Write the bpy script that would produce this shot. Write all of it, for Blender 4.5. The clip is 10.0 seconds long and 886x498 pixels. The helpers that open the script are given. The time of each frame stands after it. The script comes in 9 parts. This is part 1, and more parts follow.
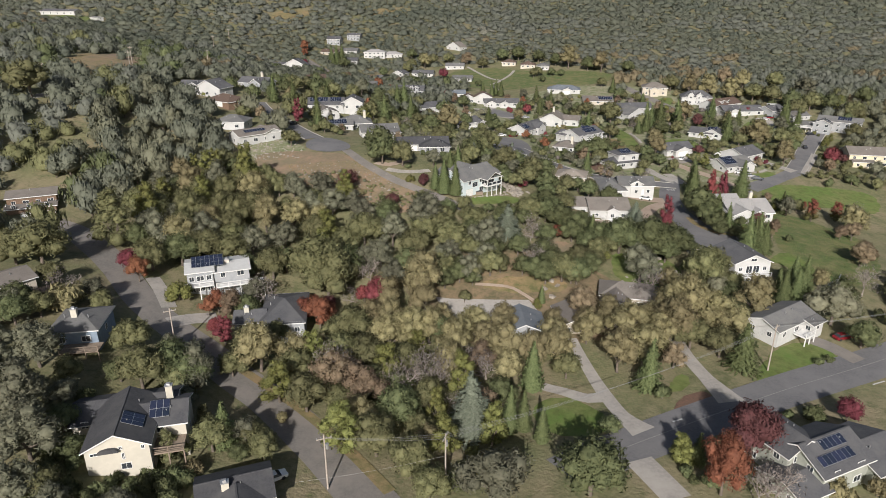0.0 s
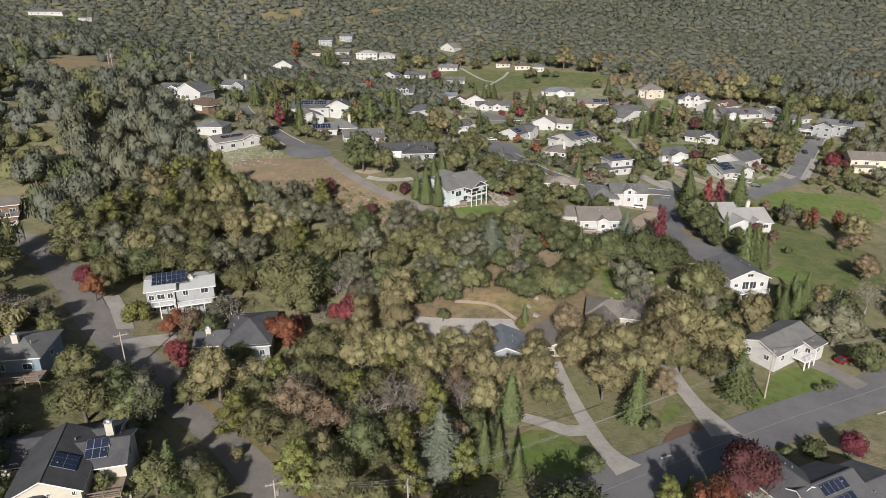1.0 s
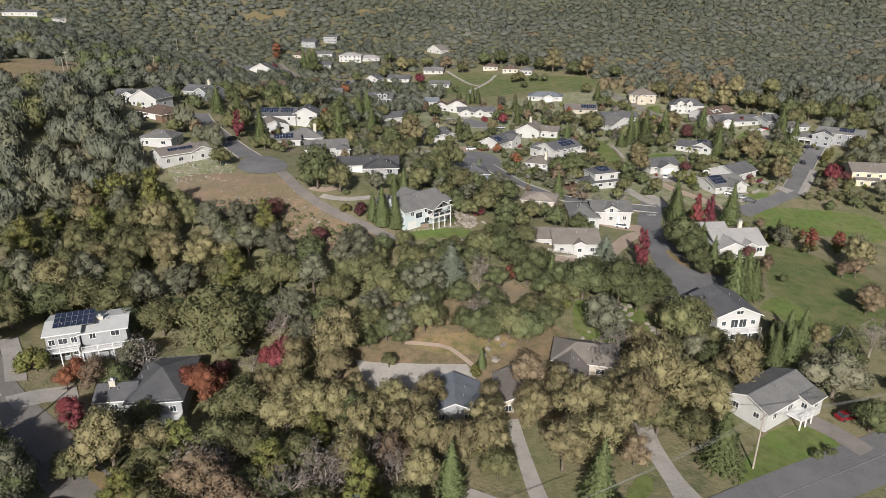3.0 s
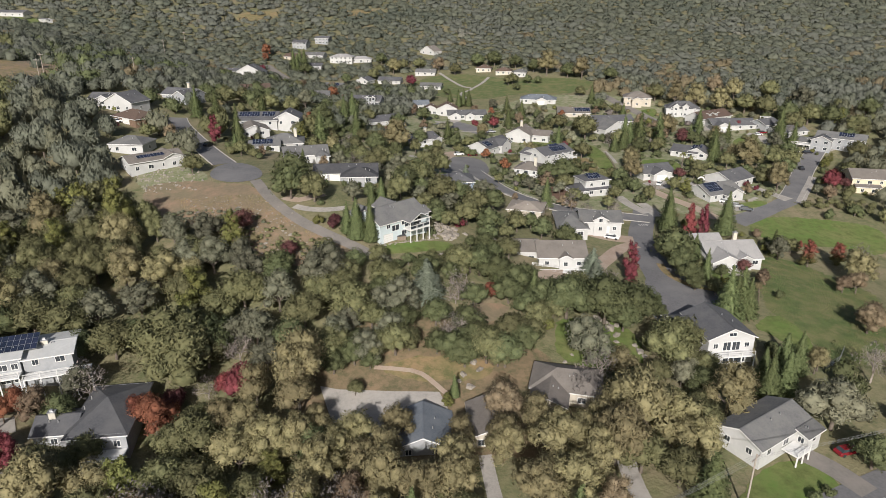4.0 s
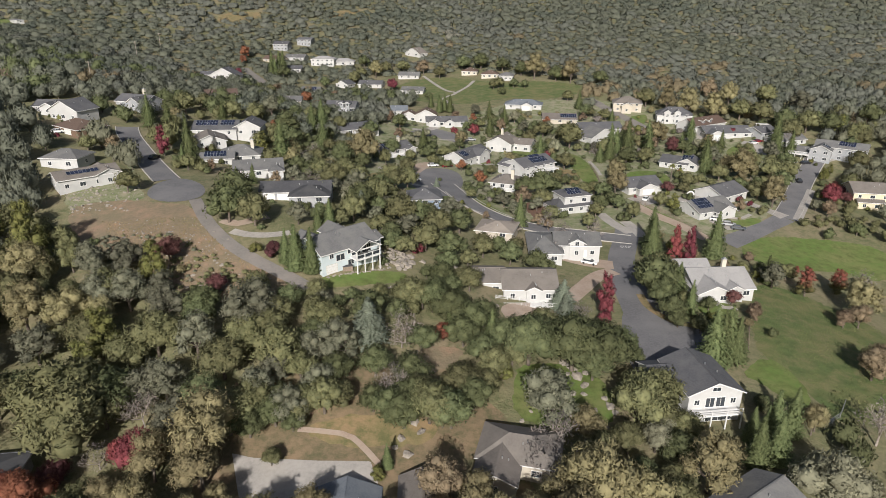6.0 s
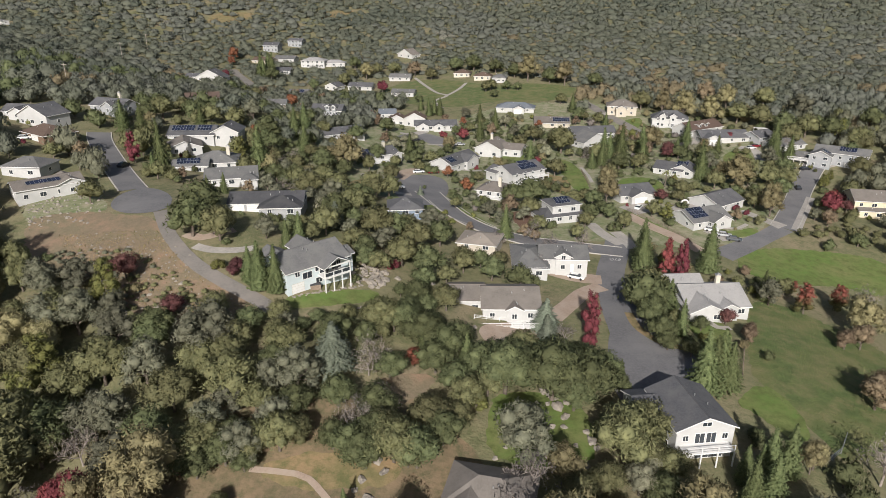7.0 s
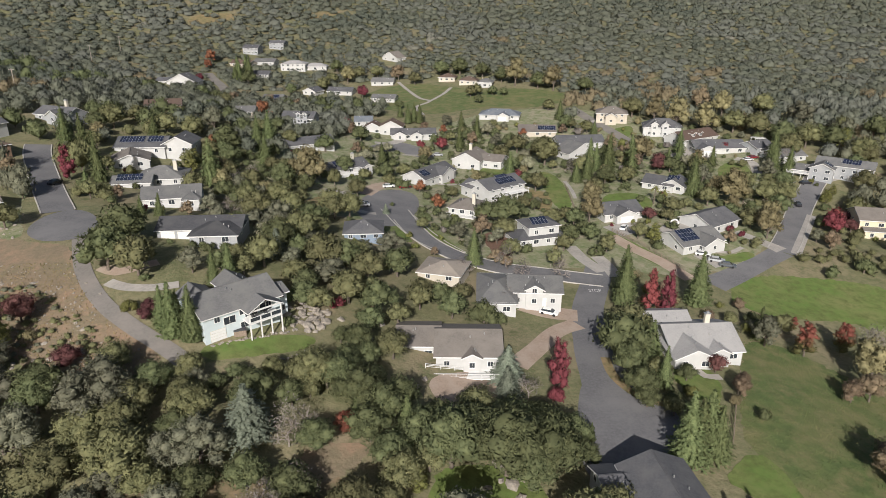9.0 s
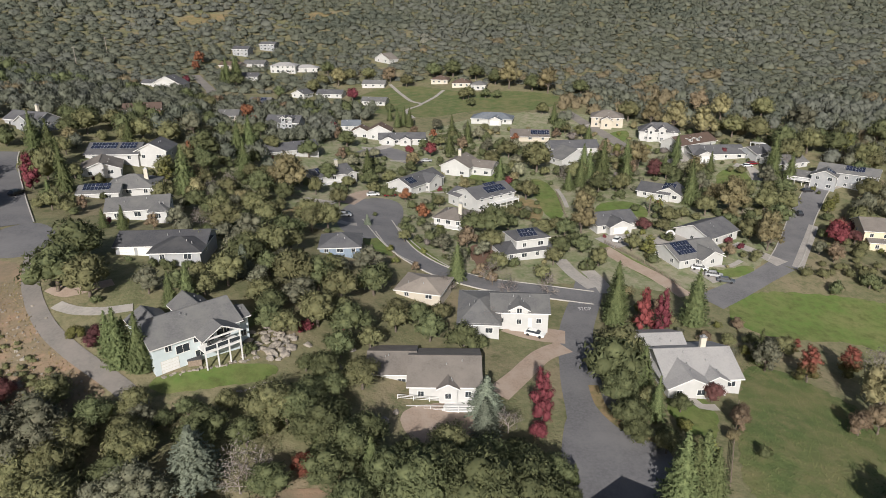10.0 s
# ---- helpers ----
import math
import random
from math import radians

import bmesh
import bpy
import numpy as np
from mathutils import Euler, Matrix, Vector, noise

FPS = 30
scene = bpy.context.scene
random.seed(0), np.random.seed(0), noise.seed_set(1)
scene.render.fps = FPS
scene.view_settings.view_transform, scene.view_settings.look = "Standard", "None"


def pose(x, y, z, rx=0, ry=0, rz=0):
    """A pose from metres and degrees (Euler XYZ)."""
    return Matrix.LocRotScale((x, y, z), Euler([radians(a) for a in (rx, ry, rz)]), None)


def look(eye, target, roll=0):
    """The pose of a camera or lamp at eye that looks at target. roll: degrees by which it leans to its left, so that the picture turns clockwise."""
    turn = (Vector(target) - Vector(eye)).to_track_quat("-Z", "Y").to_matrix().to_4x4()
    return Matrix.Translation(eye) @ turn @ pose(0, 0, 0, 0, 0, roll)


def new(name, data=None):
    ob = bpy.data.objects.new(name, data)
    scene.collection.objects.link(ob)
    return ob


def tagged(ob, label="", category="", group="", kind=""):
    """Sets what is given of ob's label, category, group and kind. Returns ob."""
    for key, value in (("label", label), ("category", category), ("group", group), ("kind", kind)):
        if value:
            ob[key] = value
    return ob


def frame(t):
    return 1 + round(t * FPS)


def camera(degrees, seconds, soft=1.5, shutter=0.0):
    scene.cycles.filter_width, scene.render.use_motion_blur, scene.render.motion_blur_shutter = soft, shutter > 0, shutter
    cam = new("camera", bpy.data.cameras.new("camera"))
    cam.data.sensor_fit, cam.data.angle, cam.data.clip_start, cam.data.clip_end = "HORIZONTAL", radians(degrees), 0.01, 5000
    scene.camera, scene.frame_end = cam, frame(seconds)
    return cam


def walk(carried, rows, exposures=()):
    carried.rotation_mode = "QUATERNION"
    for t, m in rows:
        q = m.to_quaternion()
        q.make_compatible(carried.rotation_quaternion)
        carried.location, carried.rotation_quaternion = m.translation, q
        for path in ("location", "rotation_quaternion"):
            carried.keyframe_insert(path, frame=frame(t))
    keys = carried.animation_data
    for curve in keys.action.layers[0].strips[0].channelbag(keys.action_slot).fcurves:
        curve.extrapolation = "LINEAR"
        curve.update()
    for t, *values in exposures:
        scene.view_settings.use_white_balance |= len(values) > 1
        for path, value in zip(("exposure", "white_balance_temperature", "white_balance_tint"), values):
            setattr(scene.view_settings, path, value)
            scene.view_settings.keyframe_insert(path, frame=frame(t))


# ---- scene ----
cam = camera(68.2, 10.0, soft=0.65)
METRES, EYE, TILT, LEAN, TURN = 115.0, 90.0, -21.4, 0.0, 0.0
ROWS = [
    (0.0, 0.0, 0.0, 0.0, -0.0, 0.0, 0.0),
    (0.5, 0.0234, 0.0412, 0.0161, 0.01, -0.0, 0.0),
    (1.0, 0.0469, 0.0827, 0.0321, 0.01, 0.01, 0.01),
    (1.5, 0.0707, 0.1241, 0.0481, 0.01, 0.0, 0.0),
    (2.0, 0.0949, 0.1649, 0.0643, 0.0, 0.01, -0.0),
    (2.5, 0.1194, 0.2057, 0.0805, 0.01, 0.01, -0.01),
    (4.0, 0.1927, 0.3269, 0.1281, -0.01, 0.03, -0.04),
    (4.5, 0.2171, 0.3674, 0.1442, -0.01, 0.02, -0.04),
    (5.0, 0.2412, 0.4082, 0.1601, -0.01, 0.02, -0.05),
    (5.5, 0.2654, 0.4489, 0.1762, -0.01, 0.02, -0.05),
    (7.0, 0.3383, 0.5719, 0.2242, -0.01, 0.04, -0.05),
    (7.5, 0.3614, 0.6133, 0.2402, -0.02, 0.06, -0.07),
    (8.0, 0.3844, 0.6545, 0.2565, -0.01, 0.06, -0.08),
    (8.5, 0.4062, 0.6965, 0.2722, -0.03, 0.09, -0.1),
    (9.0, 0.4276, 0.738, 0.2886, -0.03, 0.1, -0.11),
    (9.5, 0.448, 0.7804, 0.3044, -0.04, 0.12, -0.12),
    (10.0, 0.4686, 0.8226, 0.3209, -0.04, 0.14, -0.12),
]
walk(cam, [(t, pose(0, 0, EYE, TILT, LEAN, TURN) @ pose(METRES * x, METRES * y, METRES * z, 90 + pitch, roll, yaw)) for t, x, y, z, yaw, pitch, roll in ROWS])

# ---- light: low autumn sun from behind the camera, clear pale sky ----
SUN_HEIGHT, SUN_TURN = 28.5, 187.0
world = bpy.data.worlds.new("sky")
scene.world = world
world.use_nodes = True
wn = world.node_tree
sky = wn.nodes.new("ShaderNodeTexSky")
sky.sky_type = "NISHITA"
sky.sun_disc = False
sky.sun_elevation, sky.sun_rotation = radians(SUN_HEIGHT), radians(SUN_TURN)
sky.dust_density, sky.air_density = 2.5, 1.0
wn.links.new(sky.outputs[0], wn.nodes["Background"].inputs[0])
wn.nodes["Background"].inputs[1].default_value = 0.06
sun_data = bpy.data.lights.new("sun", "SUN")
sun_data.energy, sun_data.angle, sun_data.color = 5.0, radians(0.6), (1.0, 0.962, 0.925)
sun = new("sun", sun_data)
sa, se = radians(SUN_TURN), radians(SUN_HEIGHT)
sun.matrix_world = look((math.sin(sa) * math.cos(se) * 300, math.cos(sa) * math.cos(se) * 300, math.sin(se) * 300), (0, 0, 0))
scene.view_settings.exposure = 0.22

# ---- materials ----
MATS = {}


def ramp_mix(nt, fac, a, b):
    n = nt.nodes.new("ShaderNodeMix")
    n.data_type = "RGBA"
    for slot, v in ((6, a), (7, b)):
        if isinstance(v, tuple):
            n.inputs[slot].default_value = (*v, 1)
        else:
            nt.links.new(v, n.inputs[slot])
    if isinstance(fac, float):
        n.inputs[0].default_value = fac
    else:
        nt.links.new(fac, n.inputs[0])
    return n.outputs[2]


def noise_fac(nt, coords, size, detail=4.0, low=0.35, high=0.65, rough=0.6):
    n = nt.nodes.new("ShaderNodeTexNoise")
    n.inputs["Scale"].default_value = 1.0 / size
    n.inputs["Detail"].default_value = detail
    n.inputs["Roughness"].default_value = rough
    nt.links.new(coords, n.inputs["Vector"])
    r = nt.nodes.new("ShaderNodeMapRange")
    r.inputs[1].default_value, r.inputs[2].default_value = low, high
    nt.links.new(n.outputs[0], r.inputs[0])
    return r.outputs[0]


def surface(name, a, b, c=None, fine=0.4, wide=6.0, rough=0.85, bump=0.0, bump_size=0.2, metal=0.0, vary=0.0, island=0.0, coords="position", translucent=0.0, spec=0.3, d=None, mid=3.0):
    """A surface of two base colours in grain and a third in wide stains; vary: lighter or darker from object to object."""
    if name in MATS:
        return MATS[name]
    m = bpy.data.materials.new(name)
    m.use_nodes = True
    nt = m.node_tree
    p = nt.nodes["Principled BSDF"]
    if coords == "position":
        co = nt.nodes.new("ShaderNodeNewGeometry").outputs["Position"]
    else:
        co = nt.nodes.new("ShaderNodeTexCoord").outputs["Object"]
    col = ramp_mix(nt, noise_fac(nt, co, fine), a, b)
    if c:
        col = ramp_mix(nt, noise_fac(nt, co, wide, 3.0, 0.4, 0.7), col, c)
    if d:
        col = ramp_mix(nt, noise_fac(nt, co, mid, 5.0, 0.45, 0.68, 0.7), col, d)
    for amount, where in ((vary, "object"), (island, "island")):
        if amount:
            if where == "object":
                rnd = nt.nodes.new("ShaderNodeObjectInfo").outputs["Random"]
            else:
                rnd = nt.nodes.new("ShaderNodeNewGeometry").outputs["Random Per Island"]
            hsv = nt.nodes.new("ShaderNodeHueSaturation")
            r = nt.nodes.new("ShaderNodeMapRange")
            r.inputs[3].default_value, r.inputs[4].default_value = 1 - amount, 1 + amount
            nt.links.new(rnd, r.inputs[0])
            nt.links.new(r.outputs[0], hsv.inputs["Value"])
            if where == "object":
                r2 = nt.nodes.new("ShaderNodeMapRange")
                r2.inputs[3].default_value, r2.inputs[4].default_value = 0.5 - amount * 0.05, 0.5 + amount * 0.05
                nt.links.new(rnd, r2.inputs[0])
                nt.links.new(r2.outputs[0], hsv.inputs["Hue"])
            nt.links.new(col, hsv.inputs["Color"])
            col = hsv.outputs[0]
    nt.links.new(col, p.inputs["Base Color"])
    p.inputs["Roughness"].default_value = rough
    p.inputs["Metallic"].default_value = metal
    p.inputs["Specular IOR Level"].default_value = spec
    if bump:
        bn = nt.nodes.new("ShaderNodeTexNoise")
        bn.inputs["Scale"].default_value = 1.0 / bump_size
        bn.inputs["Detail"].default_value = 3.0
        nt.links.new(co, bn.inputs["Vector"])
        bp = nt.nodes.new("ShaderNodeBump")
        bp.inputs["Strength"].default_value = 0.6
        bp.inputs["Distance"].default_value = bump
        nt.links.new(bn.outputs[0], bp.inputs["Height"])
        nt.links.new(bp.outputs[0], p.inputs["Normal"])
    if translucent:
        out = nt.nodes["Material Output"]
        tr = nt.nodes.new("ShaderNodeBsdfTranslucent")
        nt.links.new(col, tr.inputs[0])
        mx = nt.nodes.new("ShaderNodeMixShader")
        mx.inputs[0].default_value = translucent
        nt.links.new(p.outputs[0], mx.inputs[1])
        nt.links.new(tr.outputs[0], mx.inputs[2])
        nt.links.new(mx.outputs[0], out.inputs[0])
    MATS[name] = m
    return m


def turning(name, low, high, z0, z1):
    """Leaves that have turned at the top of the crown and are still green below."""
    m = leafy(name, low, tuple(q * 0.7 for q in low))
    nt = m.node_tree
    p = nt.nodes["Principled BSDF"]
    old = p.inputs["Base Color"].links[0].from_socket
    co = nt.nodes.new("ShaderNodeTexCoord").outputs["Object"]
    sep = nt.nodes.new("ShaderNodeSeparateXYZ")
    nt.links.new(co, sep.inputs[0])
    wob = nt.nodes.new("ShaderNodeMath")
    wob.operation = "MULTIPLY_ADD"
    nt.links.new(noise_fac(nt, co, 0.4, 3.0, 0.3, 0.7), wob.inputs[0])
    wob.inputs[1].default_value = (z1 - z0) * 0.8
    nt.links.new(sep.outputs[2], wob.inputs[2])
    r = nt.nodes.new("ShaderNodeMapRange")
    r.inputs[1].default_value, r.inputs[2].default_value = z0 + (z1 - z0) * 0.4, z1 + (z1 - z0) * 0.4
    nt.links.new(wob.outputs[0], r.inputs[0])
    nt.links.new(ramp_mix(nt, r.outputs[0], old, high), p.inputs["Base Color"])
    return m


def leafy(name, a, b, vary=0.22, island=0.16):
    return surface(name, a, b, fine=0.24, rough=0.8, vary=vary, island=island, coords="object", translucent=0.22, spec=0.12)


FOLIAGE = {
    "olive": leafy("olive oak leaves", (0.186, 0.180, 0.089), (0.125, 0.127, 0.064)),
    "grey": leafy("grey green oak leaves", (0.180, 0.177, 0.122), (0.124, 0.126, 0.087)),
    "deep": leafy("dark green live oak leaves", (0.139, 0.151, 0.072), (0.089, 0.103, 0.052)),
    "gold": leafy("turning oak leaves", (0.275, 0.238, 0.128), (0.190, 0.170, 0.094)),
    "rust": leafy("brown oak leaves", (0.254, 0.188, 0.124), (0.174, 0.136, 0.093)),
    "lime": leafy("yellow green leaves", (0.217, 0.217, 0.074), (0.143, 0.151, 0.056)),
    "red": leafy("red autumn leaves", (0.255, 0.07, 0.078), (0.155, 0.046, 0.052)),
    "orange": leafy("orange autumn leaves", (0.275, 0.112, 0.066), (0.18, 0.078, 0.05)),
    "maroon": leafy("maroon autumn leaves", (0.165, 0.07, 0.068), (0.105, 0.052, 0.05)),
    "green": leafy("conifer needles", (0.151, 0.174, 0.077), (0.097, 0.119, 0.053)),
    "blue": leafy("blue grey conifer needles", (0.223, 0.248, 0.186), (0.149, 0.170, 0.126)),
    "twig": leafy("fine grey twigs", (0.24, 0.21, 0.19), (0.17, 0.15, 0.138)),
    # hill_a to hill_d: distance haze put into the leaf colours, greyer and bluer
    "hill_a": leafy("hazed grey green hill brush", (0.171, 0.178, 0.145), (0.140, 0.147, 0.121), 0, 0.06),
    "hill_b": leafy("hazed olive hill oaks", (0.166, 0.173, 0.128), (0.131, 0.140, 0.106), 0, 0.1),
    "hill_c": leafy("hazed dry pale hill brush", (0.246, 0.240, 0.191), (0.195, 0.192, 0.155), 0, 0.1),
    "hill_d": leafy("hazed dark hill oaks", (0.136, 0.148, 0.114), (0.108, 0.120, 0.094), 0, 0.1),
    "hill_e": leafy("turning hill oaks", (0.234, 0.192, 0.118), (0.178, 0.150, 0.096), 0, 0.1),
    "turn": turning("leaves turning from green to red", (0.15, 0.15, 0.06), (0.24, 0.085, 0.065), 0.9, 1.9),
    "pale": leafy("pale silvery green leaves", (0.291, 0.285, 0.192), (0.205, 0.201, 0.136)),
}
BARK = surface("grey brown bark", (0.16, 0.13, 0.105), (0.085, 0.07, 0.055), fine=0.15, wide=1.0, bump=0.03, coords="object")
PALE_BARK = surface("pale bark", (0.36, 0.31, 0.27), (0.2, 0.17, 0.15), fine=0.15, coords="object")
ASPHALT = surface("asphalt", (0.155, 0.151, 0.154), (0.12, 0.117, 0.12), (0.182, 0.176, 0.176), fine=0.5, wide=9.0, rough=0.9, bump=0.01, bump_size=0.05)
OLD_ASPHALT = surface("worn asphalt", (0.205, 0.187, 0.168), (0.16, 0.148, 0.135), (0.235, 0.21, 0.188), fine=0.5, wide=5.0, rough=0.95)
CONCRETE = surface("concrete", (0.34, 0.315, 0.285), (0.27, 0.25, 0.228), (0.38, 0.35, 0.315), fine=0.6, wide=4.0, rough=0.9)
TAN_DRIVE = surface("tan gravel", (0.36, 0.275, 0.215), (0.29, 0.22, 0.17), (0.38, 0.305, 0.245), fine=0.4, wide=3.0, rough=0.95)
KERB = surface("kerb concrete", (0.45, 0.42, 0.38), (0.34, 0.32, 0.29), fine=0.5)
PAINT_WHITE = surface("white road paint", (0.6, 0.59, 0.57), (0.42, 0.41, 0.4), fine=0.2)
PAINT_WORN = surface("worn pale road paint", (0.34, 0.33, 0.31), (0.19, 0.185, 0.175), fine=0.2)
LAWN = surface("lawn grass", (0.1, 0.16, 0.036), (0.125, 0.165, 0.045), (0.165, 0.17, 0.065), fine=1.4, wide=9.0, rough=0.95, bump=0.06, bump_size=0.25, d=(0.085, 0.105, 0.03), mid=2.5)
MEADOW = surface("meadow grass", (0.1, 0.132, 0.045), (0.072, 0.1, 0.034), (0.145, 0.145, 0.06), fine=2.2, wide=16.0, rough=0.95, bump=0.25, bump_size=0.6, d=(0.16, 0.15, 0.07), mid=4.0)
DIRT = surface("red brown dirt", (0.225, 0.168, 0.115), (0.17, 0.138, 0.09), (0.165, 0.15, 0.09), fine=1.1, wide=11.0, rough=1.0, bump=0.2, bump_size=0.6, d=(0.285, 0.19, 0.13), mid=5.5)
DRY = surface("dry grass and leaf litter", (0.24, 0.185, 0.095), (0.17, 0.15, 0.07), (0.29, 0.195, 0.11), fine=1.5, wide=8.0, rough=1.0, bump=0.15, bump_size=0.5, d=(0.12, 0.12, 0.05), mid=2.5)
GARDEN = surface("garden soil and thin grass", (0.235, 0.228, 0.145), (0.165, 0.185, 0.095), (0.3, 0.26, 0.19), fine=1.0, wide=7.0, rough=1.0, bump=0.15, bump_size=0.5, d=(0.115, 0.15, 0.058), mid=3.0)
LITTER = surface("brown leaf litter", (0.2, 0.15, 0.092), (0.14, 0.112, 0.066), (0.24, 0.17, 0.105), fine=1.0, wide=6.0, rough=1.0, bump=0.12, bump_size=0.4, d=(0.105, 0.1, 0.052), mid=2.2)
MULCH = surface("bark mulch", (0.17, 0.1, 0.07), (0.12, 0.075, 0.055), fine=0.5, wide=3.0, rough=1.0)
ROCK = surface("granite boulder", (0.28, 0.25, 0.215), (0.17, 0.15, 0.13), (0.32, 0.28, 0.23), fine=0.35, wide=1.2, rough=0.95, bump=0.12, bump_size=0.4)

WALLS = {
    "white": surface("white painted siding", (0.5, 0.495, 0.482), (0.46, 0.455, 0.44), (0.42, 0.415, 0.402), fine=0.8, wide=4.0, rough=0.75),
    "cream": surface("cream stucco", (0.54, 0.5, 0.42), (0.5, 0.46, 0.385), (0.46, 0.43, 0.36), fine=0.8, wide=4.0, rough=0.9),
    "beige": surface("beige stucco", (0.5, 0.45, 0.37), (0.45, 0.4, 0.33), (0.42, 0.375, 0.31), fine=0.8, wide=4.0, rough=0.9),
    "yellow": surface("pale yellow siding", (0.62, 0.55, 0.4), (0.57, 0.5, 0.36), fine=0.8, wide=4.0, rough=0.9),
    "grey": surface("grey painted siding", (0.3, 0.31, 0.32), (0.25, 0.26, 0.27), (0.34, 0.34, 0.34), fine=0.8, wide=4.0, rough=0.8),
    "sage": surface("sage grey siding", (0.34, 0.35, 0.3), (0.29, 0.3, 0.26), fine=0.8, wide=4.0, rough=0.8),
    "blue": surface("blue grey siding", (0.22, 0.27, 0.33), (0.18, 0.225, 0.28), fine=0.8, wide=4.0, rough=0.8),
    "brown": surface("brown timber siding", (0.2, 0.13, 0.09), (0.14, 0.095, 0.065), fine=0.5, wide=3.0, rough=0.85),
    "mint": surface("pale blue white siding", (0.55, 0.61, 0.62), (0.5, 0.56, 0.57), (0.47, 0.53, 0.54), fine=0.8, wide=4.0, rough=0.75),
}
ROOFS = {
    "coal": surface("charcoal shingles", (0.07, 0.07, 0.075), (0.05, 0.05, 0.055), (0.086, 0.085, 0.086), fine=0.35, wide=3.0, rough=0.9, bump=0.03, bump_size=0.15, vary=0.12),
    "slate": surface("dark grey shingles", (0.098, 0.098, 0.104), (0.074, 0.074, 0.08), (0.116, 0.114, 0.116), fine=0.35, wide=3.0, rough=0.9, bump=0.03, bump_size=0.15, vary=0.12),
    "grey": surface("grey shingles", (0.144, 0.141, 0.140), (0.110, 0.109, 0.109), (0.163, 0.160, 0.152), fine=0.35, wide=3.0, rough=0.9, bump=0.03, bump_size=0.15, vary=0.12),
    "pale": surface("pale grey shingles", (0.315, 0.306, 0.297), (0.264, 0.255, 0.251), (0.340, 0.327, 0.315), fine=0.35, wide=3.0, rough=0.9, bump=0.03, bump_size=0.15),
    "white": surface("white painted metal roof", (0.5, 0.5, 0.49), (0.45, 0.45, 0.44), (0.42, 0.42, 0.41), fine=0.5, wide=3.0, rough=0.6, bump=0.02, bump_size=0.3),
    "taupe": surface("taupe shingles", (0.167, 0.148, 0.131), (0.133, 0.118, 0.105), (0.190, 0.167, 0.148), fine=0.35, wide=3.0, rough=0.9, bump=0.03, bump_size=0.15, vary=0.1),
    "tan": surface("sunlit tan shingles", (0.27, 0.235, 0.2), (0.22, 0.19, 0.165), (0.3, 0.26, 0.22), fine=0.35, wide=3.0, rough=0.9, bump=0.03, bump_size=0.15),
    "brown": surface("brown shingles", (0.128, 0.089, 0.070), (0.098, 0.068, 0.054), fine=0.35, wide=3.0, rough=0.9, bump=0.03, bump_size=0.15, vary=0.1),
    "blue": surface("blue grey shingles", (0.145, 0.162, 0.183), (0.115, 0.129, 0.149), (0.170, 0.183, 0.200), fine=0.35, wide=3.0, rough=0.9, bump=0.03, bump_size=0.15),
}
TRIM = surface("white trim", (0.7, 0.69, 0.67), (0.64, 0.63, 0.61), fine=0.4, rough=0.6)
GLASS = surface("dark window glass", (0.03, 0.037, 0.045), (0.045, 0.05, 0.055), fine=0.8, rough=0.08, spec=0.6)
SOLAR = surface("dark blue solar glass", (0.018, 0.024, 0.045), (0.026, 0.032, 0.055), fine=0.5, rough=0.15, spec=0.6, vary=0.2)
CABLE = surface("weathered cable", (0.3, 0.3, 0.29), (0.24, 0.24, 0.23), fine=0.3, rough=0.6)
WATER = surface("turquoise pool water", (0.1, 0.32, 0.34), (0.08, 0.26, 0.29), fine=1.0, rough=0.06, spec=0.5)
METAL = surface("grey metal", (0.5, 0.5, 0.5), (0.42, 0.42, 0.42), fine=0.3, rough=0.45, metal=0.7)
WOOD = surface("weathered wood", (0.27, 0.21, 0.16), (0.19, 0.15, 0.115), fine=0.2, wide=2.0, rough=0.9)
POLE_WOOD = surface("grey pole timber", (0.4, 0.35, 0.3), (0.3, 0.26, 0.22), fine=0.2, rough=0.9)
TYRE = surface("tyre rubber", (0.02, 0.02, 0.02), (0.03, 0.03, 0.03), fine=0.2, rough=0.9)


# ---- the lie of the land: swells on a fine and a coarse net ----
FINE_SWELLS = [4.8, 1.4, -2.2, 5.1, 3.8, 2.2, 3.4, 9.9, -7.8, 12.6, -9.0, -3.3, -0.3, -0.0, -3.0, 0.5, -7.1, 3.1, -11.7, 7.8, -3.6, 6.4, -1.8, 5.6, -4.6, -7.6, 5.0, 10.0, -11.7, 9.6, -7.5, -4.4, 2.5, 3.9, -3.6, 0.4, 0.3, -4.8, 1.8, 2.4, -6.3, 1.1, -4.3, -2.5, 0.8, -1.4, 7.9, -10.0, 7.0, -2.3, 6.0, -2.6, -5.5, 2.4, -7.1, 4.7]
BROAD_SWELLS = [26.9, 3.3, -2.0, -9.2, -3.7, -2.3, 8.5, 9.6, 21.3, 22.2, -0.9, 11.8, -1.1, 10.1, 28.5, 9.3, -17.0, 2.7, -4.0, 8.5, 10.2, -8.2, 2.7, -3.5, 17.1, -6.1, 1.0, 6.5, 34.5, 22.6, 2.9, -8.1, 17.4, 0.3, 14.8, 53.4, -9.3, 20.4, 25.3, 11.6, 10.0, 29.9]
NET = np.array([(x, y, 42.0) for y in range(75, 360, 47) for x in range(-130, 236, 46)] + [(x, y, 130.0) for y in range(120, 1000, 170) for x in range(-400, 700, 180)])
SWELLS = np.array(FINE_SWELLS + BROAD_SWELLS)


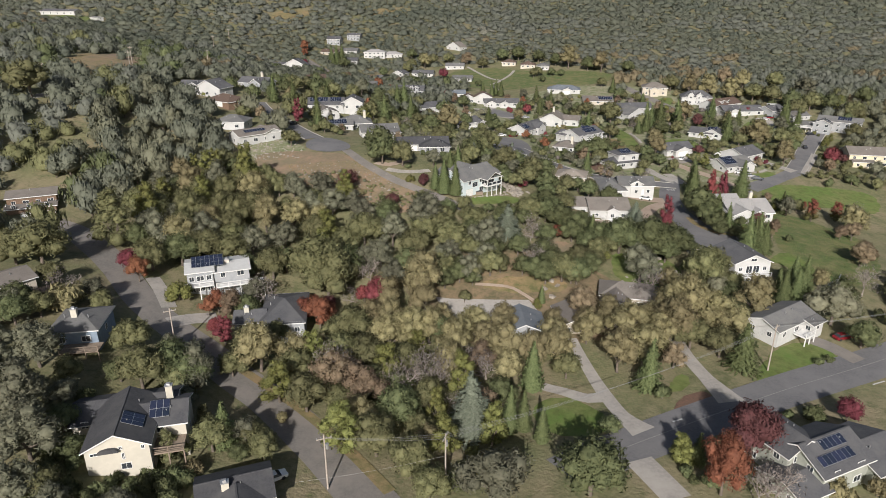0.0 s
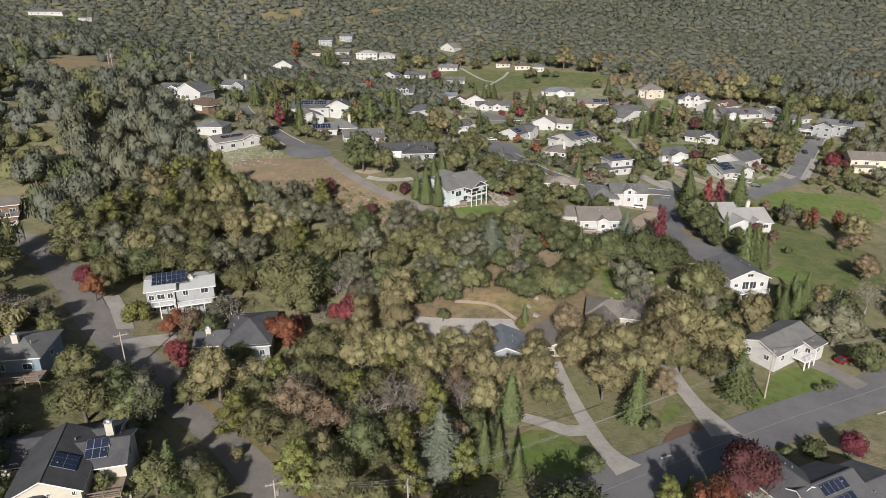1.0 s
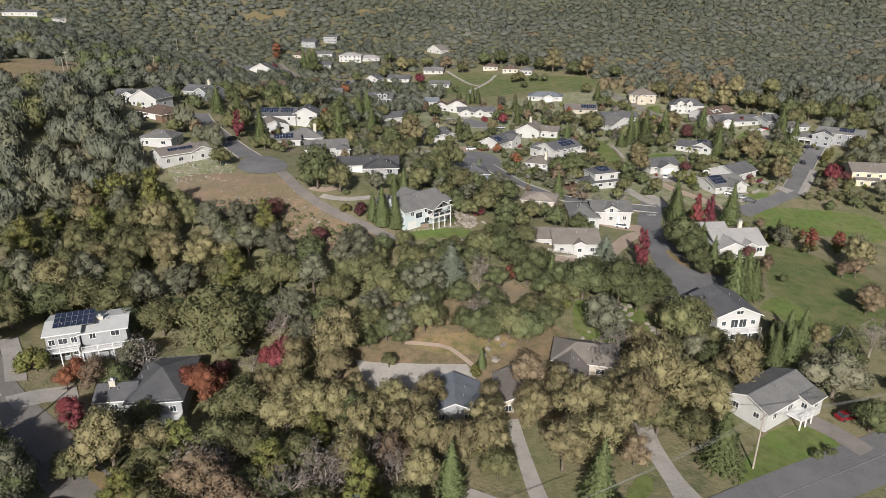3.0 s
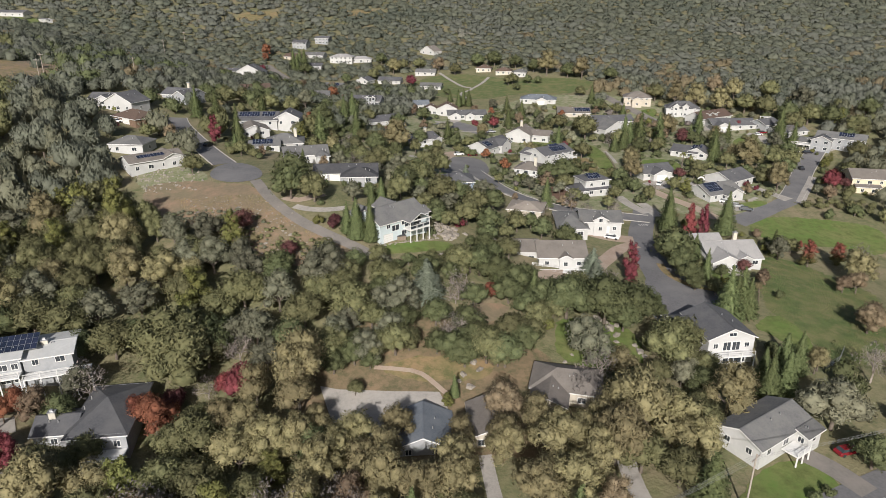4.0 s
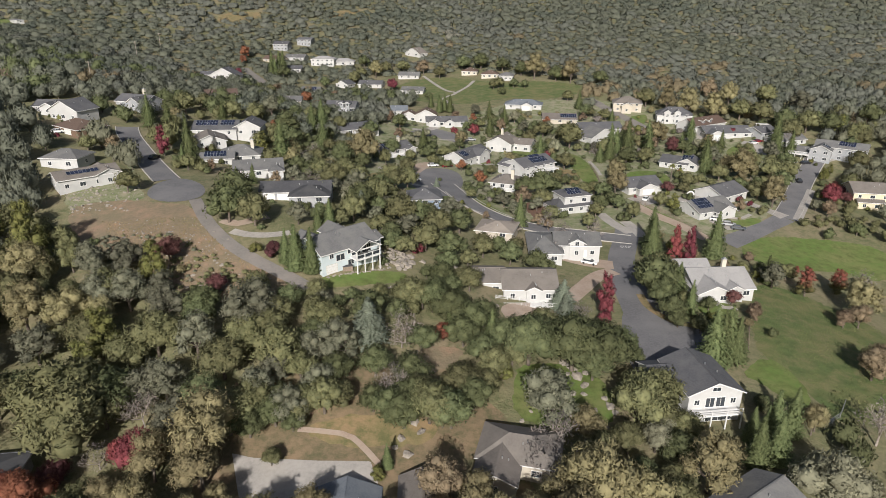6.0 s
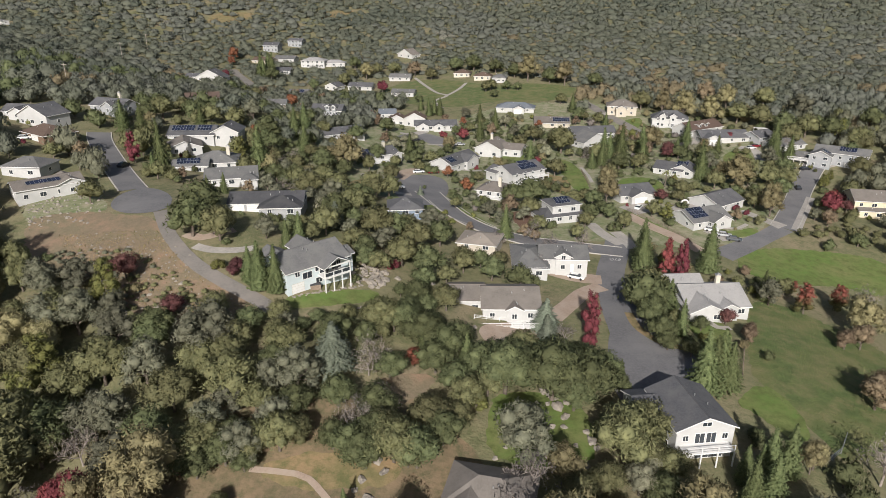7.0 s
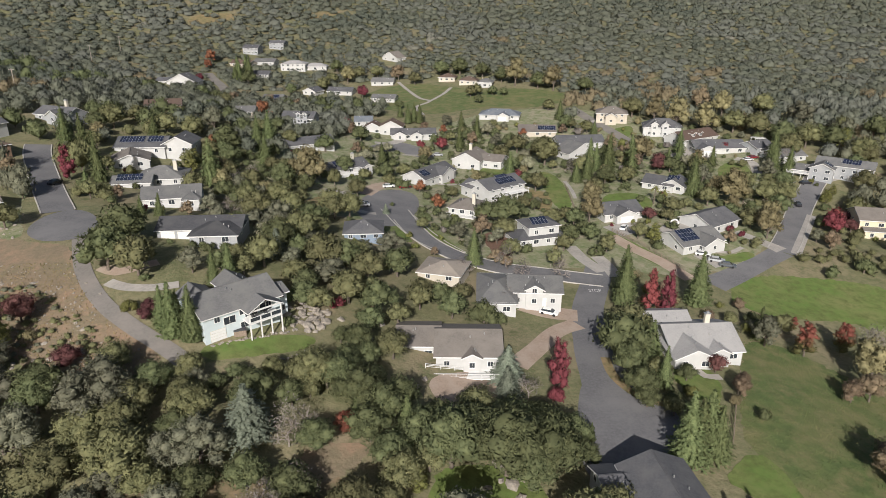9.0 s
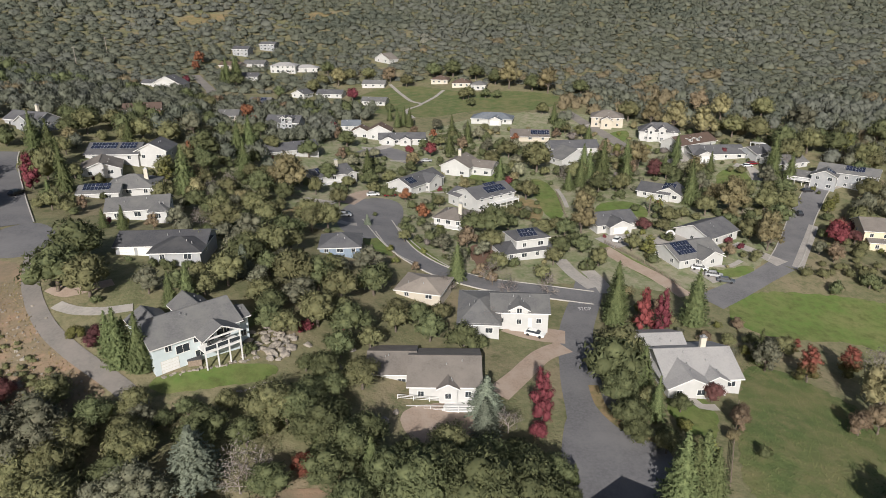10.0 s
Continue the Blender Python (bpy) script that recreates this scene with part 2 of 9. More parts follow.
def land(x, y):
    """Heights of the ground at arrays of x and y."""
    x, y = np.asarray(x, float)[..., None], np.asarray(y, float)[..., None]
    z = np.exp(-((x - NET[:, 0]) ** 2 + (y - NET[:, 1]) ** 2) / (2 * NET[:, 2] ** 2)) @ SWELLS
    return z + 14 + 0.085 * np.maximum(y[..., 0] - 300, 0)


def height(x, y):
    return float(land(x, y))


def mesh_from(name, verts, faces, material, smooth=False):
    me = bpy.data.meshes.new(name)
    me.from_pydata([tuple(v) for v in verts], [], [tuple(f) for f in faces])
    for m in material if isinstance(material, list) else [material]:
        me.materials.append(m)
    if smooth:
        me.polygons.foreach_set("use_smooth", [True] * len(me.polygons))
    me.update()
    return me


def part(name, me, parent, label="", at=None):
    ob = new(name, me)
    ob.parent = parent
    if at is not None:
        ob.matrix_basis = at
    if label:
        ob["label"] = label
    return ob


def box_bm(bm, x0, y0, z0, x1, y1, z1):
    v = [bm.verts.new((x, y, z)) for z in (z0, z1) for x, y in ((x0, y0), (x1, y0), (x1, y1), (x0, y1))]
    for f in ((3, 2, 1, 0), (4, 5, 6, 7), (0, 1, 5, 4), (1, 2, 6, 5), (2, 3, 7, 6), (3, 0, 4, 7)):
        bm.faces.new([v[i] for i in f])


def bm_mesh(name, bm, material, smooth=False):
    me = bpy.data.meshes.new(name)
    bm.normal_update()
    bm.to_mesh(me)
    bm.free()
    for m in material if isinstance(material, list) else [material]:
        me.materials.append(m)
    if smooth:
        me.polygons.foreach_set("use_smooth", [True] * len(me.polygons))
    return me


def boxes(name, items, material):
    bm = bmesh.new()
    for it in items:
        box_bm(bm, *it)
    return bm_mesh(name, bm, material)


# ---- ground, roads and patches draped on it ----
def ground_lines(lo, hi, a, b, step, grow):
    inner = list(np.arange(a, b + 0.1, step))
    out, s, v = [], step, inner[-1]
    while v < hi:
        s *= grow
        v += s
        out.append(v)
    left, s, v = [], step, inner[0]
    while v > lo:
        s *= grow
        v -= s
        left.append(v)
    return np.array(left[::-1] + inner + out)


def make_ground():
    xs, ys = ground_lines(-2500, 2600, -150, 240, 2.5, 1.12), ground_lines(-900, 3600, 40, 420, 2.5, 1.1)
    gx, gy = np.meshgrid(xs, ys)
    z = land(gx, gy)
    far = np.clip((gy - 900) / 1500, 0, 1)
    z = np.where(gy > 900, land(gx, np.minimum(gy, 900)) + 190 * far, z)
    rng = np.random.default_rng(5)
    z = z + rng.uniform(-0.02, 0.02, z.shape)
    verts = np.stack([gx.ravel(), gy.ravel(), z.ravel()], 1)
    nx, ny = len(xs), len(ys)
    faces = [(j * nx + i, j * nx + i + 1, (j + 1) * nx + i + 1, (j + 1) * nx + i) for j in range(ny - 1) for i in range(nx - 1)]
    g = surface("grass and leaf litter", (0.19, 0.175, 0.095), (0.138, 0.142, 0.07), (0.25, 0.2, 0.13), fine=1.2, wide=14.0, rough=1.0, bump=0.3, bump_size=0.6, d=(0.1, 0.11, 0.05), mid=3.5)
    ob = new("ground", mesh_from("ground", verts, faces, g, True))
    tagged(ob, "rolling hillside ground with dry grass and leaf litter", "ground", kind="structure")


def ribbon(name, pts, width, material, label, lift=0.1, kerb=False, category="road"):
    """A strip along points (x, y) of the given width, or widths, draped on the land."""
    pts = [Vector(p) for p in pts]
    ws = width if isinstance(width, (list, tuple)) else [width] * len(pts)
    dense = []
    for i in range(len(pts) - 1):
        p0, p1, p2, p3 = pts[max(i - 1, 0)], pts[i], pts[i + 1], pts[min(i + 2, len(pts) - 1)]
        n = max(2, int((p2 - p1).length / 1.5))
        for k in range(n):
            t = k / n
            q = 0.5 * ((2 * p1) + (p2 - p0) * t + (2 * p0 - 5 * p1 + 4 * p2 - p3) * t * t + (3 * p1 - p0 - 3 * p2 + p3) * t ** 3)
            dense.append((q, ws[i] + (ws[i + 1] - ws[i]) * t))
    dense.append((pts[-1], ws[-1]))
    verts, faces, edges = [], [], ([], [])
    cross = 7
    for i, (q, w) in enumerate(dense):
        d = dense[min(i + 1, len(dense) - 1)][0] - dense[max(i - 1, 0)][0]
        side = Vector((d.y, -d.x)).normalized()
        for c in range(cross):
            s = (c / (cross - 1) - 0.5) * w
            x, y = q.x + side.x * s, q.y + side.y * s
            verts.append((x, y, height(x, y) + lift))
        for k, s in ((0, -0.5), (1, 0.5)):
            x, y = q.x + side.x * w * s, q.y + side.y * w * s
            edges[k].append((Vector((x, y, height(x, y) + lift)), Vector((side.x, side.y, 0)) * (1 if s > 0 else -1)))
    for i in range(len(dense) - 1):
        for c in range(cross - 1):
            a = i * cross + c
            faces.append((a, a + 1, a + cross + 1, a + cross))
    ob = new(name, mesh_from(name, verts, faces, material, True))
    tagged(ob, label, category, kind="structure")
    if kerb:
        for line in edges:
            kv, kf = [], []
            for p, out in line:
                kv += [p + Vector((0, 0, -0.1)), p + Vector((0, 0, 0.13)), p + out * 0.3 + Vector((0, 0, 0.14)), p + out * 0.35 + Vector((0, 0, -0.2))]
            for i in range(len(line) - 1):
                for k in range(3):
                    a = i * 4 + k
                    kf.append((a, a + 4, a + 5, a + 1))
            part("kerb", mesh_from("kerb", kv, kf, KERB), ob)
    return ob


def inside(poly, x, y):
    hit = np.zeros(np.shape(x), bool)
    n = len(poly)
    for i in range(n):
        (x0, y0), (x1, y1) = poly[i], poly[(i + 1) % n]
        if y0 != y1:
            hit ^= ((y0 > y) != (y1 > y)) & (x < (x1 - x0) * (y - y0) / (y1 - y0) + x0)
    return hit


def rounded(poly, times=2):
    for _ in range(times):
        out = []
        for i, p in enumerate(poly):
            q = poly[(i + 1) % len(poly)]
            out += [(p[0] * 0.75 + q[0] * 0.25, p[1] * 0.75 + q[1] * 0.25), (p[0] * 0.25 + q[0] * 0.75, p[1] * 0.25 + q[1] * 0.75)]
        poly = out
    return poly


def patch(name, poly, material, label, lift=0.05, cell=1.5, category="ground", ragged=0.0, soft=2):
    """An area of ground with its own cover, draped on the land."""
    poly = rounded(poly, soft) if soft else poly
    px, py = [p[0] for p in poly], [p[1] for p in poly]
    xs, ys = np.arange(min(px) - cell, max(px) + 2 * cell, cell), np.arange(min(py) - cell, max(py) + 2 * cell, cell)
    gx, gy = np.meshgrid(xs, ys)
    cells = inside(poly, gx[:-1, :-1] + cell / 2, gy[:-1, :-1] + cell / 2)
    rng = np.random.default_rng(3)
    a = np.array(poly)
    b = np.roll(a, -1, 0)
    use, verts, faces = {}, [], []
    edge_in = inside(poly, gx, gy)
    for j, i in zip(*np.nonzero(cells)):
        f = []
        for jj, ii in ((j, i), (j, i + 1), (j + 1, i + 1), (j + 1, i)):
            if (jj, ii) not in use:
                p = np.array((gx[jj, ii], gy[jj, ii]))
                border = not cells[max(jj - 1, 0):jj + 1, max(ii - 1, 0):ii + 1].all()
                if border or not edge_in[jj, ii]:
                    t = np.clip(((p - a) * (b - a)).sum(1) / np.maximum(((b - a) ** 2).sum(1), 1e-9), 0, 1)
                    c = a + (b - a) * t[:, None]
                    p = c[((c - p) ** 2).sum(1).argmin()] + rng.uniform(-ragged, ragged, 2)
                use[jj, ii] = len(verts)
                verts.append((p[0], p[1], height(*p) + lift))
            f.append(use[jj, ii])
        faces.append(f)
    ob = new(name, mesh_from(name, verts, faces, material, True))
    return tagged(ob, label, category, kind="structure")


# ---- trees ----
def tube(verts, faces, a, b, ra, rb, sides=5, join=None):
    """A tapered limb from a to b; join: a vertex of the limb that it grows from. Returns a vertex of its far end."""
    a, b = Vector(a), Vector(b)
    d = (b - a).normalized()
    u = d.orthogonal().normalized()
    w = d.cross(u)
    n = len(verts)
    for p, r in ((a, ra), (b, rb)):
        for k in range(sides):
            t = 2 * math.pi * k / sides
            verts.append(p + u * math.cos(t) * r + w * math.sin(t) * r)
    ring = [n + k for k in range(sides)]
    if join is not None:
        ring[0] = join
    for k in range(sides):
        faces.append((ring[k], ring[(k + 1) % sides], n + sides + (k + 1) % sides, n + sides + k))
    return n + sides


def leaf_sprays(rng, centres, normals, size, slim=0.42):
    """Slender three-cornered leaf sprays that lean outwards and up from the crown."""
    n = len(centres)
    rnd = rng.normal(size=(n, 3))
    u = np.cross(normals, rnd)
    u /= np.linalg.norm(u, axis=1, keepdims=True) + 1e-9
    w = np.cross(normals, u) + normals * rng.uniform(0.0, 0.7, (n, 1)) + np.array([0, 0, 0.35])
    w /= np.linalg.norm(w, axis=1, keepdims=True) + 1e-9
    s = size * rng.uniform(0.6, 1.6, (n, 1))
    corners = []
    for a, b in ((-slim, -0.7), (slim * 1.1, -0.6), (0.0, 1.2)):
        j = rng.uniform(0.6, 1.3, (n, 2))
        corners.append(centres + u * s * a * j[:, :1] + w * s * b * j[:, 1:])
    tri = np.stack(corners, 1)
    face = np.cross(tri[:, 1] - tri[:, 0], tri[:, 2] - tri[:, 0])
    turned = (face * normals).sum(1) < 0
    tri[turned] = tri[turned][:, [0, 2, 1]]
    return tri.reshape(-1, 3), np.arange(3 * n).reshape(-1, 3)


def soft_normals(me, leaf_normals, spread):
    """Leaves take the light of the clump that they sit on; spread: how far single leaves turn from it."""
    count = len(me.vertices)
    co = np.empty(count * 3, np.float32)
    me.vertices.foreach_get("normal", co)
    co = co.reshape(-1, 3)
    rng = np.random.default_rng(count)
    n = len(leaf_normals)
    lean = leaf_normals + rng.normal(size=leaf_normals.shape) * spread
    co[:3 * n] = np.repeat(lean / np.linalg.norm(lean, axis=1, keepdims=True), 3, 0)
    me.normals_split_custom_set_from_vertices(co.tolist())


CORE = None


def unit_ball():
    global CORE
    if CORE is None:
        bm = bmesh.new()
        bmesh.ops.create_icosphere(bm, subdivisions=1, radius=1)
        bm.verts.index_update()
        CORE = (np.array([v.co[:] for v in bm.verts]), np.array([[v.index for v in f.verts] for f in bm.faces]))
        bm.free()
    return CORE


def crown_lobes(rng, shape):
    """Lobes (x, y, z, r) of a crown of radius 1 in a tree of height about 2."""
    lobes = []
    if shape == "round":
        for k in range(9):
            a, e = k * 2.4 + rng.uniform(-0.6, 0.6), (k + 0.5) / 9 * 1.1 - 0.12 + rng.uniform(-0.08, 0.08)
            rad = 0.62 * math.sqrt(max(0.02, 1 - min(abs(e), 1) ** 2)) * rng.uniform(0.75, 1.1)
            lobes.append((rad * math.cos(a), rad * math.sin(a), 0.82 + e * 0.66 * rng.uniform(0.85, 1.1), rng.uniform(0.3, 0.48)))
        lobes.append((0, 0, 1.0, 0.68))
    elif shape == "loose":
        for k in range(13):
            a, e = k * 2.4 + rng.uniform(-0.7, 0.7), (k + 0.5) / 13 + rng.uniform(-0.1, 0.1)
            rad = 0.74 * math.sqrt(max(0.03, 1 - (e * 0.95) ** 2)) * rng.uniform(0.5, 1.1)
            lobes.append((rad * math.cos(a), rad * math.sin(a), 0.68 + e * 1.1 + rng.uniform(-0.1, 0.1), rng.uniform(0.2, 0.4)))
        lobes.append((0, 0, 1.12, 0.52))
    elif shape == "tall":
        for k in range(20):
            e = (k + rng.uniform(0, 1)) / 20
            a = k * 2.4 + rng.uniform(-0.5, 0.5)
            rad = 0.85 * (1 - 0.95 * max(e - 0.25, (0.25 - e) * 0.8)) * rng.uniform(0.35, 0.95)
            lobes.append((rad * math.cos(a), rad * math.sin(a), 0.45 + e * 2.35, rng.uniform(0.2, 0.4) * (1.15 - 0.55 * e)))
    elif shape == "shrub":
        for k in range(9):
            a, e = rng.uniform(0, 6.28), rng.uniform(0, 1)
            rad = 0.68 * math.sqrt(1 - (e * 0.9) ** 2) * rng.uniform(0.4, 1.0)
            lobes.append((rad * math.cos(a), rad * math.sin(a), 0.25 + e * 0.6, rng.uniform(0.28, 0.42)))
    return lobes


def clumps(rng, lobes, per=10):
    """Tufts (x, y, z, r) that stand on the outside of each lobe."""
    out = []
    for x, y, z, r in lobes:
        m = per + int(22 * r)
        turn = rng.uniform(0, 6.28)
        for k in range(m):
            e = 1 - (k + 0.5) / m * 1.5
            q, a = math.sqrt(max(0.0, 1 - e * e)), turn + k * 2.4 + rng.uniform(-0.5, 0.5)
            reach = r * rng.uniform(0.78, 1.0)
            out.append((x + reach * q * math.cos(a), y + reach * q * math.sin(a), z + reach * e, rng.uniform(0.09, 0.2) * (0.5 + r)))
    return np.array(out)


def leaf_cloud(rng, lobes, sprays, size, inner, flat=1.0, rise=0.0):
    """Leaf sprays over the tufts of a crown, none of them deep inside a lobe: corners, faces and the way that each clump faces."""
    tuft = clumps(rng, lobes)
    area = tuft[:, 3] ** 2
    pick = rng.choice(len(tuft), sprays, p=area / area.sum())
    d = rng.normal(size=(sprays, 3))
    d[:, 2] = d[:, 2] + 0.45
    d /= np.linalg.norm(d, axis=1, keepdims=True)
    c = tuft[pick, :3] + d * tuft[pick, 3:] * rng.uniform(0.6, 1.35, (sprays, 1))
    if inner:
        gap = np.linalg.norm(c[:, None, :] - lobes[None, :, :3], axis=2) / lobes[None, :, 3]
        keep = gap.min(1) > inner
        c, d = c[keep], d[keep]
    middle = c - (0, 0, lobes[:, 2].mean() - 0.25)
    middle /= np.linalg.norm(middle, axis=1, keepdims=True) + 1e-9
    way = d * 0.55 + middle * 0.6 + (0, 0, rise)
    way /= np.linalg.norm(way, axis=1, keepdims=True)
    nrm = way + rng.normal(size=d.shape) * 0.45
    nrm /= np.linalg.norm(nrm, axis=1, keepdims=True)
    v, f = leaf_sprays(rng, c * (1, 1, flat), nrm, size)
    return v, f, way


def crown_mesh(name, seed, shape, sprays, size, material, core=0.83):
    rng = np.random.default_rng(seed)
    lobes = np.array(crown_lobes(rng, shape))
    v, f, way = leaf_cloud(rng, lobes, sprays, size, 0.8 if core else 0.0)
    verts, faces = [v], [list(map(tuple, f))]
    n = len(v)
    if core:
        bv, bf = unit_ball()
        for x, y, z, r in lobes:
            verts.append(bv * r * core * rng.uniform(0.85, 1.08, (len(bv), 1)) + (x, y, z))
            faces.append([tuple(q + n) for q in bf])
            n += len(bv)
    me = mesh_from(name, np.concatenate(verts), sum(faces, []), material, True)
    soft_normals(me, way, 0.25)
    return me


def trunk_mesh(name, seed, shape, material, lobes=None):
    rng = np.random.default_rng(seed)
    lobes = crown_lobes(rng, shape)
    v, f = [], []
    fork = Vector((rng.uniform(-0.05, 0.05), rng.uniform(-0.05, 0.05), 0.5))
    root = tube(v, f, (0, 0, -0.25), fork, 0.075, 0.055, 7)
    for x, y, z, r in lobes[:9]:
        mid = fork.lerp(Vector((x, y, z)), 0.5) + Vector((0, 0, 0.08))
        bend = tube(v, f, fork, mid, 0.038, 0.024, 5, root)
        tube(v, f, mid, (x, y, z + r * 0.5), 0.024, 0.008, 5, bend)
    return mesh_from(name, v, f, material, True)


def conifer_mesh(name, seed, material, rings=26, per=13, droop=0.3, ragged=0.25, size=0.14, fill=0.5):
    """Tiers of branches of uneven length round a stem, of base radius 1 and height 4; each branch carries sprays along its length."""
    rng = np.random.default_rng(seed)
    c, nrm, lean = [], [], []
    for k in range(rings):
        e = (k + rng.uniform(-0.3, 0.3)) / (rings - 1)
        z = 0.2 + 3.75 * min(max(e, 0), 1)
        rad = (1 - min(max(e, 0), 1)) ** 0.8 + 0.03
        m = max(5, int(per * (0.3 + 0.7 * rad)))
        turn = rng.uniform(0, 6.28)
        for j in range(m):
            a = turn + 2 * math.pi * (j + rng.uniform(-0.35, 0.35)) / m
            reach = rad * rng.uniform(1 - ragged, 1.1)
            steps = max(3, int(reach / size * 1.6))
            for q in range(steps):
                u = 0.25 + 0.75 * (q + rng.uniform(0, 1)) / steps
                rr = reach * u
                side = rng.normal() * 0.06 * (1.2 - u)
                c.append((rr * math.cos(a) - side * math.sin(a), rr * math.sin(a) + side * math.cos(a), z - droop * reach * u * u + rng.uniform(-0.02, 0.03)))
                nrm.append((math.cos(a) * 0.7, math.sin(a) * 0.7, 0.8))
                lean.append((math.cos(a) * 0.75, math.sin(a) * 0.75, 0.6))
    c, nrm, lean = np.array(c), np.array(nrm), np.array(lean)
    nrm = nrm + rng.normal(size=nrm.shape) * 0.3
    nrm /= np.linalg.norm(nrm, axis=1, keepdims=True)
    v, f = leaf_sprays(rng, c, nrm, size)
    verts, faces = [v], list(map(tuple, f))
    n = len(v)
    cone, sides = [], 9
    for z, r in ((0.2, 0.95), (1.4, 0.68), (2.6, 0.36), (3.85, 0.02)):
        cone += [(fill * r * math.cos(2 * math.pi * k / sides) * rng.uniform(0.8, 1.1), fill * r * math.sin(2 * math.pi * k / sides) * rng.uniform(0.8, 1.1), z) for k in range(sides)]
    for q in range(3):
        for k in range(sides):
            faces.append((n + q * sides + k, n + q * sides + (k + 1) % sides, n + (q + 1) * sides + (k + 1) % sides, n + (q + 1) * sides + k))
    verts.append(np.array(cone))
    me = mesh_from(name, np.concatenate(verts), faces, material, True)
    soft_normals(me, lean, 0.25)
    return me


def bare_mesh(name, seed, material, depth=5):
    """Limbs and twigs of a leafless tree of crown radius 1 and height about 2."""
    rng = np.random.default_rng(seed)
    v, f = [], []

    def grow(p, d, length, r, level, join=None):
        q = p + d * length
        tip = tube(v, f, p, q, r, r * 0.62, 5 if level < 2 else 3, join)
        if level == depth:
            return
        for _ in range(3 if level else 4):
            turn = Vector(rng.normal(size=3)) * (0.62 if level else 0.75)
            nd = (d + turn + Vector((0, 0, 0.18))).normalized()
            grow(q, nd, length * rng.uniform(0.62, 0.85), r * 0.6, level + 1, tip)

    grow(Vector((0, 0, -0.1)), Vector((0.03, 0.02, 1)).normalized(), 0.55, 0.05, 0)
    return mesh_from(name, v, f, material)


TREES = {}


def tree_kind(key, name, label, category="tree"):
    """Registers the variants of a tree; each is a thing with trunk and crown, kept far below as a pattern until it is placed."""
    TREES[key] = {"name": name, "label": label, "category": category, "variants": []}
    return TREES[key]["variants"]


def place_tree(key, x, y, r, h, seed=0, sink=0.0):
    kind = TREES[key]
    rng = random.Random(int(x * 7.3 + y * 13.7) + seed)
    pool = kind["far"] if y > 205 and kind.get("far") else kind["variants"]
    crown, trunk, unit = pool[rng.randrange(len(pool))]
    top = new(kind["name"])
    top.empty_display_size = 0.5
    part("trunk", trunk, top)
    if crown:
        part("crown", crown, top)
    top.matrix_basis = Matrix.LocRotScale((x, y, height(x, y) - sink), Euler((rng.uniform(-0.04, 0.04), rng.uniform(-0.04, 0.04), rng.uniform(0, 6.28))), (r * rng.uniform(0.93, 1.07), r * rng.uniform(0.93, 1.07), h / unit))
    tagged(top, kind["label"], kind["category"], kind["name"] + "s")
    return top


def broadleaf(key, name, label, foliage, shape, seeds, sprays, size, unit, core=0.83, bark=None, category="tree"):
    out = tree_kind(key, name, label, category)
    for s in seeds:
        bole = trunk_mesh(name + "_trunk", s, shape, bark or BARK)
        out.append((crown_mesh(name + "_crown", s, shape, sprays, size, FOLIAGE[foliage], core), bole, unit))
        if sprays > 1000:
            TREES[key].setdefault("far", []).append((crown_mesh(name + "_crown", s, shape, int(sprays * 0.36), size * 1.5, FOLIAGE[foliage], core), bole, unit))


def conifer(key, name, label, foliage, seeds, rings, per, ragged, size, droop, fill):
    out = tree_kind(key, name, label)
    for s in seeds:
        tv, tf = [], []
        tube(tv, tf, (0, 0, -0.3), (0, 0, 3.6), 0.07, 0.015, 6)
        out.append((conifer_mesh(name + "_crown", s, FOLIAGE[foliage], rings, per, droop, ragged, size, fill), mesh_from(name + "_trunk", tv, tf, BARK, True), 4.0))


broadleaf("olive", "live_oak", "broad evergreen oak with dense olive green crown", "olive", "round", (1, 2, 3, 4), 4300, 0.05, 1.9)
broadleaf("deep", "evergreen_oak", "broad evergreen oak with dark green dense crown", "deep", "round", (5, 6, 7), 4300, 0.05, 1.9)
broadleaf("grey", "blue_oak", "rounded oak with grey green thinning crown", "grey", "loose", (8, 9, 10, 11), 4300, 0.048, 2.05)
broadleaf("gold", "valley_oak", "tall oak with turning yellow brown leaves", "gold", "loose", (12, 13, 14, 15), 5200, 0.044, 2.05)
broadleaf("rust", "valley_oak", "oak with rust brown autumn leaves", "rust", "loose", (16, 17, 18), 4300, 0.048, 2.05)
broadleaf("lime", "young_tree", "slender tree with yellow green leaves", "lime", "tall", (19, 20, 21), 4600, 0.05, 2.9)
broadleaf("red", "maple_tree", "ornamental maple with bright red autumn leaves", "red", "round", (22, 23, 24), 4600, 0.05, 1.9)
broadleaf("orange", "pistache_tree", "ornamental tree with orange red autumn leaves", "orange", "loose", (25, 26), 8000, 0.037, 2.05)
broadleaf("maroon", "plum_tree", "ornamental tree with dark maroon leaves", "maroon", "round", (27, 28), 8000, 0.038, 1.9)
broadleaf("redtall", "sweetgum_tree", "narrow upright tree with red autumn leaves", "red", "tall", (29, 30), 4600, 0.05, 2.9)
broadleaf("orangetall", "sweetgum_tree", "narrow tree turning from green to orange red", "turn", "tall", (31, 32), 4600, 0.05, 2.9)
broadleaf("pale", "pale_tree", "round tree with pale silvery green leaves", "pale", "round", (33, 34), 5200, 0.044, 1.9)
broadleaf("shrub", "shrub", "rounded evergreen garden shrub", "deep", "shrub", (35, 36, 37), 1700, 0.085, 1.0, category="shrub")
broadleaf("shrubgold", "shrub", "dry yellow brown shrub", "gold", "shrub", (38, 39), 1700, 0.085, 1.0, category="shrub")
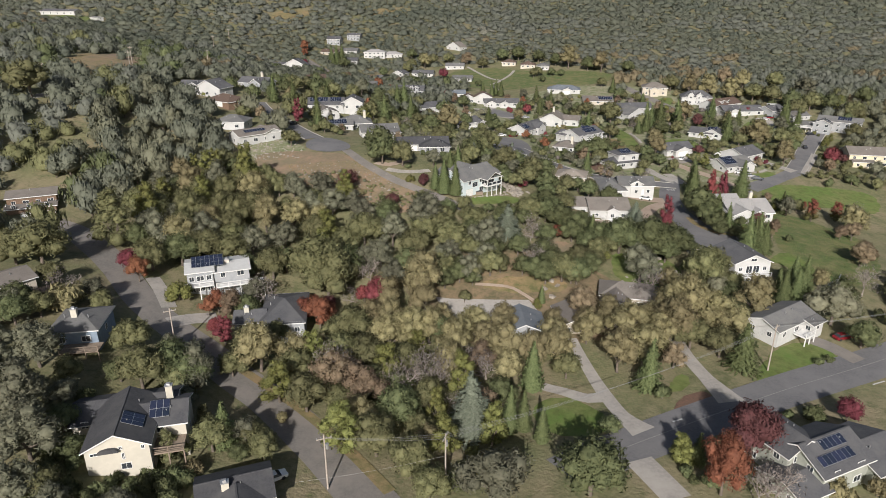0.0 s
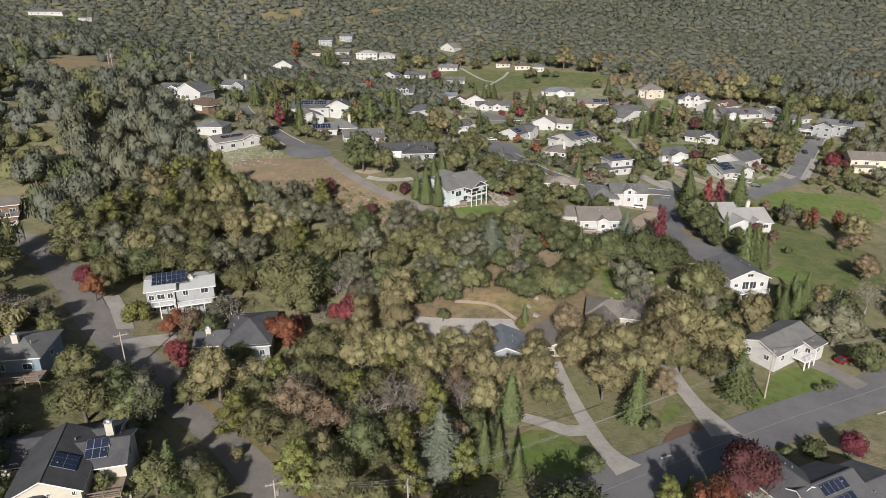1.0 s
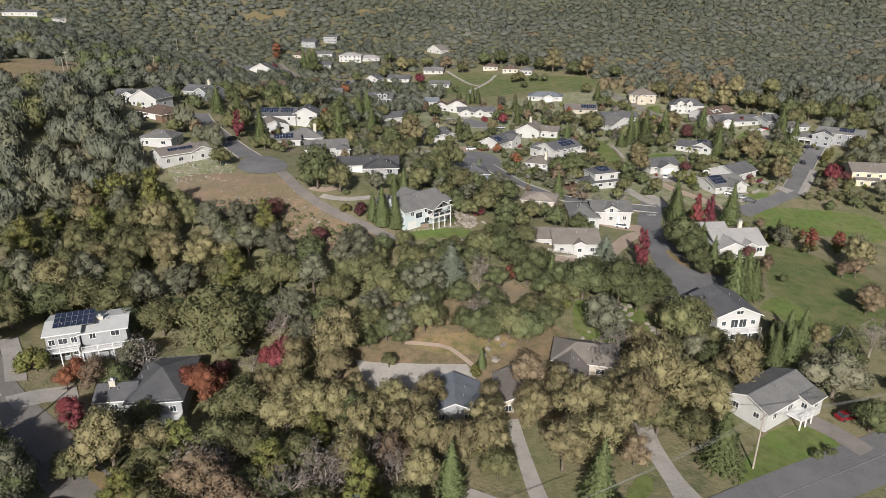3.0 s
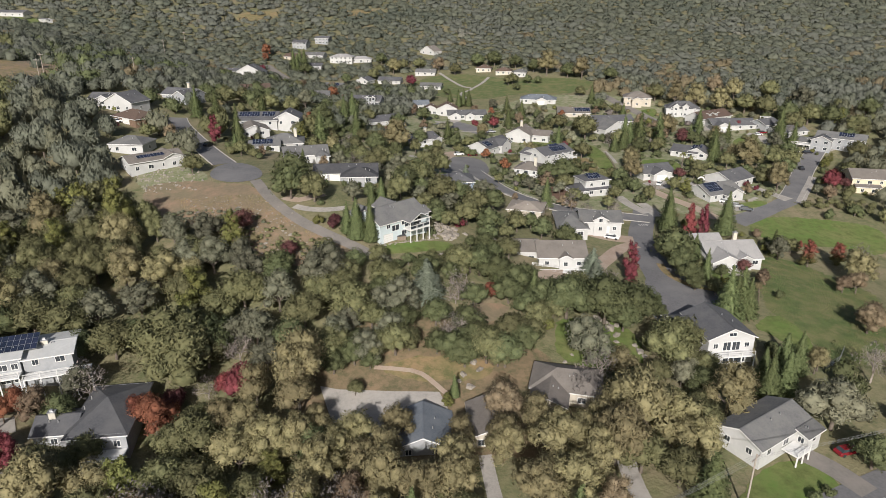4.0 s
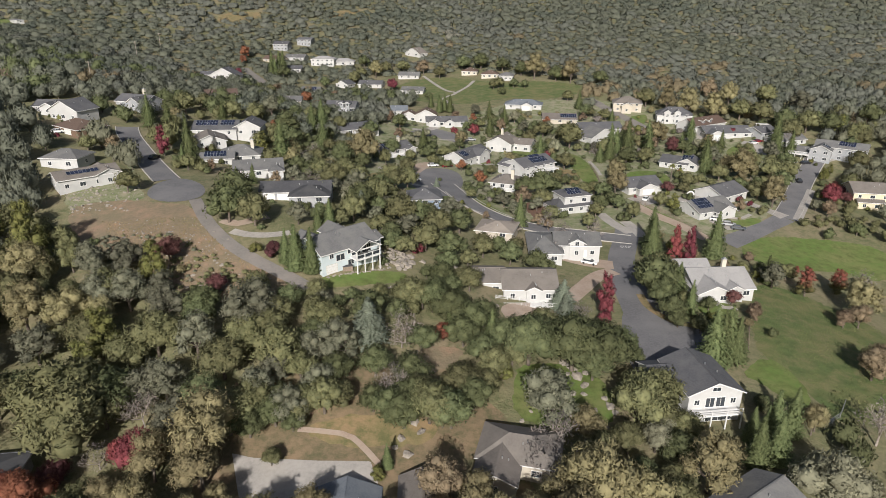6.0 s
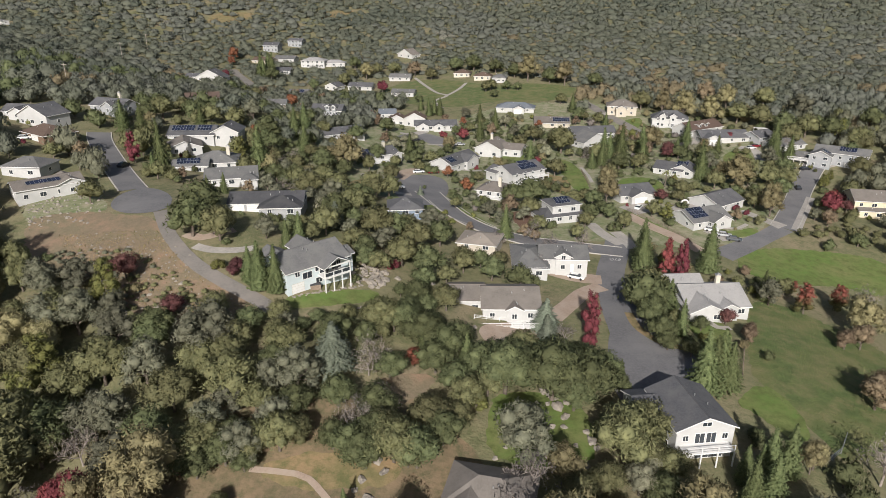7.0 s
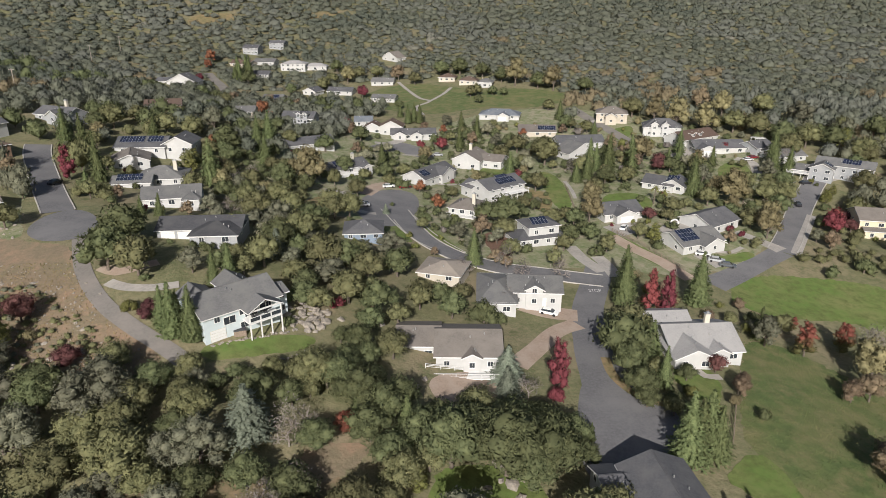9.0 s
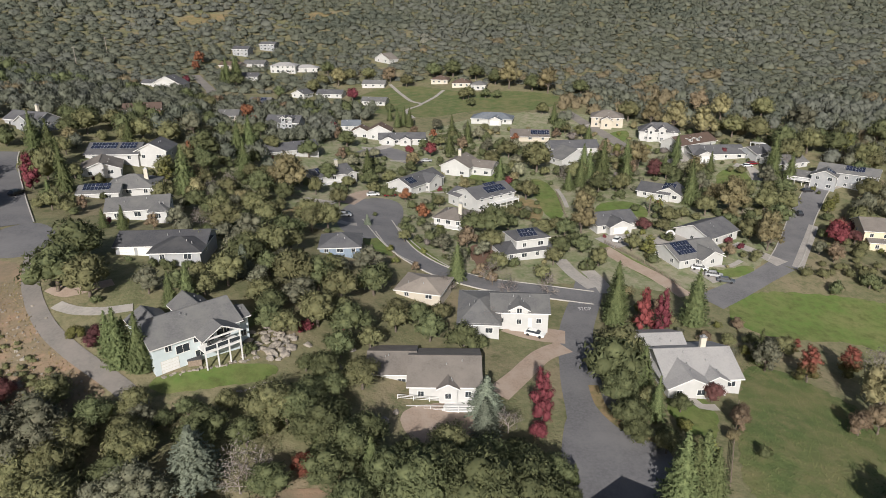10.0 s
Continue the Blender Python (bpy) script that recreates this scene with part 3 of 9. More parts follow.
broadleaf("shrublime", "shrub", "fresh yellow green shrub", "lime", "shrub", (40, 41), 1700, 0.085, 1.0, category="shrub")
broadleaf("shrubred", "shrub", "red leaved garden shrub", "red", "shrub", (42,), 1700, 0.085, 1.0, category="shrub")
broadleaf("shrubplum", "shrub", "dark plum coloured garden shrub", "maroon", "shrub", (43,), 1700, 0.085, 1.0, category="shrub")
broadleaf("tall", "tall_oak", "tall narrow oak with olive green crown", "olive", "tall", (44, 45, 46), 4600, 0.05, 2.9)
conifer("cypress", "cypress_tree", "narrow evergreen conifer with bright green needles", "green", (50, 51, 52, 57), 34, 17, 0.38, 0.085, -0.25, 0.72)
conifer("cedar", "cedar_tree", "conical blue grey cedar with tiered branches", "blue", (53, 54), 25, 22, 0.42, 0.068, 0.12, 0.45)
conifer("fir", "fir_tree", "tall conical evergreen fir with dark tiered branches", "green", (55, 56, 58), 27, 18, 0.42, 0.078, 0.2, 0.55)
bare_out = tree_kind("bare", "bare_tree", "leafless tree with grey branching limbs")
for s in (60, 61, 62):
    bare_out.append((crown_mesh("bare_tree_crown", s, "loose", 420, 0.05, FOLIAGE["twig"], 0), bare_mesh("bare_tree_trunk", s, PALE_BARK), 2.05))


def woods(name, label, spots, foliage_mix, sprays, size, seed, lobes=6, cores=4, category="woodland", rise=0.2):
    """Trees past counting, one mesh of leaf sprays on lobed crowns. spots: rows of x, y, radius, height."""
    rng = np.random.default_rng(seed)
    n_mat = len(foliage_mix)
    protos = []
    for k in range(12):
        L = []
        for j in range(lobes):
            a, e = j * 2.4 + rng.uniform(-0.5, 0.5), (j + 0.5) / lobes + rng.uniform(-0.1, 0.1)
            q = 0.62 * math.sqrt(max(0.05, 1 - (0.95 * e) ** 2)) * rng.uniform(0.7, 1.1)
            L.append((q * math.cos(a), q * math.sin(a), 0.55 + 0.75 * e, rng.uniform(0.26, 0.46)))
        L.append((0, 0, 0.8, 0.68))
        L = np.array(L)
        v, f, way = leaf_cloud(rng, L, sprays, size, 0.74, 0.56, rise)
        bv, bf1 = unit_ball()
        core_v = np.concatenate([(bv * q[3] * rng.uniform(0.86, 0.98, (len(bv), 1)) + q[:3]) * (1, 1, 0.56) for q in L[-cores:]])
        core_n = np.tile(bv * (0.8, 0.8, 1.0) + (0, 0, rise), (cores, 1))
        core_n /= np.linalg.norm(core_n, axis=1, keepdims=True)
        bf = np.concatenate([bf1 + len(bv) * q for q in range(cores)])
        skirt = np.array([(0.06 * math.cos(a), 0.06 * math.sin(a), z) for z in (-0.1, 0.35) for a in (0, 2.1, 4.2)])
        sf = np.array([(0, 1, 4, 3), (1, 2, 5, 4), (2, 0, 3, 5)])
        protos.append((np.concatenate([v, core_v, skirt]), np.concatenate([f, bf + len(v)]), sf + len(v) + len(core_v), np.concatenate([np.repeat(way + rng.normal(size=way.shape) * 0.15, 3, 0), core_n, skirt * (1, 1, 0) / 0.06])))
    V, Q, T, mq, mt, N = [], [], [], [], [], []
    base = 0
    zs = land(spots[:, 0], spots[:, 1]) - (0.2 * spots[:, 3] if name == "hillside_woods" else 0.0)
    share = np.cumsum([w for _, w in foliage_mix])
    for (x, y, r, h), z in zip(spots, zs):
        pv, pt, ps, pn = protos[rng.integers(12)]
        a = rng.uniform(0, 6.28)
        ca, sn = math.cos(a) * r, math.sin(a) * r
        q = np.empty_like(pv)
        q[:, 0], q[:, 1], q[:, 2] = x + pv[:, 0] * ca - pv[:, 1] * sn, y + pv[:, 0] * sn + pv[:, 1] * ca, z + pv[:, 2] * h
        V.append(q)
        Q.append(ps + base)
        T.append(pt + base)
        clump = 0.5 + 0.7 * noise.noise(Vector((x / 38, y / 55, seed))) + 0.9 * noise.noise(Vector((x / 120, y / 170, seed + 7)))
        m = min(int(np.searchsorted(share, np.clip(0.68 * clump + 0.32 * rng.uniform(), 0, 0.999))), n_mat - 1)
        mq.append(np.full(len(ps), n_mat))
        mt.append(np.full(len(pt), m))
        N.append(np.stack([pn[:, 0] * ca / r - pn[:, 1] * sn / r, pn[:, 0] * sn / r + pn[:, 1] * ca / r, pn[:, 2]], 1))
        base += len(pv)
    V, Q, T = np.concatenate(V), np.concatenate(Q), np.concatenate(T)
    me = bpy.data.meshes.new(name)
    me.vertices.add(len(V))
    me.vertices.foreach_set("co", V.ravel())
    loops = np.concatenate([Q.ravel(), T.ravel()])
    me.loops.add(len(loops))
    me.loops.foreach_set("vertex_index", loops.astype(np.int32))
    me.polygons.add(len(Q) + len(T))
    starts = np.concatenate([np.arange(len(Q)) * 4, len(Q) * 4 + np.arange(len(T)) * 3])
    me.polygons.foreach_set("loop_start", starts.astype(np.int32))
    for key, _ in foliage_mix:
        me.materials.append(FOLIAGE[key])
    me.materials.append(BARK)
    me.polygons.foreach_set("material_index", np.concatenate(mq + mt).astype(np.int32))
    me.polygons.foreach_set("use_smooth", np.ones(len(Q) + len(T), bool))
    me.update(calc_edges=True)
    N = np.concatenate(N)
    me.normals_split_custom_set_from_vertices((N / (np.linalg.norm(N, axis=1, keepdims=True) + 1e-9)).tolist())
    return tagged(new(name, me), label, category, kind="stuff")


def tufts(name, label, poly, count, size, material, seed):
    """Blades of long grass past counting, over an area of the plan."""
    rng = np.random.default_rng(seed)
    a = np.array(poly)
    x, y = rng.uniform(a[:, 0].min(), a[:, 0].max(), count), rng.uniform(a[:, 1].min(), a[:, 1].max(), count)
    k = inside(poly, x, y)
    x, y = x[k], y[k]
    n = len(x)
    z = land(x, y)
    t = rng.uniform(0, 6.28, n)
    s = size * rng.uniform(0.5, 1.5, n)
    root = np.stack([x, y, z], 1)
    side = np.stack([np.cos(t), np.sin(t), 0 * t], 1) * s[:, None] * 0.55
    top = np.stack([rng.normal(0, 0.3, n), rng.normal(0, 0.3, n), np.ones(n)], 1) * s[:, None]
    v = np.stack([root - side, root + side, root + top], 1).reshape(-1, 3)
    ob = new(name, mesh_from(name, v, np.arange(3 * n).reshape(-1, 3).tolist(), material))
    return tagged(ob, label, "grass", kind="stuff")


# ---- houses ----
def roof_faces(w, d, h, pitch, kind, over=0.5, thick=0.22):
    """A solid roof over a wing w wide and d deep whose ridge runs along x."""
    x0, x1, y0, y1 = -over, w + over, -over, d + over
    ze, zr = h - pitch * over, h + pitch * d / 2
    if kind == "hip":
        k = min(d / 2 + over, w / 2 + over - 0.05)
        zr = ze + pitch * k
        a, b = x0 + k, x1 - k
        top = [(x0, y0, ze), (x1, y0, ze), (x1, y1, ze), (x0, y1, ze), (a, d / 2, zr), (b, d / 2, zr)]
        f = [(0, 1, 5, 4), (1, 2, 5), (2, 3, 4, 5), (3, 0, 4)]
        rim = [(0, 1), (1, 2), (2, 3), (3, 0)]
    else:
        top = [(x0, y0, ze), (x1, y0, ze), (x1, y1, ze), (x0, y1, ze), (x0, d / 2, zr), (x1, d / 2, zr)]
        f = [(0, 1, 5, 4), (2, 3, 4, 5)]
        rim = [(0, 1), (1, 5), (5, 2), (2, 3), (3, 4), (4, 0)]
    n = len(top)
    verts = top + [(x, y, z - thick) for x, y, z in top]
    faces = f + [tuple(i + n for i in reversed(q)) for q in f]
    rims = [(b_, a_, a_ + n, b_ + n) for a_, b_ in rim]
    return verts, faces, rims


PANE_CACHE = {}


def window_meshes(w, h):
    key = (round(w, 1), round(h, 1))
    if key not in PANE_CACHE:
        w, h = key
        t = 0.09
        frame_me = boxes("window_frame", [(-w / 2, -0.07, 0, w / 2, 0.02, t), (-w / 2, -0.07, h - t, w / 2, 0.02, h), (-w / 2, -0.07, t, -w / 2 + t, 0.02, h - t), (w / 2 - t, -0.07, t, w / 2, 0.02, h - t), (-0.025, -0.06, t, 0.025, 0.02, h - t)], TRIM)
        pane_me = boxes("pane", [(-w / 2 + t, -0.035, t, w / 2 - t, 0.0, h - t)], GLASS)
        PANE_CACHE[key] = (frame_me, pane_me)
    return PANE_CACHE[key]


def add_window(parent, x, y, z, rot, w=1.2, h=1.2):
    fm, pm = window_meshes(w, h)
    wi = part("window", fm, parent, at=pose(x, y, z, 0, 0, rot))
    part("pane", pm, wi, "dark reflecting glass")
    return wi


def house(name, x, y, rot, wings, wall="white", roof="slate", label="", z=None, windows=(2, 1, 1), garage=(), chimneys=(), panels=(), decks=(), doors=(), sliders=(), porches=()):
    """A house whose first front corner stands at (x, y). A wing is (x0, y0, w, d, eaves, kind, pitch): kind x has its ridge along the
    front, y a gable to the front, hip four slopes. panels: (wing, side, along, up, columns, rows)."""
    top = new(name)
    z = height(x, y) if z is None else z
    top.matrix_basis = pose(x, y, z, 0, 0, rot)
    tagged(top, label, "house", "houses")
    for i, (x0, y0, w, d, h, kind, pitch) in enumerate(wings):
        low = -3.0
        turned = kind == "y"
        lw, ld = (d, w) if turned else (w, d)
        zr = pitch * ld / 2
        v = [(0, 0, low), (lw, 0, low), (lw, ld, low), (0, ld, low), (0, 0, h), (lw, 0, h), (lw, ld, h), (0, ld, h)]
        f = [(0, 1, 5, 4), (2, 3, 7, 6)]
        if kind in ("x", "y"):
            v += [(0, ld / 2, h + zr), (lw, ld / 2, h + zr)]
            f += [(1, 2, 6, 9, 5), (3, 0, 4, 8, 7)]
        else:
            f += [(1, 2, 6, 5), (3, 0, 4, 7)]
        local = pose(x0 + w, y0, 0, 0, 0, 90) if turned else pose(x0, y0, 0)
        part("wall", mesh_from("wall", v, f, WALLS[wall]), top, at=local)
        rv, rf, rims = roof_faces(lw, ld, h + 0.06 + 0.012 * i, pitch, kind)
        me = mesh_from("roof", rv, rf + rims, [ROOFS[roof], TRIM])
        for k in range(len(rf), len(rf) + len(rims)):
            me.polygons[k].material_index = 1
        ro = part("roof", me, top, at=local)
        if kind != "hip":
            part("ridge_cap", boxes("ridge_cap", [(-0.5, ld / 2 - 0.14, h + zr + 0.02, lw + 0.5, ld / 2 + 0.14, h + zr + 0.1)], ROOFS[roof]), ro)
        rng = random.Random(int(abs(x) * 10 + i))
        pipes = [(rng.uniform(0.2, 0.8) * lw, ld * rng.uniform(0.25, 0.42)) for _ in range(2)]
        for px, py in pipes:
            pz = h + pitch * min(py, ld / 2)
            part("vent_pipe", boxes("vent_pipe", [(px - 0.08, py - 0.08, pz - 0.2, px + 0.08, py + 0.08, pz + 0.45)], METAL), ro)
        storeys = (0.95,) if h < 4.4 else (0.9, 3.6)
        nf = windows[0] if i == 0 else max(1, int(w / 4))
        covered = [(g[1], g[1] + g[2]) for g in garage if g[0] == i]
        for s in storeys:
            for k in range(nf):
                wx = (k + 0.5) * w / nf
                if s < 1 and any(a - 0.8 < wx < b + 0.8 for a, b in covered):
                    continue
                add_window(top, x0 + wx, y0, s, 0, 1.7 if k % 2 else 1.2, 1.3)
            for k in range(windows[1]):
                add_window(top, x0, y0 + (k + 0.5) * d / windows[1], s, -90, 1.2, 1.2)
            for k in range(windows[2]):
                add_window(top, x0 + w, y0 + (k + 0.5) * d / windows[2], s, 90, 1.2, 1.2)
    for i, gx, gw in garage:
        x0, y0, w, d, h = wings[i][:5]
        g = part("garage_door", boxes("garage_door", [(0, -0.05, 0, gw, 0.02, 2.25)], WALLS["cream"]), top, "panelled garage door", pose(x0 + gx, y0, 0.02))
        for r in range(4):
            part("panel", boxes("panel", [(0.06, -0.08, 0.06 + r * 0.55, gw - 0.06, -0.05, 0.55 + r * 0.55)], TRIM), g)
    for sx, sy, sz, sw, sh in sliders:
        add_window(top, sx, sy, sz, 0, sw, sh)
    for dx, dy, i in doors:
        part("door", boxes("door", [(-0.5, -0.06, 0, 0.5, 0.02, 2.1)], WOOD), top, "timber front door", pose(dx, dy, 0.02))
    for cx, cy, top_z in chimneys:
        c = part("chimney", boxes("chimney", [(-0.55, -0.4, -1, 0.55, 0.4, top_z)], WALLS["cream"]), top, "rendered chimney stack", pose(cx, cy, 0))
        part("chimney_cap", boxes("chimney_cap", [(-0.65, -0.5, top_z, 0.65, 0.5, top_z + 0.15), (-0.25, -0.2, top_z + 0.15, 0.25, 0.2, top_z + 0.5)], METAL), c)
    for i, side, along, up, cols, rows in panels:
        x0, y0, w, d, h, kind, pitch = wings[i]
        turned = kind == "y"
        lw, ld = (d, w) if turned else (w, d)
        local = pose(x0 + w, y0, 0, 0, 0, 90) if turned else pose(x0, y0, 0)
        tilt = math.degrees(math.atan(pitch))
        if side == "front":
            m = local @ pose(along, up, h + 0.2 + pitch * up, tilt, 0, 0)
        else:
            m = local @ pose(lw - along, ld - up, h + 0.2 + pitch * up, tilt, 0, 180)
        arr = part("solar_mount", boxes("solar_mount", [(0, 0, 0, cols * 1.05, rows * 1.7, 0.06)], METAL), top, "metal roof mounting frame", m)
        pm = boxes("solar_panel", [(0.045, 0.045, 0.05, 1.005, 1.655, 0.09)], SOLAR)
        for a in range(cols):
            for b in range(rows):
                part("solar_panel", pm, arr, at=pose(a * 1.05, b * 1.7, 0))
    for px, py, w, d, dz, eave, pitch in porches:
        rv, rf, rims = roof_faces(d, w, eave, pitch, "y", 0.35)
        me = mesh_from("roof", rv, rf + rims, [ROOFS[roof], TRIM])
        for k in range(len(rf), len(rf) + len(rims)):
            me.polygons[k].material_index = 1
        part("porch_roof", me, top, at=pose(px + w, py, 0, 0, 0, 90))
        dk = part("deck", boxes("deck", [(0, 0, dz - 0.3, w, d, dz)], TRIM), top, "raised white deck under a gable", pose(px, py, 0))
        n = max(2, round(w / 2.1))
        for k in range(n + 1):
            qx = 0.1 + k * (w - 0.2) / n
            tall = eave - 0.1 + (pitch * min(qx, w - qx) if 0 < k < n else 0)
            part("post", boxes("post", [(qx - 0.1, 0.03, -3.2, qx + 0.1, 0.23, tall if k in (0, n) else dz + 1.0)], TRIM), dk)
        part("rail", boxes("rail", [(0.2, 0.06, dz + 0.94, w - 0.2, 0.18, dz + 1.02), (0.2, 0.1, dz + 0.1, w - 0.2, 0.14, dz + 0.16)], TRIM), dk)
        part("rail_glass", boxes("rail_glass", [(0.2, 0.11, dz + 0.18, w - 0.2, 0.13, dz + 0.9)], GLASS), dk, "dark glass railing panel")
        part("beam", boxes("beam", [(0, 0.02, eave - 0.32, w, 0.22, eave - 0.06)], TRIM), dk)
        for k in range(2):
            add_window(top, px + w * (0.27 + 0.46 * k), py + d, dz + 0.05, 0, w * 0.4, 2.2)
        for k in range(2):
            part("chair", boxes("chair", [(0, 0, dz + 0.35, 0.6, 0.6, dz + 0.45), (0, 0.5, dz + 0.45, 0.6, 0.6, dz + 0.95), (0.02, 0.02, dz, 0.08, 0.58, dz + 0.35), (0.52, 0.02, dz, 0.58, 0.58, dz + 0.35)], ROOFS["coal"]), dk, "dark deck chair", pose(1.2 + 2.6 * k, 1.2, 0))
    for dx, dy, w, d, dz, wood in decks:
        m = TRIM if wood == "white" else WOOD
        dk = part("deck", boxes("deck", [(0, 0, dz - 0.25, w, d, dz)], m), top, "raised deck with railing", pose(dx, dy, 0))
        n = max(2, round(w / 2.6))
        for k in range(n + 1):
            px = k * w / n
            part("post", boxes("post", [(px - 0.1, 0.02, -4.0, px + 0.1, 0.22, dz - 0.25)], m), dk)
            part("rail_post", boxes("rail_post", [(px - 0.05, 0.02, dz, px + 0.05, 0.12, dz + 1.0)], m), dk)
        part("rail", boxes("rail", [(-0.05, 0.02, dz + 0.95, w + 0.05, 0.14, dz + 1.03), (0, 0.04, dz + 0.5, w, 0.09, dz + 0.55), (0, 0.04, dz + 0.2, w, 0.09, dz + 0.25)], m), dk)
    return top


# ---- cars, poles, rocks, fences ----
CAR_MESH = {}


def car(x, y, rot, paint, label, z=None):
    if paint not in CAR_MESH:
        r, g, b = paint
        m = surface("car paint %.2f %.2f %.2f" % paint, paint, (r * 0.9, g * 0.9, b * 0.9), fine=1.0, rough=0.25, spec=0.6)
        bm = bmesh.new()
        prof = [(-2.25, 0.35), (2.25, 0.35), (2.28, 0.75), (1.3, 0.92), (-2.0, 0.98), (-2.28, 0.8)]
        rings = []
        for yy, k in ((-0.9, 0.94), (-0.8, 1.0), (0.8, 1.0), (0.9, 0.94)):
            rings.append([bm.verts.new((px * k, yy, pz)) for px, pz in prof])
        for a, b_ in zip(rings, rings[1:]):
            for k in range(6):
                bm.faces.new((a[k], a[(k + 1) % 6], b_[(k + 1) % 6], b_[k]))
        bm.faces.new(rings[0][::-1])
        bm.faces.new(rings[-1])
        body = bm_mesh("body", bm, m)
        bm = bmesh.new()
        lo = [bm.verts.new(p) for p in ((-1.95, -0.8, 0.94), (1.25, -0.8, 0.9), (1.25, 0.8, 0.9), (-1.95, 0.8, 0.94))]
        hi = [bm.verts.new(p) for p in ((-1.35, -0.62, 1.42), (0.45, -0.62, 1.42), (0.45, 0.62, 1.42), (-1.35, 0.62, 1.42))]
        for k in range(4):
            bm.faces.new((lo[k], lo[(k + 1) % 4], hi[(k + 1) % 4], hi[k]))
        glass = bm_mesh("cabin_glass", bm, GLASS)
        roof_me = boxes("roof_panel", [(-1.4, -0.65, 1.4, 0.5, 0.65, 1.46)], m)
        bm = bmesh.new()
        bmesh.ops.create_cone(bm, cap_ends=True, segments=14, radius1=0.34, radius2=0.34, depth=0.22, matrix=Matrix.Rotation(math.pi / 2, 4, "X"))
        CAR_MESH[paint] = (body, glass, roof_me, bm_mesh("tyre", bm, TYRE), boxes("headlight", [(2.2, -0.75, 0.62, 2.3, -0.4, 0.75)], TRIM))
    body, glass, roof_me, wheel, lamp = CAR_MESH[paint]
    top = new("car")
    top.matrix_basis = pose(x, y, (height(x, y) if z is None else z) + 0.13, 0, 0, rot)
    part("body", body, top)
    part("cabin_glass", glass, top, "dark tinted car glass")
    part("roof_panel", roof_me, top)
    part("headlight", lamp, top)
    part("headlight", lamp, top, at=pose(0, 1.15, 0))
    for wx in (-1.4, 1.4):
        for wy in (-0.82, 0.82):
            part("wheel", wheel, top, at=pose(wx, wy, 0.34))
    return tagged(top, label, "car", "parked cars")


def utility_pole(x, y, h, rot, label, can=True):
    top = new("utility_pole")
    top.matrix_basis = pose(x, y, height(x, y), 0, 0, rot)
    v, f = [], []
    tube(v, f, (0, 0, -0.5), (0, 0, h), 0.17, 0.12, 8)
    part("pole", mesh_from("pole", v, f, POLE_WOOD, True), top)
    part("crossarm", boxes("crossarm", [(-1.25, -0.07, h - 0.75, 1.25, 0.07, h - 0.6)], POLE_WOOD), top)
    for k in (-1.1, -0.45, 0.45, 1.1):
        part("insulator", boxes("insulator", [(k - 0.05, -0.05, h - 0.6, k + 0.05, 0.05, h - 0.38)], METAL), top, "pale ceramic insulator")
    if can:
        bm = bmesh.new()
        bmesh.ops.create_cone(bm, cap_ends=True, segments=12, radius1=0.27, radius2=0.27, depth=0.95, matrix=Matrix.Translation((0.4, 0, h - 2.2)))
        part("transformer", bm_mesh("transformer", bm, METAL), top, "grey pole-mounted transformer can")
    return tagged(top, label, "pole", "utility poles")


def wire(a, b, sag=1.2):
    """A sagging line between two points."""
    a, b = Vector(a), Vector(b)
    v, f = [], []
    n = 12
    pts = [a.lerp(b, k / n) - Vector((0, 0, sag * 4 * (k / n) * (1 - k / n))) for k in range(n + 1)]
    tip = None
    for p, q in zip(pts, pts[1:]):
        tip = tube(v, f, p, q, 0.016, 0.016, 3, tip)
    return tagged(new("overhead_wire", mesh_from("overhead_wire", v, f, CABLE)), "thin grey overhead utility wire", "wire", "overhead wires")


ROCK_MESH = []


def boulder(x, y, s, seed):
    if not ROCK_MESH:
        for k in range(5):
            bm = bmesh.new()
            bmesh.ops.create_icosphere(bm, subdivisions=2, radius=1)
            for vv in bm.verts:
                n = noise.noise(vv.co * 1.4 + Vector((k * 9.1, 0, 0))) + 0.5 * noise.noise(vv.co * 3.1 + Vector((0, k * 5.3, 0)))
                vv.co = vv.co * (1 + 0.6 * n)
                vv.co.z *= 0.68
            ROCK_MESH.append(bm_mesh("boulder", bm, ROCK))
    rng = random.Random(seed)
    ob = new("boulder", ROCK_MESH[rng.randrange(5)])
    ob.matrix_basis = Matrix.LocRotScale((x, y, height(x, y) + 0.05 * s), Euler((rng.uniform(-0.5, 0.5), rng.uniform(-0.5, 0.5), rng.uniform(0, 6.28))), (s * rng.uniform(0.8, 1.3), s * rng.uniform(0.7, 1.1), s * rng.uniform(0.7, 1.1)))
    return tagged(ob, "weathered grey tan granite boulder", "boulder", "boulders")


def stones(name, label, poly, count, size, seed):
    """Small stones past counting, strewn over an area of the plan."""
    rng = np.random.default_rng(seed)
    a = np.array(poly)
    x, y = rng.uniform(a[:, 0].min(), a[:, 0].max(), count), rng.uniform(a[:, 1].min(), a[:, 1].max(), count)
    k = inside(poly, x, y)
    x, y = x[k], y[k]
    z = land(x, y)
    bv, bf = unit_ball()
    V = np.concatenate([bv * size * rng.uniform(0.35, 1.5) * rng.uniform(0.5, 1.2, (len(bv), 3)) + (px, py, pz + 0.05) for px, py, pz in zip(x, y, z)])
    F = np.concatenate([bf + i * len(bv) for i in range(len(x))])
    return tagged(new(name, mesh_from(name, V, F.tolist(), ROCK)), label, "stones", kind="stuff")


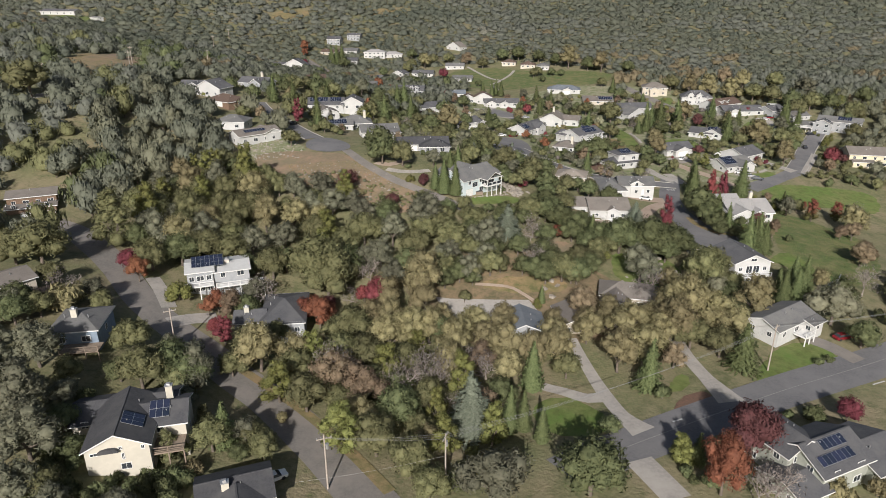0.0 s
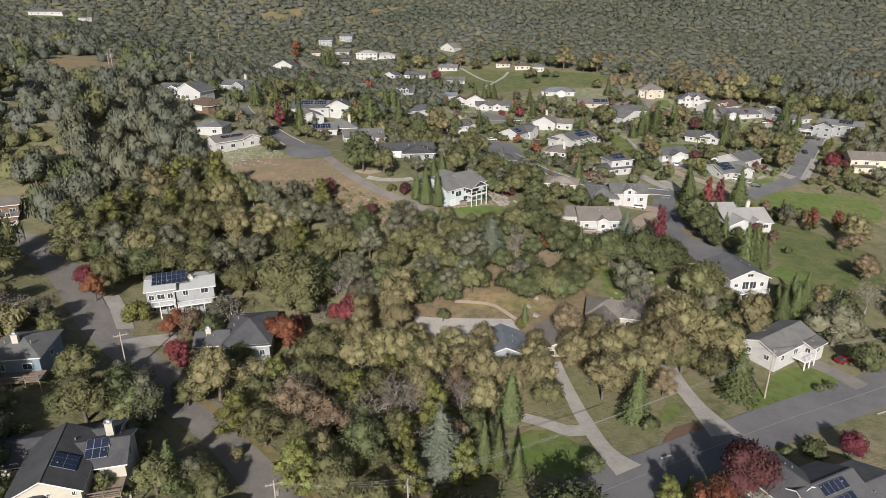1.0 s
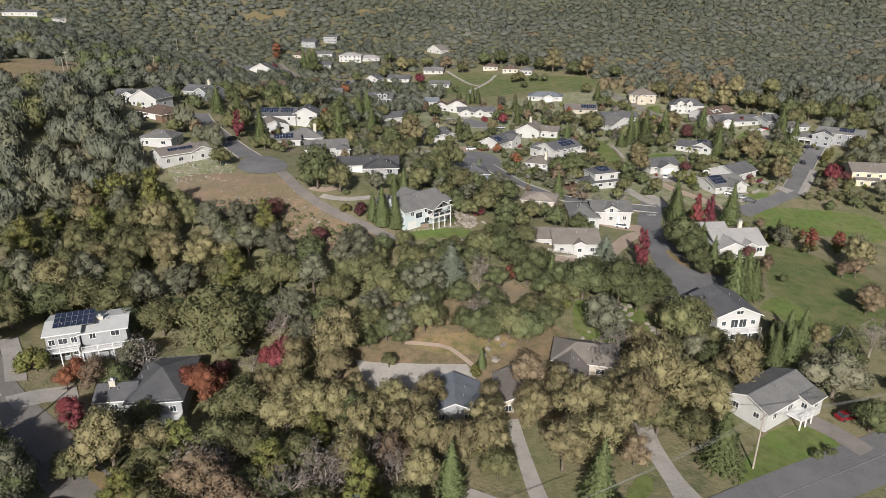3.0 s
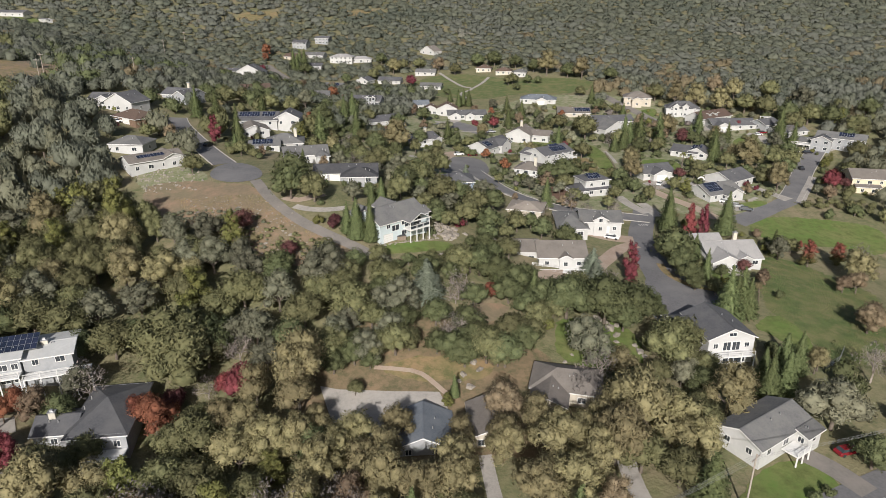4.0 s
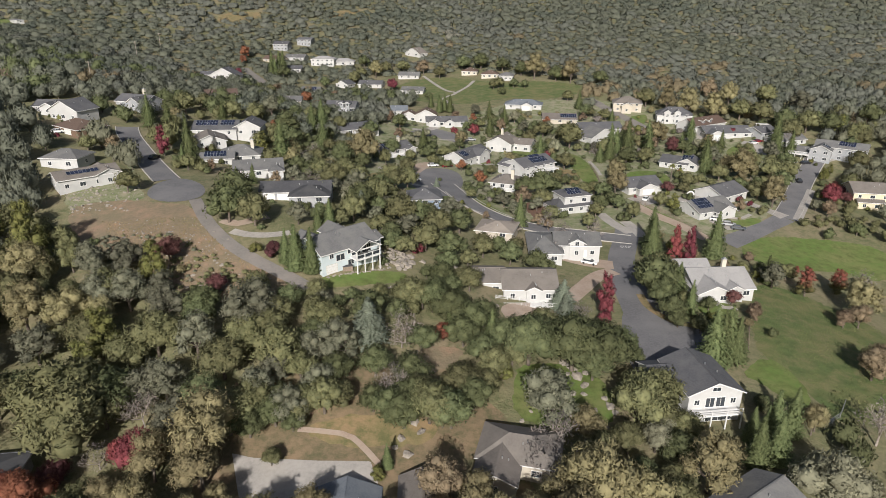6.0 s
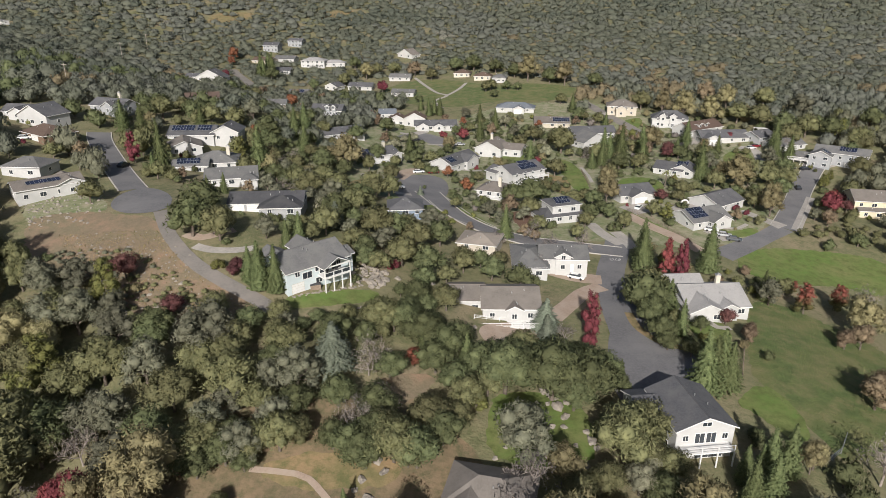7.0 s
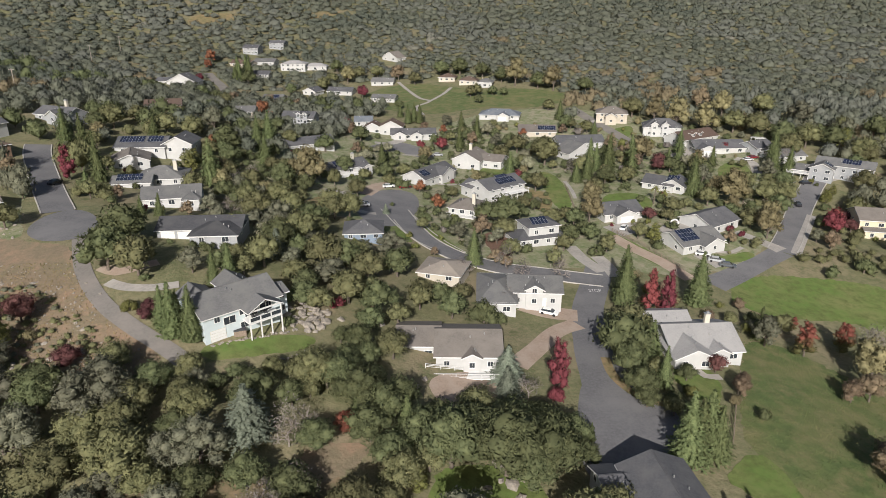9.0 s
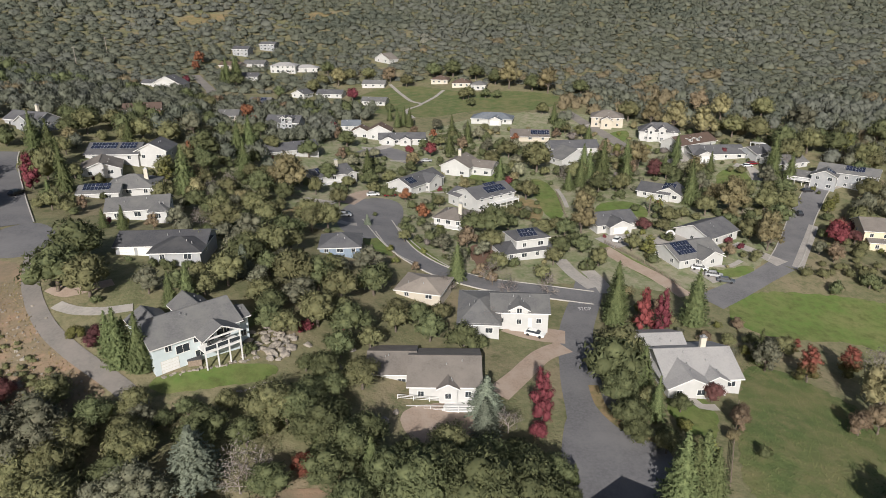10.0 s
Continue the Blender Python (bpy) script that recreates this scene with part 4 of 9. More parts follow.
def fence(pts, h, material, label, name="fence"):
    top = new(name)
    top.matrix_basis = pose(pts[0][0], pts[0][1], height(*pts[0]))
    base = Vector((pts[0][0], pts[0][1], height(*pts[0])))
    pm = boxes("post", [(-0.06, -0.06, -0.3, 0.06, 0.06, h)], material)
    for (ax, ay), (bx, by) in zip(pts, pts[1:]):
        n = max(1, round(math.hypot(bx - ax, by - ay) / 2.4))
        for k in range(n):
            p = [Vector((ax + (bx - ax) * q / n, ay + (by - ay) * q / n, 0)) for q in (k, k + 1)]
            for q in p:
                q.z = height(q.x, q.y)
            part("post", pm, top, at=Matrix.Translation(p[0] - base))
            for zz in (0.35, 0.7, 1.0):
                v, f = [], []
                tube(v, f, p[0] - base + Vector((0, 0, h * zz * 0.95)), p[1] - base + Vector((0, 0, h * zz * 0.95)), 0.05, 0.05, 4)
                part("rail", mesh_from("rail", v, f, material), top)
    return tagged(top, label, "fence", "fences")


def palm(x, y, h):
    """A slender trunk under a head of arching fronds."""
    top = new("palm_tree")
    top.matrix_basis = pose(x, y, height(x, y))
    v, f = [], []
    tube(v, f, (0, 0, -0.3), (0.1, 0, h), 0.22, 0.16, 8)
    part("trunk", mesh_from("palm_trunk", v, f, BARK, True), top)
    rng = random.Random(int(h * 10))
    v, f = [], []
    for k in range(26):
        a, lift = k * 2.4, rng.uniform(-0.5, 0.9)
        side = Vector((-math.sin(a), math.cos(a), 0)) * 0.16
        row = [Vector((0.1 + math.cos(a) * q, math.sin(a) * q, h + lift * q - 0.32 * q * q)) for q in (0.1, 0.7, 1.3, 1.8)]
        for q, r in zip(row, row[1:]):
            n = len(v)
            v += [q - side, q + side, r + side * 0.8, r - side * 0.8]
            f.append((n, n + 1, n + 2, n + 3))
    part("crown", mesh_from("palm_crown", v, f, FOLIAGE["lime"]), top)
    return tagged(top, "slender garden palm with arching green fronds", "palm tree", "palm trees")


def trampoline(x, y):
    top = new("trampoline")
    top.matrix_basis = pose(x, y, height(x, y))
    bm = bmesh.new()
    bmesh.ops.create_cone(bm, cap_ends=True, segments=20, radius1=1.7, radius2=1.7, depth=0.06, matrix=Matrix.Translation((0, 0, 0.8)))
    part("mat", bm_mesh("mat", bm, TYRE), top)
    v, f = [], []
    for k in range(20):
        a, b = 2 * math.pi * k / 20, 2 * math.pi * (k + 1) / 20
        tube(v, f, (1.8 * math.cos(a), 1.8 * math.sin(a), 0.82), (1.8 * math.cos(b), 1.8 * math.sin(b), 0.82), 0.09, 0.09, 5)
    part("rim", mesh_from("rim", v, f, METAL), top)
    for k in range(6):
        a = k * math.pi / 3
        v, f = [], []
        tube(v, f, (1.8 * math.cos(a), 1.8 * math.sin(a), -0.2), (1.8 * math.cos(a), 1.8 * math.sin(a), 2.4), 0.04, 0.04, 5)
        part("post", mesh_from("post", v, f, CABLE), top)
    return tagged(top, "round dark garden trampoline with net posts", "trampoline")


def pergola(x, y, rot, w=4.5, d=3.2, h=2.6):
    top = new("pergola")
    top.matrix_basis = pose(x, y, height(x, y), 0, 0, rot)
    for px in (0, w):
        for py in (0, d):
            part("post", boxes("post", [(px - 0.1, py - 0.1, -0.3, px + 0.1, py + 0.1, h)], TRIM), top)
    for py in (0, d):
        part("beam", boxes("beam", [(-0.4, py - 0.08, h, w + 0.4, py + 0.08, h + 0.22)], TRIM), top)
    slat = boxes("slat", [(-0.05, -0.4, h + 0.22, 0.05, d + 0.4, h + 0.38)], TRIM)
    for k in range(10):
        part("slat", slat, top, at=Matrix.Translation((w * k / 9, 0, 0)))
    return tagged(top, "white painted garden pergola with slatted top", "pergola")


def pool_slide(x, y, rot):
    top = new("pool_slide")
    top.matrix_basis = pose(x, y, height(x, y), 0, 0, rot)
    v, f = [], []
    pts = [(1.1 * math.cos(a), 0.35 * a, 1.5 + 1.1 * math.sin(a)) for a in [k * math.pi / 9 - 0.5 for k in range(12)]]
    for q, r in zip(pts, pts[1:]):
        tube(v, f, q, r, 0.28, 0.28, 7)
    part("chute", mesh_from("chute", v, f, TRIM, True), top)
    for k in (-0.9, 0.9):
        part("leg", boxes("leg", [(k - 0.06, 0.3, -0.2, k + 0.06, 0.42, 1.4)], METAL), top)
    return tagged(top, "white curved swimming pool slide on legs", "pool slide")


def hot_tub(x, y, rot):
    top = new("hot_tub")
    top.matrix_basis = pose(x, y, height(x, y), 0, 0, rot)
    part("cabinet", boxes("cabinet", [(-1.1, -1.1, -0.3, 1.1, 1.1, 0.85)], WOOD), top)
    part("cover", boxes("cover", [(-1.16, -1.16, 0.85, 1.16, -0.01, 0.98), (-1.16, 0.01, 0.85, 1.16, 1.16, 0.98)], ROOFS["coal"]), top, "dark folding cover")
    return tagged(top, "covered hot tub beside the deck house", "hot tub")


make_ground()


# ---- covers of the ground ----
patch("meadow", [(117.8, 223.7), (127.5, 221.2), (135.2, 213), (142.3, 204.9), (134.7, 185.8), (119.9, 165.7), (106.7, 159.7), (106.2, 169.3), (100.8, 182.2), (105.3, 195.7)], MEADOW, "long green meadow grass below the houses", 0.06, 2.0, "meadow", 0.6, 2)
patch("lawn", [(125.8, 251.7), (136, 258.3), (153.7, 259.2), (174.5, 256.8), (170, 240.9), (160.1, 233), (149.5, 238.4), (135.4, 235.6), (123, 239.3)], LAWN, "open green lawn between the gardens", 0.07, 1.5, "lawn", 0.5, 2)
patch("lawn", [(100.5, 181.6), (104.5, 180.6), (106.2, 169.3), (101.2, 163.5), (96.7, 172.8), (93.5, 174.9)], LAWN, "bright mown lawn strip beside the house", 0.08, 1.5, "lawn", 0.3, 2)
patch("field", [(-5.5, 480.1), (3, 519.2), (30.5, 535.8), (56.1, 514.5), (76.4, 502.1), (93.5, 504.5), (124.4, 485.4), (115.9, 462.4), (89.1, 454.6), (71.3, 463.7), (46.8, 448.2), (25.4, 456.2)], MEADOW, "open green field in the valley", 0.08, 2.5, "field", 0.5, 2)
patch("lawn", [(87.7, 352.2), (93.7, 347.8), (95.7, 326.7), (94.5, 307.6), (89.2, 303.1), (86.7, 327.4)], LAWN, "green lawn strip between gardens", 0.08, 1.5, "lawn", 0.3, 2)
patch("lawn", [(166.3, 362.8), (177.4, 361.8), (173.4, 344.2), (161.8, 334.3), (157.8, 343.1)], LAWN, "round green front lawn", 0.08, 1.5, "lawn", 0.2, 2)
patch("lawn", [(129.5, 411.2), (144, 420.7), (141.7, 406.3), (130.7, 393.2)], LAWN, "green front lawn", 0.08, 1.5, "lawn", 0.2, 2)
patch("lawn", [(107.4, 319.8), (118.9, 322.4), (124.4, 313.9), (119.1, 301.9), (115.4, 316.6), (103.7, 307)], LAWN, "green back lawn", 0.06, 1.5, "lawn", 0.2, 2)
patch("lawn", [(5.9, 194.8), (8.3, 195.8), (18, 201), (25.2, 203.4), (24.3, 198.9), (17.7, 195.2), (9.7, 191.7), (6.1, 192.3)], LAWN, "mown green lawn below the deck house", 0.09, 1.2, "lawn", 0.2, 2)
patch("lawn", [(15, 213.8), (17.9, 219.5), (19.6, 217), (17.4, 210.9), (15.7, 209.3)], LAWN, "green side lawn", 0.09, 1.2, "lawn", 0.2, 2)
patch("lawn", [(16.6, 107.8), (24.2, 110.1), (29.1, 104.8), (31.7, 100), (27.7, 95.8), (17.9, 97.4)], LAWN, "mown green front lawn", 0.09, 1.5, "lawn", 0.3, 2)
patch("lawn", [(47.2, 115.5), (50.9, 117.8), (50.1, 112.4), (44, 109.3)], LAWN, "small green lawn", 0.09, 1.2, "lawn", 0.2, 2)
patch("lawn", [(72.2, 126.6), (83.1, 133.3), (88.6, 126.6), (83.3, 121.7), (68.5, 116.3), (62.7, 113.8)], LAWN, "green front lawn sloping to the road", 0.09, 1.5, "lawn", 0.3, 2)
patch("lawn", [(46.8, 170.1), (49.4, 175.6), (60.9, 177.4), (66.3, 169.2), (64.5, 158), (57.7, 156.7), (45.9, 158.3)], LAWN, "rough lawn with scattered boulders", 0.06, 1.5, "lawn", 0.5, 2)
patch("lawn", [(97.5, 210.2), (102.9, 211.2), (105.3, 201.8), (99.9, 193.3), (97, 197.7), (95.1, 202.6)], LAWN, "back garden lawn", 0.06, 1.5, "lawn", 0.3, 2)
patch("lawn", [(-79.4, 283.3), (-67.2, 272.7), (-60.5, 252.6), (-68.5, 247.2), (-74.8, 239.8), (-68, 228.1), (-57.3, 231.9), (-48.6, 234.5), (-54.9, 244.3)], GARDEN, "dry grass on the knoll", 0.06, 1.5, "ground", 0.5, 2)
patch("bank", [(-69.7, 230.9), (-57.6, 235.1), (-46.9, 232.7), (-34.8, 229.6), (-25.9, 215.3), (-13.7, 201.7), (0.8, 191.8), (-2.3, 187), (-15.9, 185.7), (-25.7, 190.7), (-37, 200), (-57.5, 210.3)], DIRT, "bare red brown earth bank with scattered stones", 0.07, 1.5, "bank", 0.6, 2)
patch("bank", [(-1.5, 150.5), (-0.3, 155), (8.1, 156.1), (17.8, 154.7), (22.8, 149.3), (22.2, 145.3), (18.4, 146.9), (9.3, 147.5), (1.2, 147.2)], LITTER, "brown leaf covered bank with a path", 0.07, 1.2, "bank", 0.4, 2)
patch("clearing", [(27.1, 175), (31.9, 178), (37.6, 178.4), (36.7, 173.8), (32.5, 169.8), (27.6, 170.4)], DIRT, "bare brown clearing under the oaks", 0.08, 1.2, "ground", 0.5, 2)
patch("clearing", [(8.2, 154.2), (14.3, 157.7), (26.3, 158.4), (33.5, 156.5), (31.1, 151.1), (16.6, 150.6)], DRY, "dry brown clearing", 0.08, 1.5, "ground", 0.5, 2)
patch("garden_bed", [(45.7, 199.2), (61.9, 203.4), (62.6, 198.8), (57.4, 190.7), (48.1, 189.7)], TAN_DRIVE, "tan paved terrace below the house", 0.1, 1.2, "terrace", 0.1, 2)
patch("garden_bed", [(46.8, 109.3), (53.7, 111.4), (50.9, 101.6), (45, 99.7), (43.2, 103.4)], MULCH, "brown bark mulch bed", 0.09, 1.2, "garden bed", 0.2, 2)
patch("patio", [(-1.9, 150), (1.8, 148.9), (12.7, 148), (21.5, 147.8), (24, 141), (22.3, 136.5), (10.9, 135.9), (1.8, 140.7)], CONCRETE, "pale concrete patio in tree shade", 0.14, 1.0, "patio", 0.0, 0)
patch("pool_terrace", [(118.8, 280), (122.1, 288), (128.9, 290.4), (127.8, 282.1), (121.7, 276.3)], CONCRETE, "pale concrete pool terrace", 0.1, 1.0, "terrace", 0.0, 1)
patch("leaf_ground", [(-10.6, 162.2), (2, 167.6), (17.9, 170), (32.1, 172.2), (41.2, 166.4), (46.4, 153.5), (48.7, 142), (45.2, 131.8), (25.7, 129.7), (2.7, 130.8), (-7.7, 142.7)], LITTER, "brown leaf litter under the oaks", 0.035, 1.6, "ground", 1.0, 2)
patch("garden_ground", [(-26.8, 399.2), (-11.2, 439.6), (31.9, 403.7), (74.1, 457), (133.2, 449.2), (177, 405.7), (194.8, 359.8), (160.6, 295.8), (137.3, 262.9), (114.7, 254.9), (95.4, 260.2), (71.1, 257.6), (50.5, 258.4), (30.9, 276), (11.6, 277.3), (-16.8, 307.3), (-29.7, 351.1)], GARDEN, "garden soil thin grass and gravel between the houses", 0.045, 2.0, "ground", 1.0, 2)
patch("lawn", [(42.4, 276.5), (45.4, 273.9), (52.7, 263.9), (54.9, 260.9), (54.2, 265.3), (48.6, 274.3), (43.7, 282.4)], LAWN, "green verge beside the lane", 0.09, 1.2, "lawn", 0.2, 2)
patch("lawn", [(30.6, 278.8), (33.8, 282.4), (39.5, 267.7), (41.3, 264.1), (36.8, 263.8), (32.5, 268.6)], LAWN, "green verge beside the lane", 0.09, 1.2, "lawn", 0.2, 2)
patch("lawn", [(57.7, 364.4), (74.1, 365.1), (79.7, 350.7), (72.7, 345.4), (61.9, 349)], LAWN, "green lawn round the white houses", 0.08, 1.5, "lawn", 0.2, 2)
patch("lawn", [(101.6, 288.5), (104.4, 282.1), (111.5, 269.1), (115.4, 261.7), (111.7, 259.3), (106.3, 267.3), (99.8, 280.2)], LAWN, "green lawn strip beside the lane", 0.08, 1.2, "lawn", 0.2, 2)
patch("lawn", [(127.9, 268.8), (133.6, 269.3), (140, 273.1), (142, 270.1), (135.1, 265), (127.9, 264.4)], LAWN, "small green front lawn", 0.08, 1.2, "lawn", 0.2, 2)
patch("garden_bed", [(78.7, 328.1), (85.6, 326.3), (88.8, 317.7), (86.4, 303.2), (78.6, 308)], DRY, "dry brown garden slope", 0.07, 1.5, "garden bed", 0.3, 2)
patch("garden_bed", [(60.8, 280.7), (66.8, 284.4), (71.1, 274.3), (69.5, 264.3), (63.3, 263.6)], MULCH, "brown mulch garden bed", 0.07, 1.5, "garden bed", 0.3, 2)
patch("clearing", [(3.9, 296.4), (7.3, 305.4), (13.6, 305.6), (16.1, 296.8), (11.1, 286.9), (6.5, 285.6)], DRY, "dry tan clearing under an oak", 0.07, 1.5, "bank", 0.3, 2)

# ---- roads and drives ----
ribbon("road", [(-1.9, 67.4), (-8, 76.1), (-14.2, 85.3), (-22, 95.9), (-33.1, 107.8), (-42.6, 114.9), (-50.1, 121.1), (-60, 127.5), (-69, 135.1), (-79.1, 147.2), (-91, 160.4), (-103.7, 172.8), (-119.9, 182)], [8.8, 8.8, 8.8, 9.2, 9.2, 9.2, 8, 7.6, 7.6, 7.6, 7.6, 7.6, 7.6], OLD_ASPHALT, "grey asphalt lane with worn edges", 0.1, False, "road")
ribbon("road", [(20, 86.1), (26.3, 89.9), (34.1, 93.9), (48.8, 101.5), (70.2, 112.6), (98.2, 126.1), (149.2, 151.9)], 9.5, ASPHALT, "grey asphalt main road with painted lines", 0.1, False, "road")
ribbon("road", [(93.5, 261.8), (89.9, 250.1), (84.4, 233.7), (81.9, 217.6), (81.8, 203.7), (83.1, 193.9), (82.8, 187)], [7.5, 7.5, 7.5, 8, 10.5, 15, 16], ASPHALT, "grey asphalt cul-de-sac with worn edges", 0.1, False, "road")
patch("turning_circle", [(76.8, 203), (83.1, 205.9), (89.2, 201.1), (92.9, 190.1), (89.6, 179.6), (83.8, 172.2), (75, 171.2), (71.5, 176.5), (73.2, 189.2)], ASPHALT, "asphalt turning circle of the cul-de-sac", 0.11, 1.2, "road", 0.0, 2)
ribbon("road", [(33.3, 297.4), (37.3, 284.2), (40.5, 275.6), (43.7, 269.3), (47.6, 264.2), (53.4, 259.3), (60.8, 256.4), (66.5, 255), (78, 253.8), (92, 250.9)], [9, 8, 7.5, 7, 7, 7, 7, 7, 7, 7], ASPHALT, "grey asphalt lane winding between gardens", 0.1, True, "road")
patch("turning_circle", [(20.3, 293.8), (21.7, 312.2), (29.7, 323.6), (39.2, 320.5), (41.7, 304.4), (38.4, 283.2), (33.5, 274.1), (25.8, 275.8)], ASPHALT, "asphalt turning circle with an island tree", 0.12, 1.2, "road", 0.0, 2)
ribbon("road", [(199.3, 346.2), (192.5, 336.7), (178.2, 316.3), (159.7, 286.7), (151, 274)], [9, 7.5, 7.5, 7.5, 7.5], ASPHALT, "grey asphalt street between houses", 0.1, True, "road")
ribbon("road", [(151, 274), (141.9, 266.4), (130.7, 257.8), (121.5, 251.1)], [7, 6, 7, 8], ASPHALT, "grey asphalt lane beside the lawn", 0.1, False, "road")
ribbon("road", [(-86.4, 308.2), (-80.8, 297.5), (-65.2, 273.8), (-49.9, 251.8)], 7.5, ASPHALT, "grey asphalt street on the knoll", 0.1, True, "road")
patch("turning_circle", [(-51.2, 238.4), (-51.8, 249), (-46, 255.4), (-37.2, 247.7), (-33, 236.2), (-37.1, 231.7), (-44.7, 232.4)], ASPHALT, "asphalt turning circle on the knoll", 0.12, 1.2, "road", 0.0, 2)
ribbon("drive", [(-35, 233.4), (-26.6, 218), (-17.9, 206.7), (-9.4, 199.5), (1.8, 192.3), (6.5, 188.6)], 3.3, OLD_ASPHALT, "worn grey single lane drive", 0.12, False, "drive")
ribbon("drive", [(-18.7, 212.3), (-14.6, 210.5), (-9.3, 210.4), (-4.3, 212.2)], 2.5, CONCRETE, "pale concrete garden drive", 0.14, False, "drive")
ribbon("drive", [(-22.8, 218.3), (-18.4, 216.1), (-15, 218.2), (-11.7, 220.6)], 3.0, TAN_DRIVE, "tan garden drive", 0.12, False, "drive")
ribbon("road", [(19.3, 376.4), (28.1, 386.3), (37.2, 379.1), (43.5, 372.5)], [8, 12, 12, 6], ASPHALT, "asphalt cul-de-sac among houses", 0.1, False, "road")
ribbon("road", [(119.2, 453.9), (126, 427.5), (132.6, 406.8), (138, 386.7)], 6, OLD_ASPHALT, "grey road at the foot of the hill", 0.1, False, "road")
ribbon("road", [(-76.9, 481.7), (-88.1, 509.6), (-99, 528.5), (-110.4, 548)], 6, OLD_ASPHALT, "grey street among far houses", 0.1, False, "road")
ribbon("road", [(-174.7, 241.8), (-169.5, 253.5), (-166.6, 263.2), (-162.1, 272.7)], 5, CONCRETE, "pale road on the hillside", 0.1, False, "road")
ribbon("track", [(19.3, 538.6), (34.2, 494.3), (41.3, 482.8), (33.9, 468.4), (38.5, 448.8)], 2.2, CONCRETE, "pale gravel track through the field", 0.12, False, "track")
ribbon("track", [(41.3, 482.8), (49.2, 499.4), (54.3, 515)], 2.2, CONCRETE, "pale gravel track through the field", 0.12, False, "track")
ribbon("drive", [(29.4, 131.7), (30.2, 123.7), (31.5, 112.7), (33.4, 102.7), (36, 97.2)], [2.3, 2.4, 2.8, 3.0, 5.5], CONCRETE, "pale concrete drive to a hidden house", 0.12, False, "drive")
ribbon("drive", [(20.2, 113.6), (24.4, 111.1), (28.3, 108.6), (31.9, 109)], [2.6, 2.8, 3.2, 3.4], CONCRETE, "pale concrete forecourt", 0.13, False, "drive")
ribbon("drive", [(53.3, 134.3), (53.2, 124.6), (54.2, 115.7), (55.9, 107)], [3.4, 3.2, 3.4, 6], CONCRETE, "pale concrete drive", 0.12, False, "drive")
ribbon("drive", [(32.8, 89.2), (34.3, 84.8), (36.1, 79.6)], 5, CONCRETE, "pale drive on the near side of the road", 0.12, False, "drive")
ribbon("drive", [(-71.1, 146.5), (-66.9, 141), (-62.5, 134.3)], 3.4, CONCRETE, "pale concrete drive", 0.12, False, "drive")
ribbon("drive", [(-60.2, 128.2), (-56.7, 132), (-52.1, 135.1)], 4, CONCRETE, "pale concrete drive", 0.12, False, "drive")
ribbon("drive", [(84.5, 133.4), (87.9, 130.1), (91.2, 124.5)], 4.5, OLD_ASPHALT, "grey asphalt drive with a red car", 0.12, False, "drive")
ribbon("drive", [(69.7, 234.6), (74.4, 231.4), (81.2, 230)], [9, 7, 6], TAN_DRIVE, "tan paved forecourt", 0.12, False, "drive")
ribbon("drive", [(64.2, 205.9), (69.3, 213.3), (74.9, 221.6), (80.4, 225.7)], [5, 4.5, 4.5, 5], TAN_DRIVE, "tan gravel drive", 0.12, False, "drive")
ribbon("drive", [(101.5, 282.2), (106.1, 272.6), (111.6, 264.1), (116.5, 253.5)], 4.5, TAN_DRIVE, "tan gravel lane along a fence", 0.12, False, "drive")
ribbon("drive", [(87.2, 274.1), (89.5, 265), (93.2, 256.7)], 4, CONCRETE, "pale concrete drive", 0.12, False, "drive")
ribbon("drive", [(107.6, 288.3), (111.2, 292.6)], 5, CONCRETE, "pale concrete garage forecourt", 0.13, False, "drive")
ribbon("drive", [(20.9, 312.5), (25.2, 324.7), (29.6, 330)], [7, 6, 5], TAN_DRIVE, "tan paved forecourt", 0.13, False, "drive")
ribbon("drive", [(150.5, 371), (159.7, 381.1)], 7, CONCRETE, "pale concrete forecourt", 0.13, False, "drive")
ribbon("drive", [(174.9, 367.1), (179.6, 361.5), (177, 349.9)], 4, CONCRETE, "pale curved drive", 0.13, False, "drive")
ribbon("drive", [(200.2, 343.6), (205.5, 345.7)], 7, CONCRETE, "pale concrete forecourt", 0.13, False, "drive")
patch("clearing", [(-190, 348.7), (-192.8, 397.6), (-179.9, 412.8), (-151.2, 338), (-157.6, 321.1), (-174.7, 323.8)], DIRT, "bare tan slope between the oaks", 0.1, 3, "bank", 1.0, 2)
patch("clearing", [(-170.3, 674.4), (-168.3, 703.3), (-140, 722.5), (-130.2, 705), (-145.6, 676.3)], DRY, "dry grass clearing on the far slope", 0.1, 3, "bank", 1.0, 2)
patch("clearing", [(-90.2, 723.4), (-66.5, 762.8), (-46, 769.9), (-62.4, 738.1)], DRY, "dry grass clearing on the far slope", 0.1, 3, "bank", 1.0, 2)
patch("clearing", [(-190.8, 337), (-201.1, 387.1), (-175.2, 366.1), (-152.6, 332), (-163.2, 314.7), (-178.7, 316.9)], DRY, "dry open hillside between oaks", 0.1, 3, "bank", 1.0, 2)
patch("clearing", [(-373.3, 639.9), (-336.4, 636.6), (-301.7, 616.3), (-295.5, 594.6), (-330.9, 591.9)], LAWN, "green lawn of a far hill house", 0.1, 3, "lawn", 1.0, 2)
ribbon("verge", [(83.3, 210.8), (83.4, 203.3), (86.6, 196.7), (91.9, 193.8)], 2.0, DRY, "dry tan verge beside the cul-de-sac", 0.13, False, "bank")
